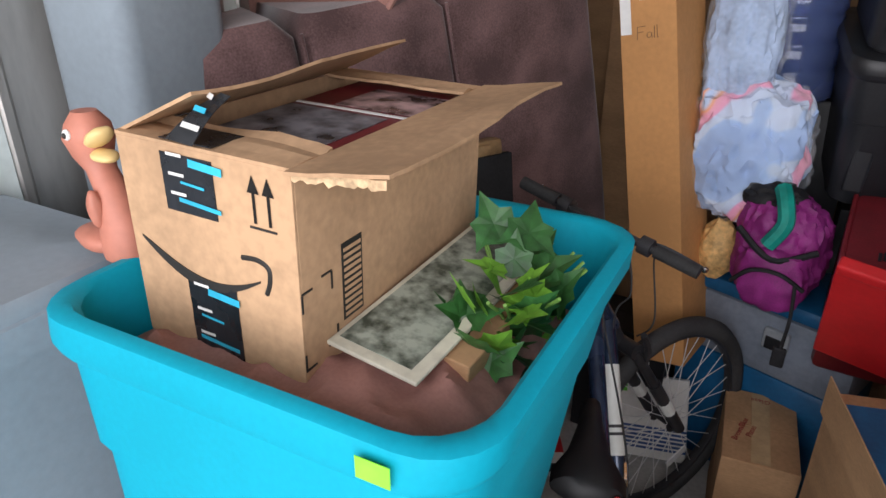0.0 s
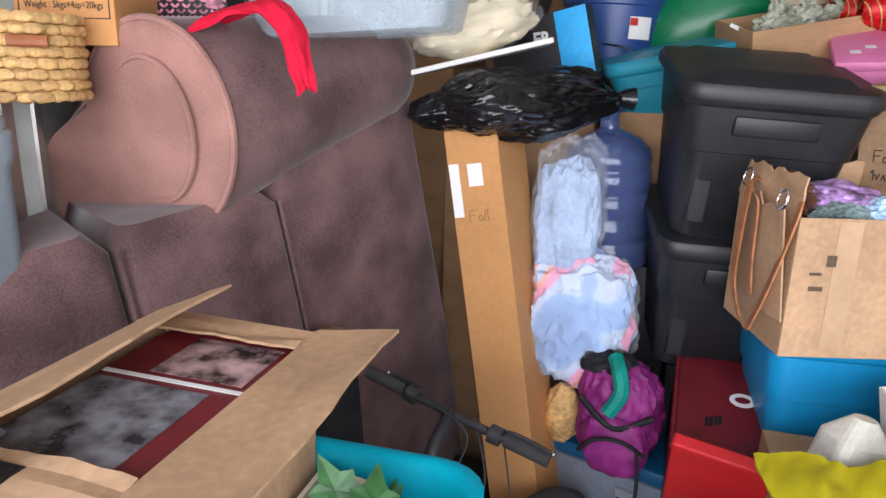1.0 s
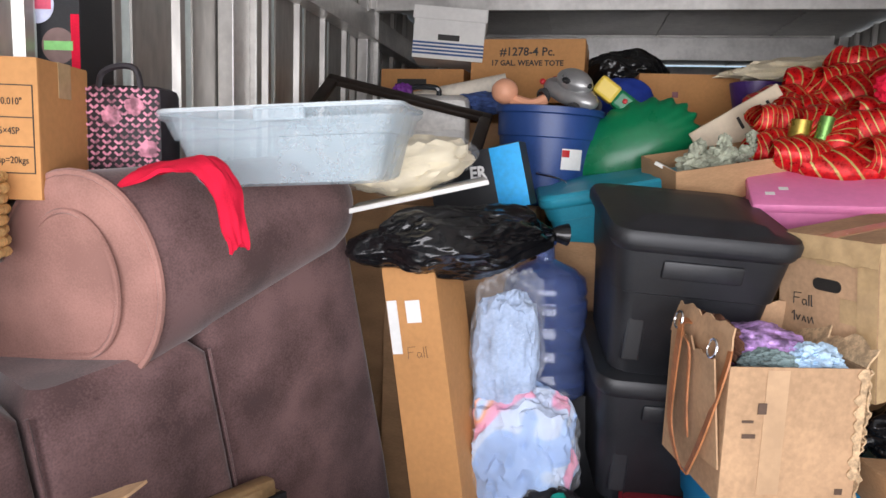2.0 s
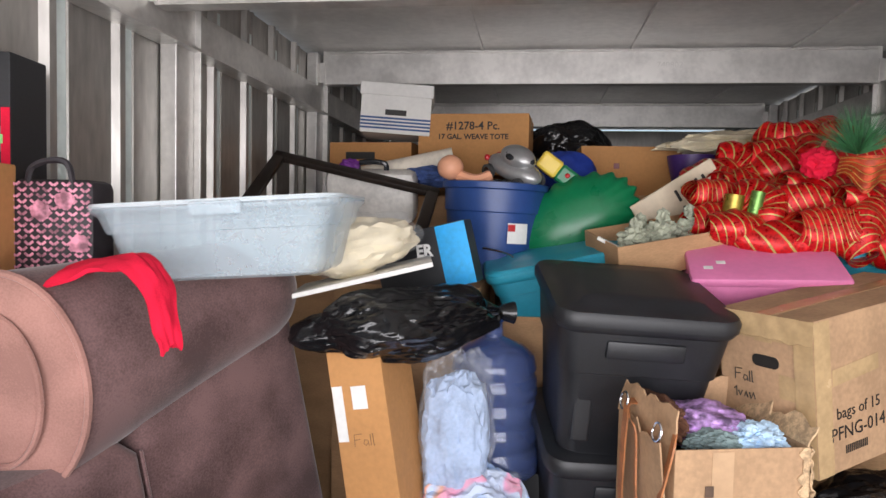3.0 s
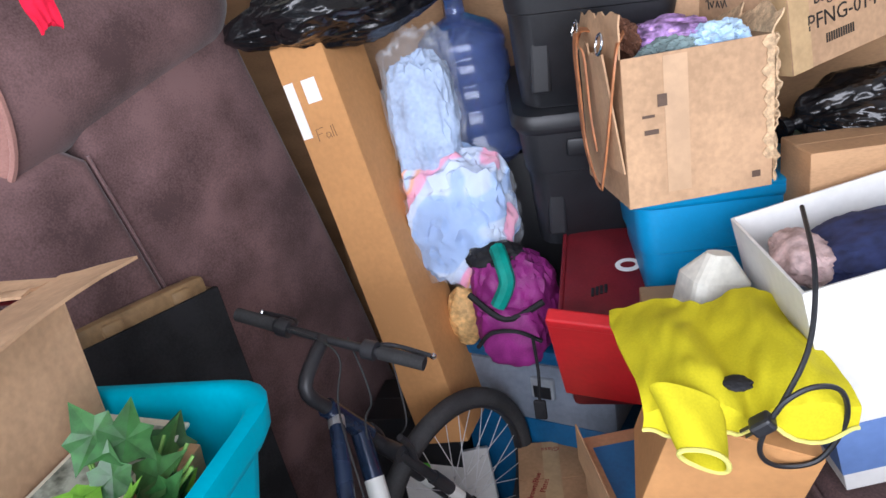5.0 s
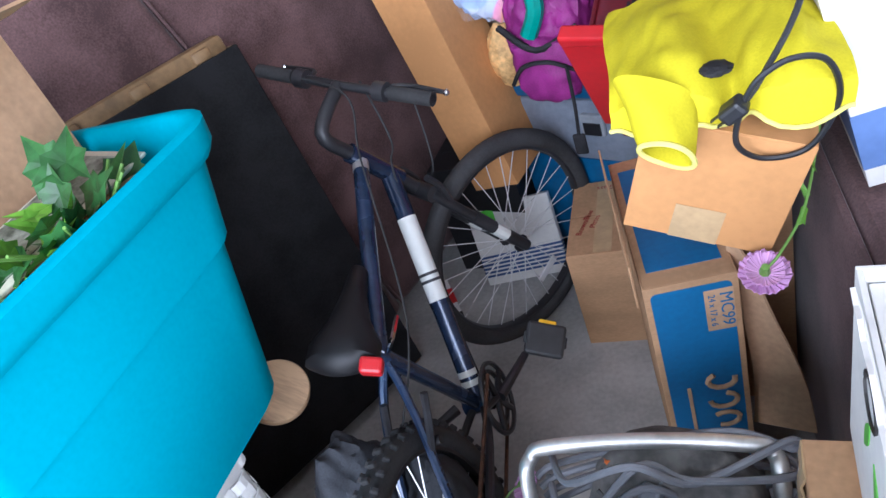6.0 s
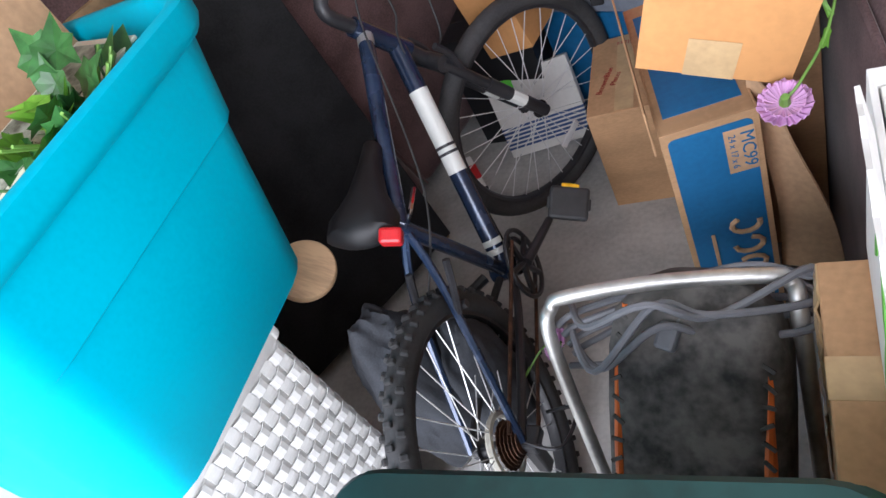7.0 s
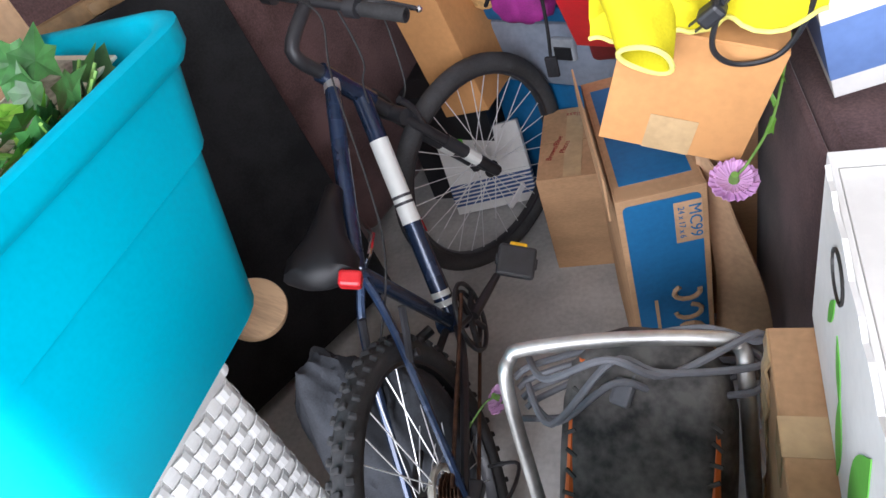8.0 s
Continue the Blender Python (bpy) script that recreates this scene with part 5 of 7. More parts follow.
    for k, pts in enumerate(([GR + (C - GR) * 0.3, C + Vector((0.12, 0.09, -0.1)), crown + Vector((0.08, -0.02, 0.1)), crown + Vector((0.04, 0, 0.03))],
                             [GL + (C - GL) * 0.3, C + Vector((0.05, -0.06, 0.0)), H + Vector((0.03, -0.04, 0.02)), S + Vector((0.02, 0.1, 0.0)), S + (R - S) * 0.3],
                             [C + Vector((0.06, 0, 0)), C + Vector((0.1, -0.04, -0.14)), L + Vector((0.03, -0.03, -0.03)), B + Vector((0, 0.05, -0.02))])):
        part("cable", tube(spline(pts, 8), 0.0025, 5), RUBBER, e)


bicycle()


def black_backed_frame():
    """A large gilt-edged frame leaning on the sofa, its black backing outward."""
    e = thing("picture_frame", pose(-0.302, 1.504, 0.02, -7, 0, 62), "large picture frame with black backing leaning on the sofa", "picture frame")
    part("backing", box(0.722, 0.02, 1.10, 0.06, -0.012, 0.02, 0.003), BLACKCLOTH, e)
    part("rail", join(box(0.68, 0.05, 0.05, 0.06, 0.012, 1.11, 0.012), *[box(0.05, 0.02, 0.03, 0.06 + s, -0.012, 1.12, 0.008) for s in (-0.25, -0.08, 0.1, 0.27)]), GOLDWOOD, e, "carved brown gilt rail", smooth=True)
    for s in (-1, 1):
        part("stile", box(0.03, 0.04, 1.12, 0.06 + s * 0.345, 0.015, 0, 0.006), GOLDWOOD, e)


black_backed_frame()

# clothing and a wooden disc between basket and bicycle
jn = thing("jeans", pose(0.20, 1.17, 0.0), "pair of dark grey denim jeans heaped on the floor", "clothes")
part("leg", blob(0.10, 0.11, 0.31, 41, 0.15, 1.8, 5, 0.07), DENIM, jn, smooth=True)
part("leg", moved(blob(0.08, 0.09, 0.25, 43, 0.15, 1.8, 5, 0.07), pose(0.11, 0.06, 0)), DENIM, jn, smooth=True)
dsc = part("wooden_disc", loft([[(0.064 * math.cos(a) * k, 0.066 * math.sin(a) * k, z) for a in [2 * math.pi * q / 40 for q in range(40)]] for k, z in ((0.96, 0), (1, 0.004), (1, 0.02), (0.96, 0.024))]), WOOD, smooth=True, at=pose(0.066, 1.236, 0.668, 8, 34, 0))
tagged(dsc, "round pale wooden board on the denim heap", "wooden board")


def hand_truck():
    e = thing("hand_truck", pose(0, 0, 0), "folding aluminium luggage cart carrying a black bag, cord wrapped round", "luggage cart")
    a, b = Vector((0.617, 1.115, 0.705)), Vector((0.958, 1.155, 0.705))
    la, lb = Vector((0.69, 0.87, 0.06)), Vector((0.985, 0.90, 0.06))
    pts = [la, la + (a - la) * 0.5, la + (a - la) * 0.92, a + Vector((0.01, 0.02, -0.01)), a + (b - a) * 0.12 + Vector((0, 0.025, 0.004)), a + (b - a) * 0.5 + Vector((0, 0.03, 0.008)),
           a + (b - a) * 0.88 + Vector((0, 0.025, 0.004)), b + Vector((-0.006, 0.02, -0.012)), lb + (b - lb) * 0.92, lb + (b - lb) * 0.5, lb]
    part("handle", tube(spline(pts, 6), 0.0115, 12), ALU, e, "bent bare aluminium handle", smooth=True)
    part("base", box(0.34, 0.22, 0.02, 0.83, 0.86, 0.03, 0.006), BIKE_BLACK, e)
    for x in (0.68, 0.98):
        part("wheel", moved(tube([(-0.015, 0, 0), (0.015, 0, 0)], 0.06, 20), pose(x, 0.98, 0.06)), RUBBER, e, smooth=True)
    # the power cord: several loose turns
    rnd = random.Random(8)
    cords = []
    for k in range(4):
        z = 0.60 + 0.028 * k
        o = [rnd.uniform(-0.03, 0.03) for _ in range(10)]
        cords.append(tube(spline([(0.645 + o[0], 1.10 + 0.02 * k, z - 0.02), (0.70, 1.07 + o[1], z + 0.02 + o[2]), (0.79, 1.08 + o[3], z + 0.06 + 0.01 * k), (0.88 + o[4], 1.11, z + 0.05 + o[5]), (0.968, 1.15 + o[6], z + 0.035),
                                  (0.972, 1.18, z + 0.015), (0.90, 1.19 + o[7], z + 0.03), (0.78, 1.17, z + 0.03 + o[8]), (0.66, 1.14, z - 0.01), (0.63, 1.12, z - 0.02)], 6), 0.0055, 7))
    for c in cords:
        part("cord_loop", c, CORD, e, "grey rubber power cord", smooth=True)
    part("plug", join(box(0.03, 0.04, 0.022, 0, 0, 0, 0.006), box(0.004, 0.02, 0.001, -0.007, 0.028, 0.011, 0), box(0.004, 0.02, 0.001, 0.007, 0.028, 0.011, 0)), CORD, e, at=pose(0.80, 1.105, 0.665, 30, 0, -20))


hand_truck()


def tool_bag():
    e = thing("equipment_case", pose(0.81, 0.90, 0.355, -42, 0, -4), "dusty black plastic case with orange stripes on the luggage cart", "case")
    rings = []
    for z, w, d in ((0, 0.24, 0.15), (0.02, 0.25, 0.16), (0.26, 0.25, 0.15), (0.34, 0.245, 0.14), (0.40, 0.215, 0.12), (0.435, 0.16, 0.09), (0.45, 0.09, 0.05)):
        rings.append([(x, y, z) for x, y in rrect(w, d, 0.045 if z < 0.38 else 0.024, 6)])
    part("shell", loft(rings), DUSTYBLACK, e, smooth=True)
    def skin(z):
        return (0.25, 0.157) if z < 0.2 else (0.25 - 0.35 * max(0, z - 0.32), 0.157 - 0.22 * (z - 0.2))

    for s, top in ((-1, 0.39), (1, 0.33)):
        st = part("stripe", sheet(lambda u, v: Vector((s * (0.40 * skin(0.02 + top * v)[0] + 0.020 * (u - 0.5)), -skin(0.02 + top * v)[1] / 2 - 0.001 + 0.06 * abs(u - 0.5) ** 2, 0.02 + top * v)), 4, 16, 0.003), ORANGE, e, "faded orange stripe")
        for k in range(13):
            z = 0.03 + top * k / 13
            part("mark", box(0.019, 0.004, 0.006, 0, 0, 0, 0.001), DUSTYBLACK, st, at=pose(s * 0.40 * skin(z)[0], -skin(z)[1] / 2 - 0.002, z, 0, (32, -28, 8, 40)[k % 4], 0))


tool_bag()


def small_carton():
    e = carton("cardboard_box", pose(0.523, 2.15, 0.0, 0, 0, 6), 0.20, 0.34, 0.35, CARD, "small closed brown cardboard box with red marker words, on the floor", tape=False)
    part("tape", box(0.05, 0.33, 0.001, 0, 0, 0.354, 0), TAPE, e)
    stroke(HAND["glass"], 0.0013, RED_INK, e, pose(-0.02, -0.1655, 0.23, 0, 0, 0))
    for k, s in enumerate(("Brown/Blue", "Plates")):
        lettering(s, 0.024, RED_INK, e, pose(-0.055 + 0.03 * k, -0.03, 0.355, -90, 0, 75), "handwriting")
    lettering("Glass", 0.026, RED_INK, e, pose(0.0, 0.13, 0.355, -90, 0, 180), "handwriting")


small_carton()


def pet_food_box():
    m = pose(0.770, 1.70, 0.0, 0, 0, 16)
    w, d, h = 0.160, 0.42, 0.70
    e = thing("cardboard_box", m, "tall blue printed cardboard box with brown edges, standing on end", "cardboard box")
    for n, bm in panels(w, d, h):
        part(n, bm, CARD, e)
    part("top_panel", box(w - 0.008, d - 0.008, 0.004, 0, 0, h - 0.004, 0.001), CARD, e)
    pf = part("print", moved(loft([[(x, 0, y) for x, y in rrect(w - 0.022, h - 0.03, 0.012)], [(x, -0.001, y) for x, y in rrect(w - 0.022, h - 0.03, 0.012)]]), pose(0, -d / 2, h / 2)), CHEWY, e, "solid blue printed panel")
    part("print", box(w - 0.03, d * 0.8, 0.001, 0, 0, h + 0.0002, 0), CHEWY, e)
    lb = part("print", box(0.05, 0.001, 0.10, 0.045, -d / 2 - 0.0016, h - 0.13, 0), CARD_PALE, e)
    lettering("MC99", 0.032, CHEWY, lb, pose(0.056, -d / 2 - 0.0026, h - 0.08, 0, 90, 0), squeeze=1.05)
    lettering("24 x 17 x 6", 0.017, CHEWY, lb, pose(0.032, -d / 2 - 0.0026, h - 0.08, 0, 90, 0))
    # the maker's word mark as plain rounded shapes
    y = -d / 2 - 0.0022
    for k, zz in enumerate((0.43, 0.37, 0.31, 0.245, 0.19)):
        c = [(0.03 + 0.026 * math.cos(a), y, zz + 0.021 * math.sin(a)) for a in [radians(120 + 60 * (k % 3) + 32 * q) for q in range(9)]]
        part("mark", tube(c, 0.0055, 6), CARD_PALE, e)
    part("mark", box(0.007, 0.001, 0.22, -0.032, y, 0.20, 0), CARD_PALE, e)
    part("flap", sheet(lambda u, v: Vector((w / 2 + 0.006 + (0.03 + 0.075 * (1 - u)) * v + 0.01 * math.sin(u * 5), -d / 2 + 0.02 + 0.04 * u - 0.05 * v, 0.25 + 0.50 * u - 0.06 * v * u)), 10, 6, 0.004), CARD_PALE, e, "bent brown cardboard flap")
    part("flap", box(0.004, d * 0.95, 0.1, -w / 2 - 0.012, 0, h - 0.05, 0.001, pose(0, 0, 0, 0, 0, 0)), CARD, e)


pet_food_box()


def orange_carton():
    e = carton("cardboard_box", pose(0.853, 1.605, 0.803, 4, 19, -2), 0.228, 0.22, 0.215, CARD_WARM, "orange-brown cardboard box under a yellow cloth", tape=False)
    part("tape", box(0.075, 0.001, 0.07, -0.005, -0.1112, 0.0, 0), TAPE, e, "brown tape tab")


orange_carton()


def yellow_cloth():
    """A garment thrown over the box: two lobes with a pinched middle and one open sleeve hanging down."""
    def fn(u, v):
        x = 0.742 + 0.305 * u + 0.02 * math.sin(v * 4 + 1)
        left, right = math.exp(-((u - 0.26) / 0.20) ** 2), math.exp(-((u - 0.80) / 0.17) ** 2)
        pinch = math.exp(-((u - 0.55) / 0.07) ** 2)
        front = max(0.0, 1 - v / 0.32)
        y = 1.475 - 0.025 * left * front - 0.012 * right * front + 0.030 * pinch * front + 0.36 * max(0.0, v - 0.18)
        z = 1.062 + 0.050 * left * (1 - 0.4 * v) + 0.040 * right * (0.5 + 0.5 * v) - 0.022 * pinch * (1 - v) + 0.02 * v
        z += 0.016 * noise.noise(Vector((u * 3.4, v * 2.6, 8))) + 0.012 * abs(noise.noise(Vector((u * 9 - v * 3, v * 3, 3)))) + 0.008 * math.sin(26 * (u - 0.55)) * math.exp(-((u - 0.55) / 0.16) ** 2) * (1 - v)
        z -= (0.030 + 0.055 * left + 0.045 * right) * front ** 1.3
        return Vector((x, y, z))
    e = thing("garment", pose(0, 0, 0), "bright yellow garment with pale hem thrown over a cardboard box", "clothes")
    part("fabric", sheet(fn, 64, 40, 0.005), YELLOW, e, smooth=True)
    hem = mat("pale yellow hem", (0.66, 0.62, 0.16), 0.8, var=0.1, scale=30, bump=0.1)
    part("hem", tube([fn(k / 60, 0) + Vector((0, -0.003, 0)) for k in range(61)], 0.0034, 7), hem, e, "pale yellow hem", smooth=True)

    # the sleeve: a flattened open tube
    def cuff(u, v, r=1.0):
        a = 2 * math.pi * u
        c = Vector((0.825, 1.480, 1.075)).lerp(Vector((0.842, 1.408, 1.020)), v)
        k = r * (1 + 0.07 * math.sin(3 * a + 4 * v)) * (1.35 - 0.45 * v)
        return c + k * (Vector((0.038, 0.0, -0.016)) * math.cos(a) + Vector((0.004, -0.012, 0.026)) * math.sin(a))
    part("sleeve", sheet(cuff, 28, 8, 0.004), YELLOW, e, smooth=True)
    part("hem", tube([cuff(k / 30, 1.0) for k in range(30)], 0.004, 7, True), hem, e, "pale yellow hem", smooth=True)
    part("lining", moved(blob(0.022, 0.02, 0.008, 57, 0.2, 3, 3), pose(0.905, 1.505, 1.078)), BLACKNYLON, e)


yellow_cloth()


def loose_cord():
    pts = [(1.06, 1.76, 1.27), (1.036, 1.60, 1.225), (1.003, 1.50, 1.152), (0.957, 1.455, 1.085), (0.935, 1.445, 1.055), (0.925, 1.45, 1.0), (0.955, 1.465, 0.962), (1.012, 1.47, 0.969), (1.046, 1.47, 1.036), (1.033, 1.455, 1.10), (0.994, 1.445, 1.115), (0.957, 1.44, 1.097), (0.937, 1.44, 1.065)]
    e = thing("power_cord", pose(0, 0, 0), "black power cord with a plug hanging over the box", "power cord")
    part("cable", tube(spline(pts, 8), 0.0042, 7), BLACKP, e, smooth=True)
    part("plug", join(box(0.024, 0.028, 0.036, 0, 0, -0.018, 0.006), box(0.002, 0.006, 0.016, -0.006, 0, -0.034, 0), box(0.002, 0.006, 0.016, 0.006, 0, -0.034, 0)), BLACKP, e, at=pose(0.926, 1.44, 1.058, 10, 50, 0))


loose_cord()


def flower(c, m, label):
    e = thing("flower", Matrix.Translation(c) @ m, label, "artificial flower", "fabric carnations")
    for k in range(22):
        a, ring = radians(k * 360 / 11 + (16 if k > 10 else 0)), k // 11
        L = 0.031 - 0.009 * ring
        bm = sheet(lambda u, v: Vector(((v - 0.5) * 0.02 * (0.3 + u), 0.006 + L * u, 0.01 * ring + 0.012 * u * u + 0.004 * math.sin(v * 14) * u)), 4, 6, 0.001)
        part("petal", moved(bm, Matrix.Rotation(a, 4, 'Z')), LILAC, e)
    part("calyx", tube([(0, 0, -0.004), (0, 0, 0.03)], [0.011, 0.006], 8), STEM, e)
    part("stem", tube(spline([(0, 0, 0.02), (0.015, 0.03, 0.03), (0.03, 0.12, 0.03), (0.02, 0.26, 0.05)], 5), 0.0025, 5), STEM, e)
    for k in range(3):
        o = new("leaf", leaf_data(0.04, LEAF_PALE))
        o.parent = e
        o.matrix_basis = pose(0.03, 0.08 + 0.05 * k, 0.03, 40 * k, 20, 60 * k) @ Matrix.Diagonal((0.35, 1.4, 1, 1))


flower((0.947, 1.45, 0.755), pose(0, 0, 0, 20, 10, -12), "lilac fabric carnation on a green stem beside the boxes")
flower((0.47, 1.32, 0.27), pose(0, 0, 0, -35, 25, 130), "pink fabric carnation lying under the bicycle")


def right_sofa():
    e = thing("sofa", pose(1.165, 1.73, 0.0, 0, 2, 8), "brown suede sofa section standing on end by the wall", "sofa")
    rings = []
    for z, g in ((0, -0.01), (0.03, 0.0), (0.4, 0.01), (0.74, 0.0), (0.78, -0.03)):
        rings.append([(x, y, z) for x, y in rrect(0.30 + 2 * g, 1.1 + 2 * g, 0.04, 4)])
    part("cushion", loft(rings), SOFA, e, smooth=True)
    part("piping", tube([(x, y, 0.76) for x, y in rrect(0.29, 1.09, 0.04, 4)], 0.007, 6, True), SOFA, e)


right_sofa()


def side_carton():
    e = carton("cardboard_box", pose(1.155, 0.99, 0.0, 0, 0, 3), 0.33, 0.30, 0.79, CARD, "large brown cardboard box with crumpled tape, by the cart", tape=True)
    part("torn_edge", sheet(lambda u, v: Vector((-0.166 - 0.012 * abs(noise.noise(Vector((u * 9, v, 2)))), 0.10 + 0.05 * v + 0.01 * noise.noise(Vector((u * 8, v * 3, 1))), 0.3 + 0.49 * u)), 20, 4, 0.003), TAPE, e)


side_carton()


def fruit_box():
    """White printed produce carton with leaf pictures."""
    m = pose(1.20, 0.945, 0.797, 0, 0, 2)
    w, d, h = 0.32, 0.42, 0.25
    e = thing("produce_box", m, "white cardboard produce box printed with green leaves", "cardboard box")
    for n, bm in panels(w, d, h, 0.006):
        part(n, bm, WHITE_CARD, e)
    part("lid", box(w - 0.02, d - 0.02, 0.006, 0, 0, h - 0.02, 0.001), WHITE_CARD, e)
    for k, (y, z, s, a) in enumerate(((-0.05, 0.02, 0.16, 10), (0.03, 0.08, 0.07, -40), (-0.12, 0.03, 0.13, 30), (0.0, 0.0, 0.10, -20), (0.12, 0.10, 0.06, 20))):
        bm = sheet(lambda u, v: Vector((0, (v - 0.5) * 0.32 * s * math.sin(math.pi * min(1, u * 1.02)), s * u)), 10, 2, 0.001)
        part("print", bm, GREENPRINT, e, at=pose(-w / 2 - 0.0012, y, z, a, 0, 0))
    for face, off in (("l", -w / 2 - 0.0012),):
        part("print", tube([(off, 0.10 + 0.03 * math.cos(a), 0.19 + 0.022 * math.sin(a)) for a in [2 * math.pi * q / 24 for q in range(24)]], 0.002, 4, True), INK, e)
    f = part("flap", sheet(lambda u, v: Vector((-w / 2 - 0.005 - 0.01 * v, d / 2 - 0.08 - 0.30 * u, h + 0.05 * v + 0.012 * noise.noise(Vector((u * 12, v, 1))) * v)), 16, 3, 0.004), WHITE_CARD, e, "torn white flap")


fruit_box()


def white_bin():
    w, d, h = 0.36, 0.36, 0.40
    m = pose(1.255, 1.795, 0.835, 0, -12, 6)
    e = thing("file_box", m, "open white cardboard file box with a blue band, full of clothes", "cardboard box")
    for n, bm in panels(w, d, h, 0.006):
        part(n, bm, WHITE_CARD, e)
    part("print", box(w + 0.002, d + 0.002, 0.10, 0, 0, 0.035, 0), mat("slate blue print", (0.13, 0.22, 0.47), 0.6, var=0.1, bump=0.02), e, "wide blue printed band")
    part("slot", box(0.003, 0.002, 0.10, -0.02, -d / 2 - 0.001, 0.19, 0), INK, e)
    c = part("clothes", blob(0.14, 0.13, 0.06, 51, 0.15, 2.2, 5, 0.10), mat("navy cloth", (0.025, 0.035, 0.11), 0.9, var=0.4, scale=14, bump=0.3), smooth=True, at=m @ pose(0.02, 0.0, h - 0.13))
    tagged(c, "crumpled navy clothes in the white box", "clothes")
    c = part("clothes", blob(0.05, 0.09, 0.04, 53, 0.2, 2.2, 5, 0.12), mat("pale pink cloth", (0.55, 0.40, 0.38), 0.9, var=0.4, scale=22, bump=0.3), smooth=True, at=m @ pose(-0.11, 0.02, h - 0.085))
    tagged(c, "crumpled pale pink clothes in the white box", "clothes")
    k = carton("cardboard_box", pose(1.30, 2.09, 0.79, 0, 0, 6), 0.34, 0.16, 0.50, CARD, "closed brown cardboard box behind the white box", tape=False)
    for x, z in ((-0.09, 0.38), (0.06, 0.37)):
        part("print", join(box(0.05, 0.001, 0.006, x, -0.081, z, 0), box(0.04, 0.001, 0.006, x - 0.005, -0.081, z - 0.014, 0), box(0.045, 0.001, 0.006, x, -0.081, z - 0.028, 0)), mat("faded print", (0.22, 0.13, 0.07), 0.7, bump=0), k)


white_bin()

bin_bag(pose(1.37, 2.28, 1.20, 0, 0, 10), 0.20, 0.14, 0.10, 61, "shiny black bin bag under the large taped box", -1)


def teal_under():
    e = thing("storage_tub", pose(1.42, 2.30, 0.80, 0, 0, 0), "teal plastic storage tub under the black bag", "storage tub")
    part("body", tub_skin(0.40, 0.36, 0.41, 0.88, 0.05), TEAL, e, smooth=True)
    part("lid", moved(lid_skin(0.41, 0.37, 0.05, 0.012, 0.0), pose(0, 0, 0.408)), TEAL, e, smooth=True)


teal_under()


def cooler():
    e = thing("cool_box", pose(0.52, 2.47, 0.0, 0, 0, -20), "grey cool box with a blue lid rim on the floor", "cool box")
    lb = mat("deep blue plastic", (0.01, 0.11, 0.26), 0.4, bump=0.04)
    gp = mat("slate grey plastic", (0.20, 0.235, 0.29), 0.5, bump=0.04)
    part("base", box(0.52, 0.30, 0.43, 0, 0, 0.0, 0.02), lb, e, smooth=True)
    part("body", box(0.54, 0.32, 0.21, 0, 0, 0.43, 0.02), gp, e, smooth=True)
    part("lid", box(0.55, 0.33, 0.05, 0, 0, 0.642, 0.015), lb, e, smooth=True)
    l = part("latch", box(0.075, 0.02, 0.07, 0.05, -0.165, 0.53, 0.006), mat("light grey latch", (0.3, 0.33, 0.36), 0.5, bump=0.02), e)
    part("slot", box(0.055, 0.006, 0.04, 0.05, -0.176, 0.535, 0.002), BLACKP, l)


cooler()


def purple_bag():
    e = thing("backpack", pose(0.465, 2.30, 0.685, 0, 0, -6), "magenta nylon backpack with black and green trim on the cool box", "backpack")
    part("body", blob(0.125, 0.12, 0.165, 71, 0.14, 2.2, 5, 0.14, square=0.25), MAGENTA, e, smooth=True)
    part("pocket", moved(blob(0.095, 0.05, 0.10, 73, 0.12, 2.4, 4, 0.12, square=0.3), pose(0.005, -0.10, 0.02)), MAGENTA, e, smooth=True)
    part("flap", moved(blob(0.09, 0.07, 0.05, 75, 0.2, 2.5, 4, 0.2), pose(-0.04, 0.0, 0.26)), BLACKNYLON, e, smooth=True)
    part("trim", tube(spline([(-0.02, -0.05, 0.36), (0.0, -0.09, 0.33), (0.01, -0.11, 0.28), (-0.02, -0.12, 0.22)], 6), [0.022] * 19, 8), TEALCLOTH, e, "green nylon loop", smooth=True)
    part("zip", tube(spline([(-0.09, -0.135, 0.10), (-0.04, -0.155, 0.155), (0.03, -0.155, 0.16), (0.09, -0.135, 0.12)], 6), 0.006, 6), BLACKNYLON, e)
    part("strap", join(tube(spline([(-0.1, -0.11, 0.25), (0.0, -0.14, 0.19), (0.10, -0.10, 0.22)], 6), 0.009, 6), tube(spline([(0.07, -0.15, 0.14), (0.08, -0.18, 0.05), (0.075, -0.19, -0.04)], 6), 0.005, 6)), BLACKNYLON, e)
    part("tag", box(0.034, 0.012, 0.06, 0.075, -0.19, -0.09, 0.005), BLACKNYLON, e)


purple_bag()


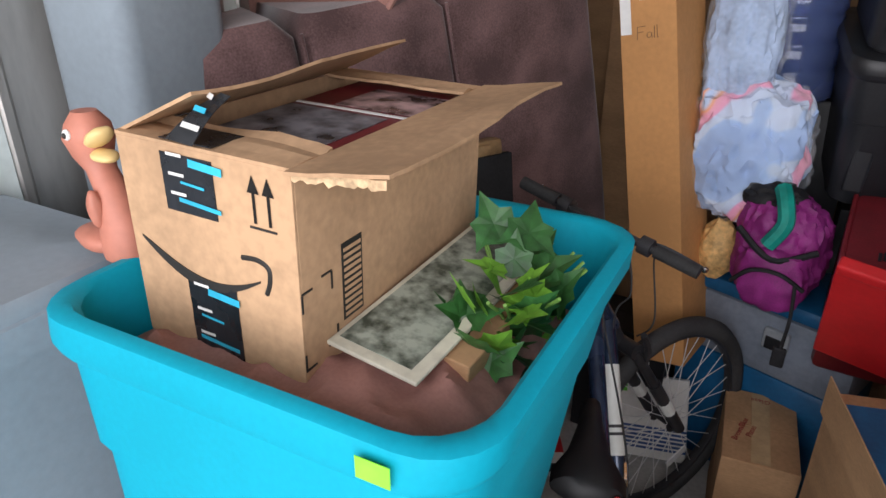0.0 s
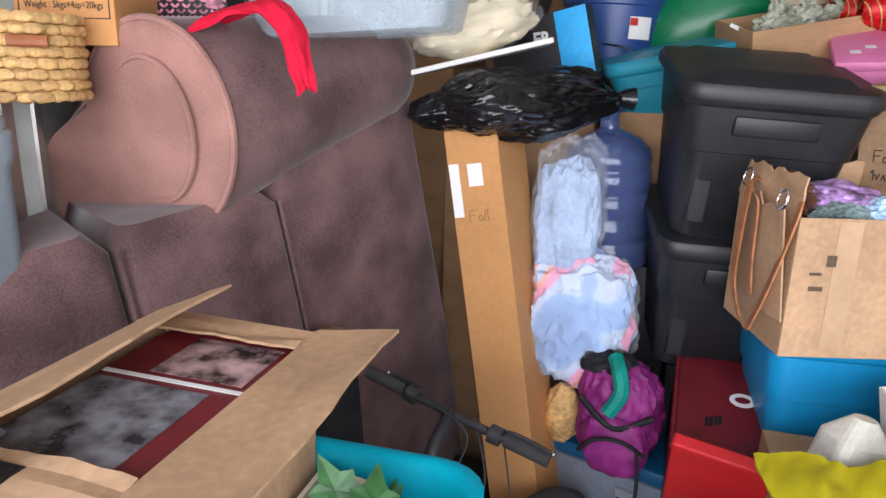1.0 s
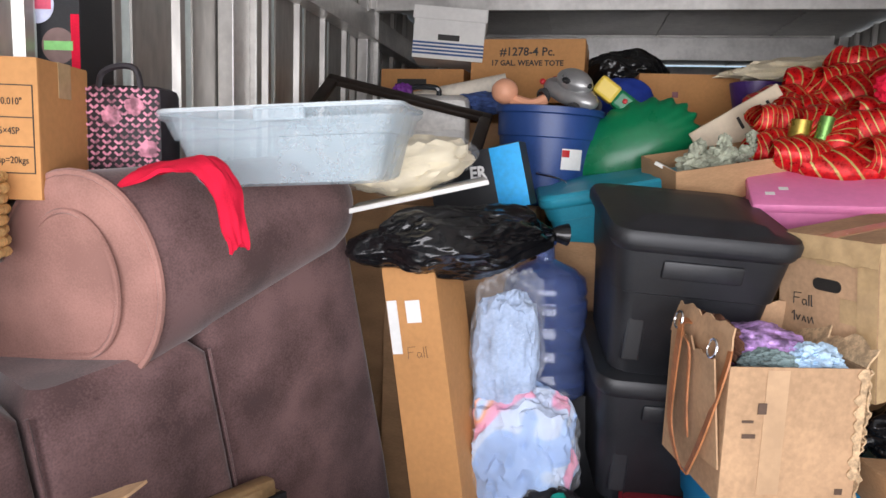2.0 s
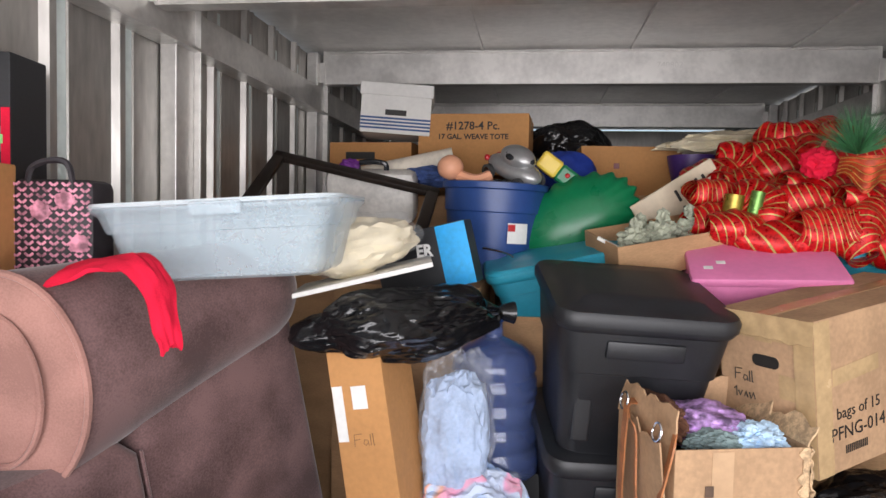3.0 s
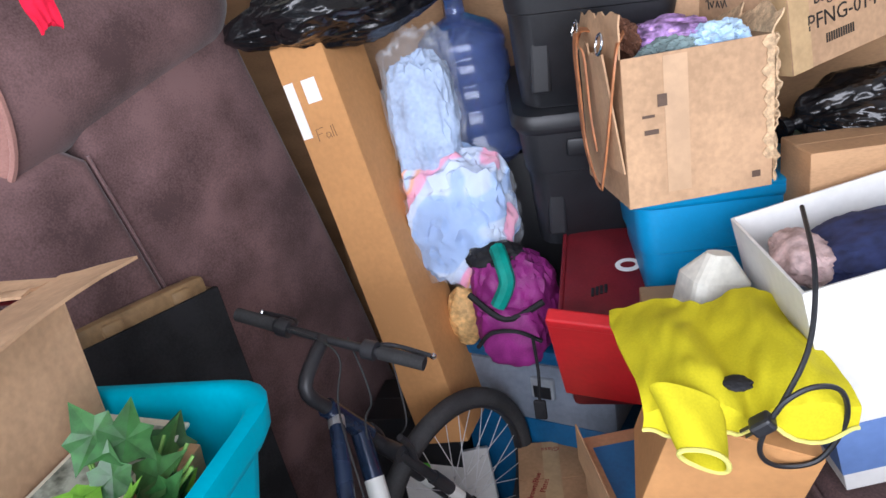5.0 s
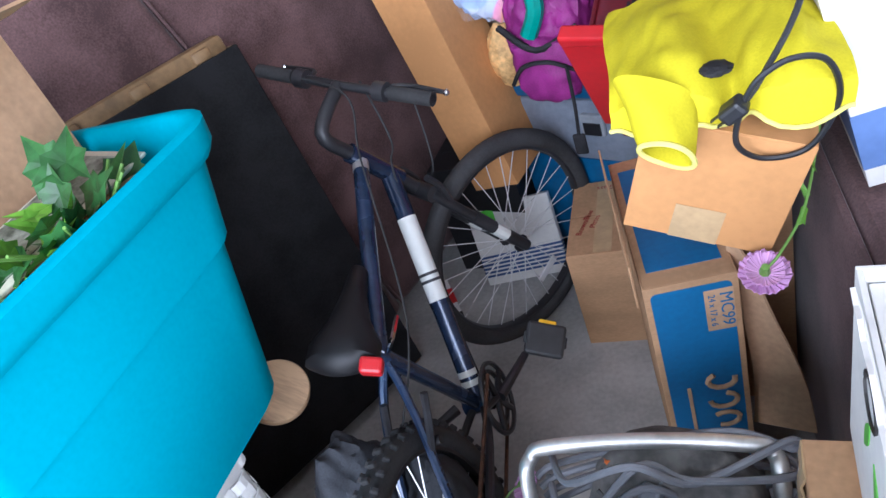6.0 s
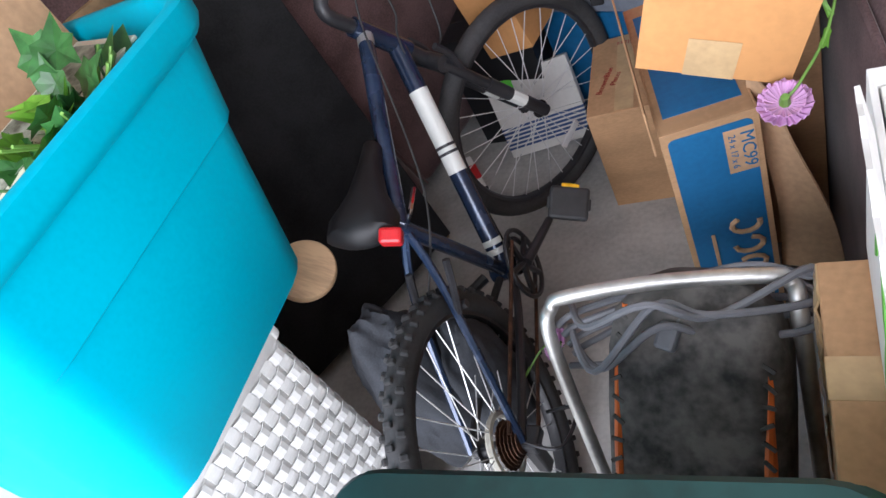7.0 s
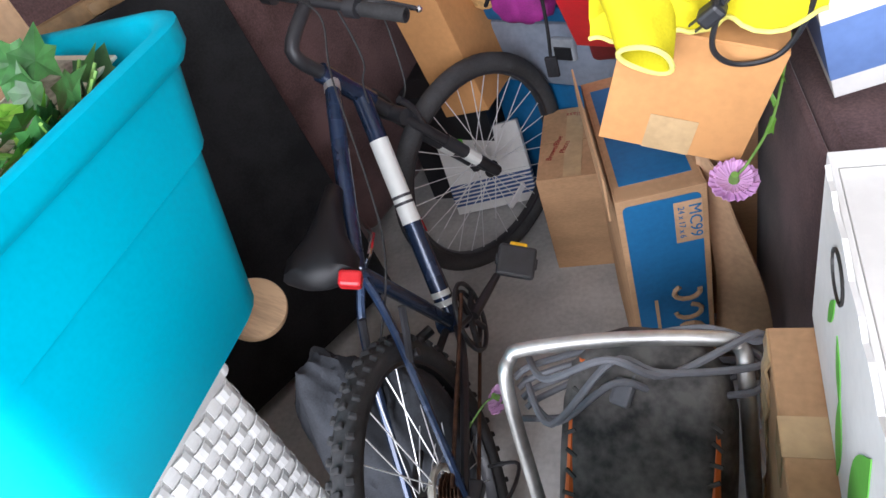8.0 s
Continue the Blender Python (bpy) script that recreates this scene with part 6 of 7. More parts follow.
def red_case():
    e = thing("suitcase", pose(0.735, 2.36, 0.62, 18, 0, -3), "maroon vinyl case with stickers beside the backpack", "suitcase")
    part("shell", box(0.25, 0.36, 0.36, 0, 0, 0.0, 0.02), MAROON, e, smooth=True)
    part("trim", join(box(0.012, 0.37, 0.012, -0.12, 0, 0.352, 0.004), box(0.26, 0.012, 0.012, 0, -0.182, 0.34, 0.004)), MAROON, e)
    part("sticker", loft([[(0.033 * math.cos(a), 0.026 * math.sin(a), z) for a in [2 * math.pi * k / 24 for k in range(24)]] for z in (0.3602, 0.3612)]), PAPER, e, "round white sticker", at=pose(0.05, 0.01, 0))
    part("sticker", loft([[(0.02 * math.cos(a), 0.012 * math.sin(a), z) for a in [2 * math.pi * k / 12 for k in range(12)]] for z in (0.3613, 0.362)]), MAROON, e, at=pose(0.05, 0.01, 0))
    part("badge", join(*[box(0.008, 0.03, 0.004, -0.04 + 0.011 * k, -0.09 + 0.004 * k, 0.3602, 0.001) for k in range(4)]), BLACKP, e, "small dark badge")


red_case()


def binder():
    e = thing("folder", pose(0.70, 2.09, 0.675, 30, 5, -12), "bright red plastic folder leaning on the cool box", "folder")
    part("cover", box(0.215, 0.03, 0.37, 0, 0, 0, 0.004), RED, e)
    part("spine", box(0.215, 0.036, 0.03, 0, 0, 0.345, 0.006), RED, e)


binder()

st = part("stationery_box", box(0.30, 0.03, 0.28, 0, 0, 0, 0.004), WHITE_CARD, at=pose(0.185, 2.255, 0.02, -22, -7, 6))
tagged(st, "flat white box with blue bands behind the bicycle wheel", "box")
for k in range(6):
    part("print", box(0.301, 0.031, 0.008, 0, 0, 0.03 + 0.014 * k, 0), STRIPE, st)
part("print", box(0.06, 0.032, 0.05, -0.08, 0, 0.22, 0), mat("lime print", (0.12, 0.6, 0.05), 0.5, bump=0), st)
pb = part("paper_bag", blob(0.06, 0.05, 0.10, 81, 0.15, 2.5, 4, 0.15), STRAW, smooth=True, at=pose(0.30, 2.36, 0.69))
tagged(pb, "pale straw coloured paper bag beside the carton", "bag")
cb = part("cleaning_cloth", blob(0.06, 0.05, 0.035, 83, 0.25, 3, 4, 0.25), PAPER, smooth=True, at=pose(0.62, 2.40, 0.40))
tagged(cb, "crumpled white cloth on the small box", "cloth")
mv = thing("paper_bag", pose(0.73, 1.97, 0.0, 0, 0, 0), "open brown paper bag on the floor beside the small box", "bag")
part("side", sheet(lambda u, v: Vector((-0.02 + 0.05 * u + 0.01 * math.sin(v * 5), -0.06 + 0.22 * v, 0.42 * u)), 8, 8, 0.003), CARD, mv)
wc = part("paper_carton", loft([[(x, y, z) for x, y in rrect(w, w * 0.8, 0.02, 3)] for z, w in ((0, 0.13), (0.10, 0.12), (0.15, 0.05))]), mat("off white card", (0.66, 0.64, 0.56), 0.7, bump=0.03), at=pose(0.915, 1.87, 0.996, 0, 12, 20))
tagged(wc, "folded off-white gable carton behind the yellow cloth", "carton")
carton("cardboard_box", pose(0.895, 1.93, 0.0), 0.20, 0.26, 0.99, CARD, "tall brown cardboard box under the paper carton", tape=True)


pk = thing("packet", pose(-0.02, 2.02, 0.0, -68, 8, 38), "red and white printed packet lying on the floor", "packet")
part("sleeve", box(0.07, 0.02, 0.20, 0, 0, 0.0, 0.004), PAPER, pk)
part("print", box(0.072, 0.022, 0.06, 0, 0, 0.10, 0), RED, pk)
part("print", box(0.072, 0.022, 0.03, 0, 0, 0.03, 0), BLACKP, pk)


def green_bin():
    e = thing("storage_tub", pose(0.80, 0.632, 0.0, 0, 0, 6), "dark green plastic storage tub just inside the doorway", "storage tub")
    gm = mat("dark green plastic", (0.008, 0.035, 0.032), 0.45, var=0.3, scale=8, bump=0.06)
    part("body", tub_skin(0.49, 0.32, 0.90, 0.9, 0.04), gm, e, smooth=True)
    part("lid", moved(lid_skin(0.50, 0.33, 0.045, 0.02, 0.004), pose(0, 0, 0.89)), gm, e, smooth=True)


green_bin()

# ---- things: on the sofa and the far pile ----


def candy_display():
    e = carton("display_box", pose(-0.80, 1.93, 1.80, 0, 0, 8), 0.2, 0.14, 0.56, BLACKP, "black display carton with round printed badges", tape=False)
    for x, z, r, c in ((0.0, 0.46, 0.042, (0.62, 0.66, 0.85)), (0.05, 0.37, 0.04, (0.20, 0.13, 0.12)), (-0.05, 0.40, 0.038, (0.7, 0.35, 0.1))):
        b = part("badge", loft([[(x + r * math.cos(a), yy, z + r * math.sin(a)) for a in [2 * math.pi * k / 28 for k in range(28)]] for yy in (-0.0702, -0.0715)]), mat("badge print", c, 0.4, bump=0), e)
        part("print", box(r * 1.7, 0.001, r * 0.5, x, -0.072, z - r * 0.25, 0, pose(0, 0, 0)), mat("badge band", (0.25, 0.6, 0.2) if c[0] < 0.3 else (0.75, 0.12, 0.2), 0.4, bump=0), b)
    part("print", box(0.02, 0.001, 0.22, 0.09, -0.0712, 0.22, 0), REDCLOTH, e)


candy_display()


def floral_bag():
    e = thing("tote_bag", pose(-0.55, 1.86, 1.845, 0, 0, 10), "black and pink floral woven-print tote bag on the sofa", "bag")
    base = mat("black floral print", (0.02, 0.016, 0.02), 0.6, var=0.3, scale=12, bump=0.1)
    pinkm = mat("pink print", (0.50, 0.20, 0.27), 0.6, var=0.6, scale=40, bump=0.05)
    part("body", box(0.18, 0.11, 0.235, 0, 0, 0, 0.02), base, e, smooth=True)
    strips = []
    for i in range(13):
        for j in range(18):
            strips.append(moved(box(0.011, 0.002, 0.0055, 0, 0, 0, 0.0008), pose(-0.078 + 0.013 * i, -0.0562, 0.01 + 0.0125 * j, 0, 40 if (i + j) % 2 else -40, 0)))
    tagged(part("weave_print", join(*strips), pinkm, e, "pink interlaced strips"), kind="stuff")
    for k, (x, z) in enumerate(((-0.02, 0.15), (0.06, 0.08), (0.03, 0.17))):
        part("rose_print", moved(blob(0.022, 0.004, 0.02, 90 + k, 0.3, 4, 3, 0.3), pose(x, -0.058, z)), pinkm, e)
    part("handle", tube(spline([(-0.05, -0.05, 0.19), (-0.04, -0.05, 0.26), (0.03, -0.05, 0.27), (0.045, -0.05, 0.19)], 6), 0.007, 6), base, e)


floral_bag()


def straw_basket():
    e = thing("straw_basket", pose(-0.69, 1.50, 1.735, 0, 0, 0) @ Matrix.Diagonal((0.85, 0.85, 0.9, 1)), "natural straw basket under the printed box, on the grey bin", "basket")
    rnd = random.Random(3)
    n = 0
    data = []
    for k in range(4):
        me = bpy.data.meshes.new("braid")
        bm = blob(0.026, 0.012, 0.012, 101 + k, 0.2, 3, 2)
        bm.to_mesh(me)
        bm.free()
        me.materials.append(STRAW)
        data.append(me)
    for j in range(8):
        for i in range(22):
            a = 2 * math.pi * (i + 0.5 * (j % 2)) / 22
            o = new("braid", data[(i + j) % 4])
            o.parent = e
            o.matrix_basis = pose(0.115 * math.cos(a), 0.115 * math.sin(a), 0.022 * j, rnd.uniform(-25, 25), 0, math.degrees(a) + 90 + rnd.uniform(-12, 12))
    part("core", tube([(0, 0, 0.002), (0, 0, 0.17)], 0.108, 24), STRAW, e)
    part("handle", tube([(0.07, -0.105, 0.12), (0.13, -0.06, 0.12)], 0.012, 8), mat("reddish wood", (0.3, 0.1, 0.04), 0.5), e)


straw_basket()


def pile_base():
    """Closed cartons added to carry the far heap."""
    for k, (x, y, w, d, h) in enumerate(((0.05, 2.98, 0.5, 0.5, 1.78), (0.62, 3.05, 0.56, 0.5, 1.68), (1.28, 2.95, 0.62, 0.5, 1.83), (1.95, 2.95, 0.56, 0.5, 1.90), (-0.45, 3.2, 0.44, 0.6, 1.95),
                                          (0.0, 3.75, 0.62, 0.62, 2.10), (0.7, 3.75, 0.66, 0.62, 2.12), (1.45, 3.7, 0.7, 0.66, 2.12), (-0.5, 3.95, 0.44, 0.6, 2.1), (0.1, 4.6, 0.9, 0.6, 2.2), (1.2, 4.6, 0.9, 0.6, 2.2), (0.06, 2.45, 0.3, 0.24, 0.44), (0.42, 2.76, 0.34, 0.24, 1.2), (0.85, 2.72, 0.5, 0.3, 0.9), (1.25, 2.30, 0.9, 0.4, 0.79))):
        # three show through gaps: their black stands in for the shade there
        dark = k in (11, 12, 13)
        carton("cardboard_box", pose(x, y, 0), w, d, h, BLACKP if dark else CARD, "plain added box, the gap's darkness put into its black colour" if dark else "plain brown cardboard box carrying the heap", group="cartons under the heap", tape=False)


pile_base()


def teal_tub(m, w, d, h, label):
    e = thing("storage_tub", m, label, "storage tub")
    part("body", tub_skin(w, d, h, 0.86, 0.05), TEAL, e, smooth=True)
    part("lid", moved(lid_skin(w + 0.01, d + 0.01, 0.05, 0.02, 0.006), pose(0, 0, h - 0.006)), TEAL, e, smooth=True)


teal_tub(pose(0.60, 2.98, 1.685, 6, -12, 4), 0.50, 0.36, 0.21, "teal plastic lidded tub tilted behind the black totes")
teal_tub(pose(1.62, 2.96, 1.84, 0, 0, 0), 0.55, 0.40, 0.09, "shallow teal plastic tub under the ribbon heap")


def bucket():
    e = thing("bucket", pose(0.305, 3.16, 1.785, 0, 2, 0), "round navy plastic tub full of toys with a white label", "bucket")
    n = 36
    prof = [(0.15, 0), (0.163, 0.01), (0.187, 0.25), (0.193, 0.255), (0.197, 0.335), (0.207, 0.34), (0.207, 0.362), (0.199, 0.365), (0.190, 0.355), (0.155, 0.012)]
    part("body", loft([[(r * math.cos(2 * math.pi * a / n), r * math.sin(2 * math.pi * a / n), z) for a in range(n)] for r, z in prof]), NAVY, e, smooth=True)
    part("label", sheet(lambda u, v: Vector((0.187 * math.sin(0.35 + 0.45 * u), -0.187 * math.cos(0.35 + 0.45 * u), 0.14 + 0.075 * v)), 6, 2, 0.002), PAPER, e, "white paper label")
    part("label", sheet(lambda u, v: Vector((0.19 * math.sin(0.35 + 0.15 * u), -0.19 * math.cos(0.35 + 0.15 * u), 0.185 + 0.025 * v)), 4, 2, 0.001), RED, e)
    part("handle", tube(spline([(-0.02, -0.2, 0.12), (0.08, -0.22, 0.10), (0.14, -0.21, 0.03), (0.10, -0.20, -0.02)], 6), 0.004, 6), CHROME, e)


bucket()


def toy_car():
    e = thing("toy_car", pose(0.385, 3.10, 2.165, 14, 22, -38), "silver toy beetle-shaped car on top of the toys", "toy car")
    part("body", blob(0.13, 0.058, 0.042, 1, 0.02, 1, 4, square=0.1), SILVER, e, smooth=True)
    cab = part("cabin", moved(blob(0.078, 0.052, 0.045, 1, 0.02, 1, 4), pose(0.01, 0, 0.045)), SILVER, e, smooth=True)
    part("window", moved(blob(0.05, 0.054, 0.026, 1, 0.0, 1, 3), pose(0.01, 0, 0.072)), GLASSDARK, cab, smooth=True)
    part("window", moved(blob(0.08, 0.038, 0.026, 1, 0.0, 1, 3), pose(0.01, 0, 0.07)), GLASSDARK, cab, smooth=True)
    for sx in (-1, 1):
        for sy in (-1, 1):
            w = part("wheel", tube([(sx * 0.078, sy * 0.048, 0.014), (sx * 0.078, sy * 0.066, 0.014)], 0.028, 18), RUBBER, e)
            part("rim", tube([(sx * 0.078, sy * 0.066, 0.014), (sx * 0.078, sy * 0.068, 0.014)], 0.018, 14), CHROME, w)
    for s in (-1, 1):
        part("headlight", moved(blob(0.012, 0.012, 0.012, 1, 0, 1, 2), pose(-0.118, s * 0.032, 0.04)), RED, e)


toy_car()
dl1 = part("doll", join(blob(0.05, 0.05, 0.048, 2, 0.03, 2, 3), moved(tube(spline([(0.03, 0, 0.02), (0.10, -0.02, 0.0), (0.15, 0.0, 0.02)], 4), 0.022, 8), Matrix.Identity(4))), DOLLSKIN, smooth=True, at=pose(0.15, 3.06, 2.155))
tagged(dl1, "plain peach vinyl doll lying among the toys", "doll")
tl = thing("toy_instrument", pose(0.60, 3.15, 2.125, 0, 36, 0), "yellow and green plastic toy with red buttons", "toy")
part("body", box(0.16, 0.07, 0.07, 0, 0, 0, 0.012), GREEN, tl)
part("top", box(0.09, 0.072, 0.072, -0.12, 0, 0, 0.012), YELLOWP, tl)
for k in range(3):
    part("button", moved(blob(0.01, 0.006, 0.01, 1, 0, 1, 2), pose(-0.04 + 0.035 * k, -0.037, 0.03)), RED, tl)


def green_shell():
    e = thing("toy_shell", pose(0.69, 3.12, 1.90, 0, -30, 0), "green plastic scalloped toy sandbox lid standing on edge", "sandbox lid")
    n = 120
    rings = []
    for k, z in ((1.0, 0), (1.03, 0.012), (1.0, 0.03), (0.8, 0.06), (0.5, 0.085), (0.2, 0.095)):
        rings.append([(0.24 * k * (1 + (0.045 * math.cos(20 * 2 * math.pi * a / n) if k > 0.9 else 0)) * math.cos(2 * math.pi * a / n), 0.15 * k * (1 + (0.045 * math.cos(20 * 2 * math.pi * a / n) if k > 0.9 else 0)) * math.sin(2 * math.pi * a / n), z) for a in range(n)])
    part("shell", loft(rings), GREEN, e, smooth=True, at=pose(0, 0, 0.13, 80, 0, 0))
    part("shell", loft([[(p[0] * 1.0, p[1], -p[2] * 0.4) for p in r] for r in rings[:3]]), GREEN, e, smooth=True, at=pose(0, 0, 0.13, 80, 0, 0))
    part("print", box(0.05, 0.003, 0.016, -0.16, -0.055, 0.10, 0.001), RED, e)


green_shell()
cap = part("cap", blob(0.14, 0.09, 0.095, 5, 0.15, 2, 4, 0.08), ROYAL, smooth=True, at=pose(0.60, 3.52, 2.125))
tagged(cap, "royal blue fabric cap on the far boxes", "cap")


def photo_frame():
    e = thing("picture_frame", pose(-0.27, 3.08, 2.07, 34, 12, 6), "black wooden picture frame lying tilted on the heap", "picture frame")
    for a, b, c, d in ((0.70, 0.05, 0, -0.185), (0.70, 0.05, 0, 0.185)):
        part("rail", box(a, b, 0.028, c, d, 0, 0.008), DARKWOOD, e, smooth=True)
    for s in (-1, 1):
        part("stile", box(0.05, 0.42, 0.028, s * 0.325, 0, 0, 0.008), DARKWOOD, e, smooth=True)
    w = thing("sewing_case", pose(-0.22, 3.36, 1.99, 10, 0, 4), "white hard plastic case with a purple ribbon behind the frame", "case")
    part("body", box(0.38, 0.16, 0.22, 0, 0, 0, 0.035), mat("ivory plastic", (0.72, 0.70, 0.66), 0.4, bump=0.03), w, smooth=True)
    part("handle", tube(spline([(-0.06, 0, 0.215), (-0.05, 0, 0.25), (0.05, 0, 0.25), (0.06, 0, 0.215)], 5), 0.012, 8), GLASSDARK, w, smooth=True)
    part("bow", moved(blob(0.045, 0.025, 0.03, 9, 0.3, 3, 3, 0.3), pose(-0.09, -0.03, 0.21)), mat("purple ribbon", (0.14, 0.02, 0.22), 0.6), w)


photo_frame()


def printer_box():
    e = carton("product_box", pose(0.15, 2.70, 1.775, 0, -14, -8), 0.32, 0.10, 0.20, BLACKP, "black and blue printed product box tilted on the heap", tape=False)
    part("print", box(0.10, 0.001, 0.20, 0.11, -0.0512, 0, 0), mat("azure print", (0.01, 0.35, 0.75), 0.4, bump=0.02), e, "azure printed panel")
    lettering("ER", 0.055, PAPER, e, pose(0.01, -0.0515, 0.13, 0, 6, 0), squeeze=0.9, bold=0.002)


printer_box()


def crate():
    e = thing("wooden_crate", pose(0.89, 2.86, 1.885, 10, -10, 16), "shallow open cardboard tray of resin figurines", "tray")
    for n, bm in panels(0.40, 0.28, 0.11, 0.005):
        part(n, bm, CARD, e)
    part("picture", box(0.12, 0.004, 0.08, -0.05, -0.133, 0.012, 0.001), CHEWY, e)
    rnd = random.Random(6)
    for k, (x, y, s) in enumerate(((-0.10, -0.04, 0.055), (0.0, -0.03, 0.06), (-0.05, 0.03, 0.05), (0.11, 0.0, 0.05))):
        f = part("figurine", join(blob(s, s * 0.8, s * 0.75, 110 + k, 0.45, 3.2, 4, 0.3), moved(blob(s * 0.4, s * 0.4, s * 0.5, 120 + k, 0.4, 3, 3, 0.3), pose(0.01, 0, s * (1.2 if k < 3 else 1.35)))), STONE, smooth=True, at=pose(0.89, 2.86, 1.885, 10, -10, 16) @ pose(x, y, 0.055))
        tagged(f, "grey-green resin figurine lying in the tray", "figurine", "resin figurines")
    s = part("wood_strip", box(0.16, 0.02, 0.012, 0, 0, 0, 0.002), mat("white wood", (0.72, 0.70, 0.64), 0.6), at=pose(0.745, 2.74, 1.92, 0, 25, -20))
    tagged(s, "short white painted wooden strip on the tray", "wood strip")


crate()


def slotted_basket():
    e = thing("plastic_basket", pose(1.06, 3.08, 2.0, 0, -33, 6), "beige slotted plastic basket tipped on its side", "basket")
    part("side", box(0.34, 0.012, 0.19, 0, 0, 0, 0.004), BEIGE, e)
    part("side", box(0.34, 0.16, 0.012, 0, 0.08, 0, 0.004), BEIGE, e)
    for i in range(5):
        for j in range(2):
            part("slot", box(0.011, 0.004, 0.045, 0.0 + 0.028 * i, -0.0065, 0.045 + 0.065 * j, 0.002, pose(0, 0, 0, 0, 0, 0)), INK, e)


slotted_basket()


def pink_case():
    e = thing("storage_case", pose(1.165, 2.71, 1.805, 22, -2, -6), "pink plastic case under the red ribbon", "case")
    part("body", box(0.42, 0.30, 0.10, 0, 0, 0, 0.012), PINK, e, smooth=True)
    part("lid", box(0.43, 0.31, 0.03, 0, 0, 0.092, 0.01), PINK, e, smooth=True)
    for x in (-0.16, -0.12):
        part("label", box(0.026, 0.02, 0.001, x, -0.08 + 0.9 * (x + 0.16), 0.1225, 0), PAPER, e)


pink_case()


def ribbon_heap():
    """A heap of wide red mesh ribbon: many fat twisted rolls."""
    e = thing("ribbon_garland", pose(1.47, 2.93, 1.90), "heap of red and gold mesh ribbon rolls with green pine sprigs", "garland")
    rnd = random.Random(12)
    for k in range(40):
        row = k // 8
        t = (k % 8) / 7
        cx = -0.34 + 0.74 * t + rnd.uniform(-0.05, 0.05)
        cy = -0.17 + 0.10 * row + rnd.uniform(-0.04, 0.04)
        cz = 0.05 + 0.075 * row * (1.15 - abs(t - 0.5)) + rnd.uniform(-0.015, 0.03)
        a = rnd.uniform(-0.9, 0.9) + (1.2 if k % 3 == 0 else 0)
        ln, r = rnd.uniform(0.11, 0.17), rnd.uniform(0.055, 0.08)
        curl = rnd.choice((-2.2, -1.4, 1.2, 2.0, 2.6))
        line, p, ang = [], Vector((0, 0, 0)), a - curl / 2
        for i in range(17):
            line.append(p.copy())
            p += Vector((math.cos(ang) * ln / 8, 0.55 * math.sin(ang) * ln / 8, (0.7 if k % 2 else -0.3) * math.sin(ang) * ln / 8))
            ang += curl / 16
        mid = line[8].copy()
        line = [q - mid for q in line]
        bm = bmesh.new()
        uvl = bm.loops.layers.uv.new("UVMap")
        nu, nv = 16, 18
        bend, tw = rnd.uniform(-0.7, 0.7), rnd.uniform(1.2, 2.6)
        grid = []
        for i in range(nu + 1):
            u = i / nu
            s = (u - 0.5) * 2 * ln
            rr = r * (0.45 + 0.55 * math.sin(math.pi * (0.08 + 0.84 * u))) * (1 + 0.07 * math.sin(u * 21 + k))
            c = line[i]
            tg = (line[min(16, i + 1)] - line[max(0, i - 1)]).normalized()
            sd = tg.cross(Vector((0, 0, 1))).normalized()
            up = sd.cross(tg)
            row_v = []
            for j in range(nv):
                th = 2 * math.pi * j / nv
                q = rr * (1 + 0.08 * math.cos(3 * th + k))
                row_v.append(bm.verts.new(c + sd * q * math.cos(th) + up * q * math.sin(th)))
            grid.append(row_v)
        for i in range(nu):
            for j in range(nv):
                f = bm.faces.new((grid[i][j], grid[i + 1][j], grid[i + 1][(j + 1) % nv], grid[i][(j + 1) % nv]))
                for lp, (ii, jj) in zip(f.loops, ((i, j), (i + 1, j), (i + 1, j + 1), (i, j + 1))):
                    lp[uvl].uv = (ii / nu, jj / nv * 1.0 + tw * ii / nu)
        part("ribbon_roll", bm, RIBBON, e, smooth=True, at=pose(cx, cy, cz + 0.03))
    for k, (x, y, z, n) in enumerate(((0.02, -0.10, 0.345, 420), (-0.18, 0.0, 0.20, 25), (0.24, -0.24, 0.08, 25), (-0.02, -0.26, 0.05, 25))):
        bms = []
        for q in range(n):
            d = Vector((rnd.gauss(0, 0.55), rnd.gauss(0, 0.4), rnd.uniform(0.3, 1))).normalized() * rnd.uniform(0.09, 0.17) * (1 if n > 50 else 0.45)
            bms.append((Vector((0, 0, 0)) + d * 0.05, d))
        verts, faces = [], []
        for p0, d in bms:
            sd = d.cross(Vector((0.3, 1, 0.2))).normalized() * 0.0016
            b = len(verts)
            verts += [p0 - sd, p0 + sd, d + p0]
            faces.append((b, b + 1, b + 2))
        me = bpy.data.meshes.new("pine_sprig")
        me.from_pydata([tuple(v) for v in verts], [], faces)
        me.materials.append(PINE)
        o = new("pine_sprig", me)
        o.parent = e
        o.matrix_basis = pose(x, y, z)
        tagged(o, "green artificial pine needles", kind="stuff")
    fan = mat("copper mesh", (0.42, 0.05, 0.012), 0.35, 0.4, var=0.4, scale=40, fine=300, bump=0.5)
    fm = part("mesh_ribbon", sheet(lambda u, v: Vector((-0.07 + 0.20 * u, -0.19 - 0.05 * math.sin(3 * u) + 0.03 * v, 0.33 - 0.10 * v * (0.6 + 0.4 * math.sin(3 * u)) + 0.02 * math.sin(u * 14) * v)), 28, 8, 0.003), fan, e, "copper and gold mesh ribbon", smooth=True)
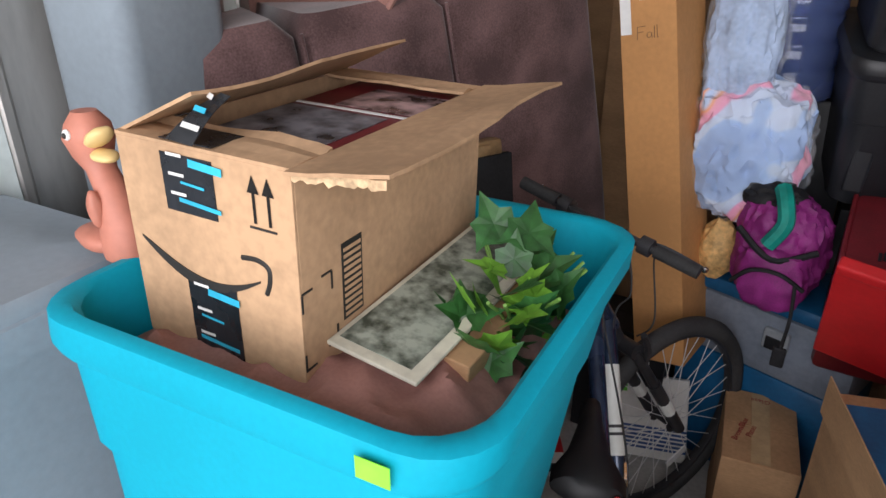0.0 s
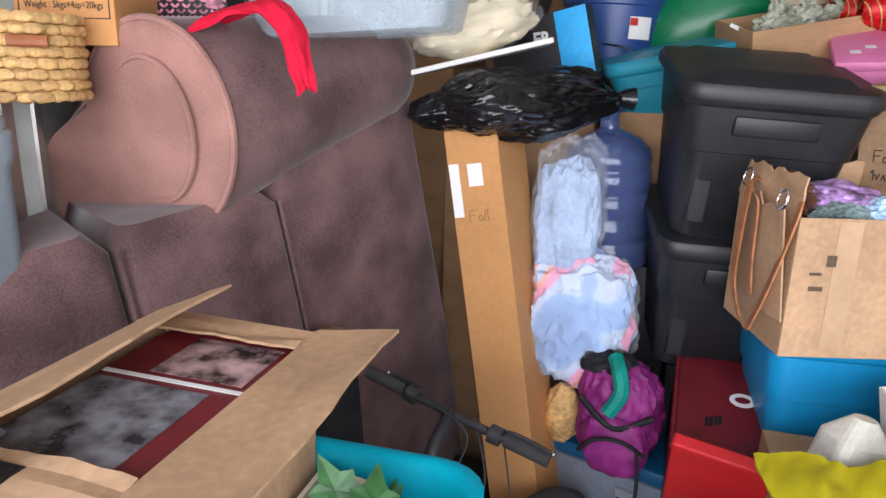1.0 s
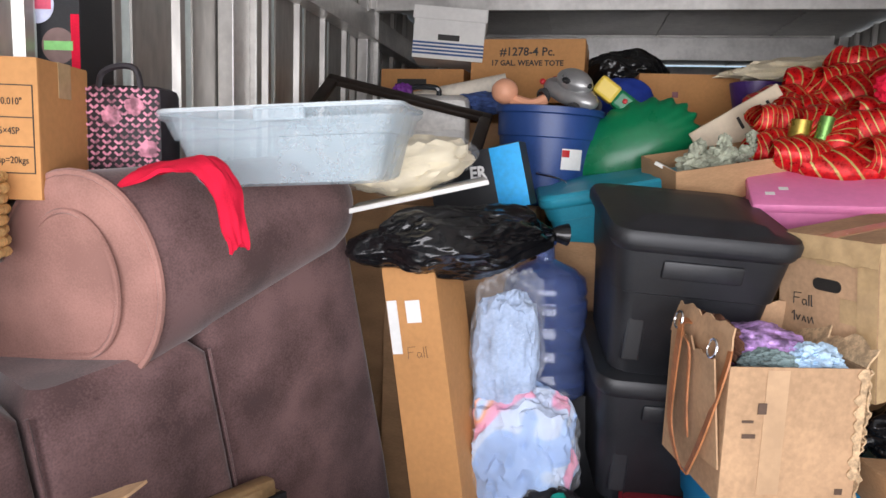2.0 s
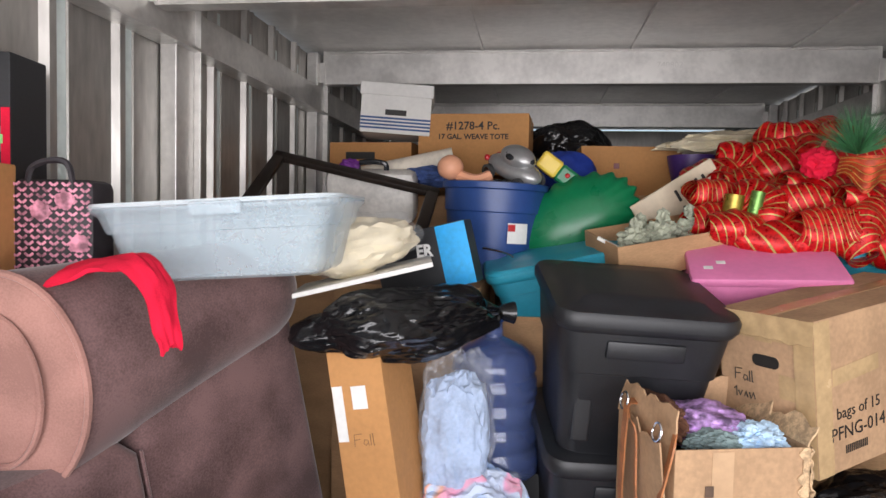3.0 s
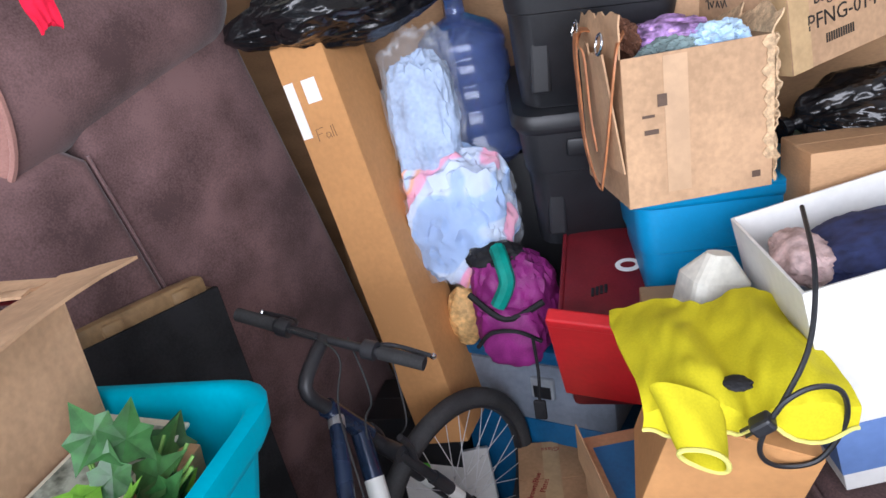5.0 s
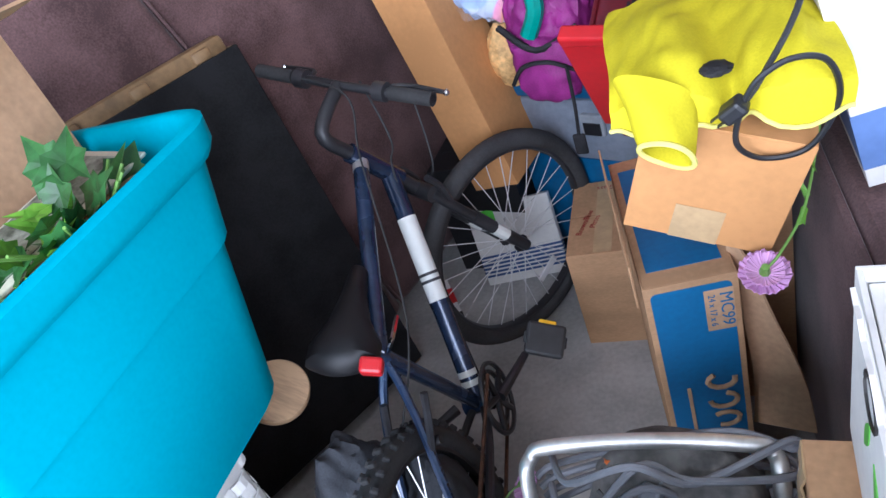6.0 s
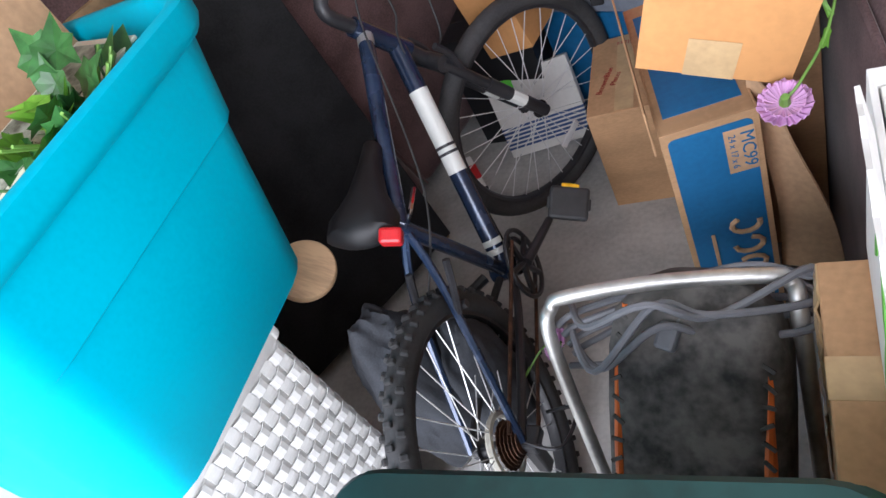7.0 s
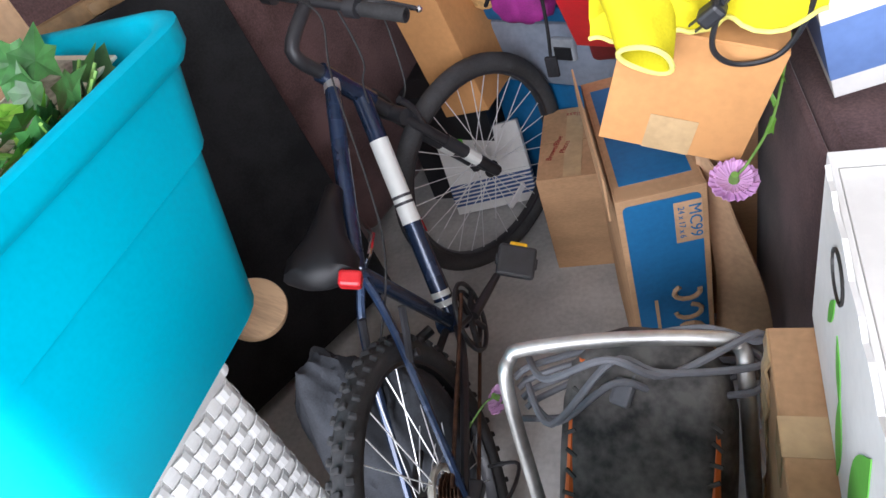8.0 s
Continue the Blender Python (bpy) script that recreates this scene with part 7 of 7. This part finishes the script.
    gold = mat("gold thread", (0.62, 0.44, 0.12), 0.3, 0.7, var=0.2, scale=30)
    for k in range(5):
        v = (k + 0.5) / 5
        part("thread", tube([(-0.07 + 0.20 * u, -0.193 - 0.05 * math.sin(3 * u) + 0.03 * v, 0.33 - 0.10 * v * (0.6 + 0.4 * math.sin(3 * u)) + 0.02 * math.sin(u * 14) * v) for u in [i / 20 for i in range(21)]], 0.0014, 5), gold, fm)
    part("bow", moved(blob(0.06, 0.04, 0.05, 131, 0.4, 3, 4, 0.3), pose(-0.10, -0.12, 0.26)), REDCLOTH, e, "bright red fabric bow", smooth=True)
    part("bow", moved(sheet(lambda u, v: Vector((0.02 * u + 0.02 * v, 0.0, 0.07 * u + 0.02 * v)), 4, 2, 0.002), pose(-0.08, -0.02, 0.32)), REDCLOTH, e)
    part("gold_spool", tube([(-0.36, -0.10, 0.13), (-0.35, -0.10, 0.21)], 0.032, 14), mat("gold foil ribbon", (0.36, 0.26, 0.05), 0.3, 0.7, scale=30), e, smooth=True)
    part("green_spool", tube([(-0.30, -0.13, 0.14), (-0.285, -0.13, 0.22)], 0.022, 14), mat("green foil ribbon", (0.16, 0.32, 0.08), 0.3, 0.6, scale=30), e, smooth=True)


ribbon_heap()

# far boxes under the ceiling
def far_boxes():
    b = carton("file_box", pose(-0.215, 3.80, 2.40, 0, 3, 8), 0.33, 0.30, 0.22, WHITE_CARD, "white cardboard file box with navy stripes on the far heap", tape=False)
    part("lid", box(0.345, 0.315, 0.06, 0, 0, 0.175, 0.004), WHITE_CARD, b)
    for k in range(4):
        part("print", box(0.331, 0.301, 0.009, 0, 0, 0.018 + 0.016 * k, 0), STRIPE, b)
    part("hand_hole", box(0.10, 0.302, 0.026, 0, 0, 0.085, 0), INK, b)
    w = carton("cardboard_box", pose(0.185, 3.85, 2.215, 0, 0, -3), 0.52, 0.36, 0.28, CARD_WARM, "brown cardboard tote carton with printed letters", tape=True)
    lettering("#1278-4 Pc.", 0.052, INK, w, pose(0.0, -0.1815, 0.225), bold=0.001)
    lettering("17 GAL. WEAVE TOTE", 0.034, INK, w, pose(0.0, -0.1815, 0.175), bold=0.001)
    c = carton("cardboard_box", pose(0.90, 3.85, 2.13, 0, 0, 2), 0.46, 0.34, 0.22, CARD_WARM, "open-topped brown cardboard box on the far heap", tape=True)
    part("sticker", box(0.025, 0.001, 0.025, -0.07, -0.171, 0.12, 0), MAROON, c)
    d = carton("cardboard_box", pose(-0.33, 3.95, 2.12, 0, 0, -4), 0.42, 0.34, 0.25, CARD_WARM, "brown cardboard box under the file box", tape=True)
    part("print", box(0.15, 0.001, 0.035, -0.05, -0.171, 0.17, 0), INK, d)
    bin_bag(pose(0.62, 4.15, 2.19), 0.24, 0.2, 0.165, 141, "black bin bag on the far heap")
    r = part("paper_roll", tube([(0, 0, 0), (0.44, 0.05, 0.10)], 0.04, 16), mat("ivory card", (0.68, 0.62, 0.52), 0.7), smooth=True, at=pose(-0.33, 3.42, 2.18))
    tagged(r, "long ivory paper roll lying on the heap", "paper roll")
    g = part("folded_cloth", blob(0.15, 0.08, 0.05, 151, 0.3, 3, 4, 0.25), mat("blue patterned cloth", (0.05, 0.09, 0.25), 0.8, var=0.5, scale=20, bump=0.3), smooth=True, at=pose(0.03, 3.45, 2.14))
    tagged(g, "navy and white cloth bundle behind the toys", "cloth")
    s = part("scarf", blob(0.30, 0.10, 0.055, 155, 0.35, 2.6, 4, 0.3), CREAM, smooth=True, at=pose(1.30, 3.55, 2.30, 0, -4, 0))
    tagged(s, "cream knitted scarf and coat hangers on the heap", "scarf")
    pot = part("plant_pot", loft([[(r * math.cos(a), r * math.sin(a), z) for a in [2 * math.pi * q / 24 for q in range(24)]] for r, z in ((0.07, 0), (0.1, 0.13), (0.105, 0.16), (0.09, 0.16), (0.06, 0.02))]), PURPLE, smooth=True, at=pose(1.12, 3.45, 2.13))
    tagged(pot, "dark purple plastic pot on the heap", "pot")
    f2 = part("fabric_heap", blob(0.25, 0.15, 0.10, 157, 0.3, 2.6, 4, 0.3), mat("brown patterned cloth", (0.16, 0.09, 0.05), 0.9, var=0.5, scale=18, bump=0.3), smooth=True, at=pose(1.85, 3.45, 2.12))
    tagged(f2, "brown patterned cloth heap beside the ribbon", "cloth")


far_boxes()
hb = carton("cardboard_box", pose(2.02, 3.05, 1.91, 0, 8, 0), 0.30, 0.3, 0.36, CARD_PALE, "pale brown cardboard box by the steel wall", tape=True)
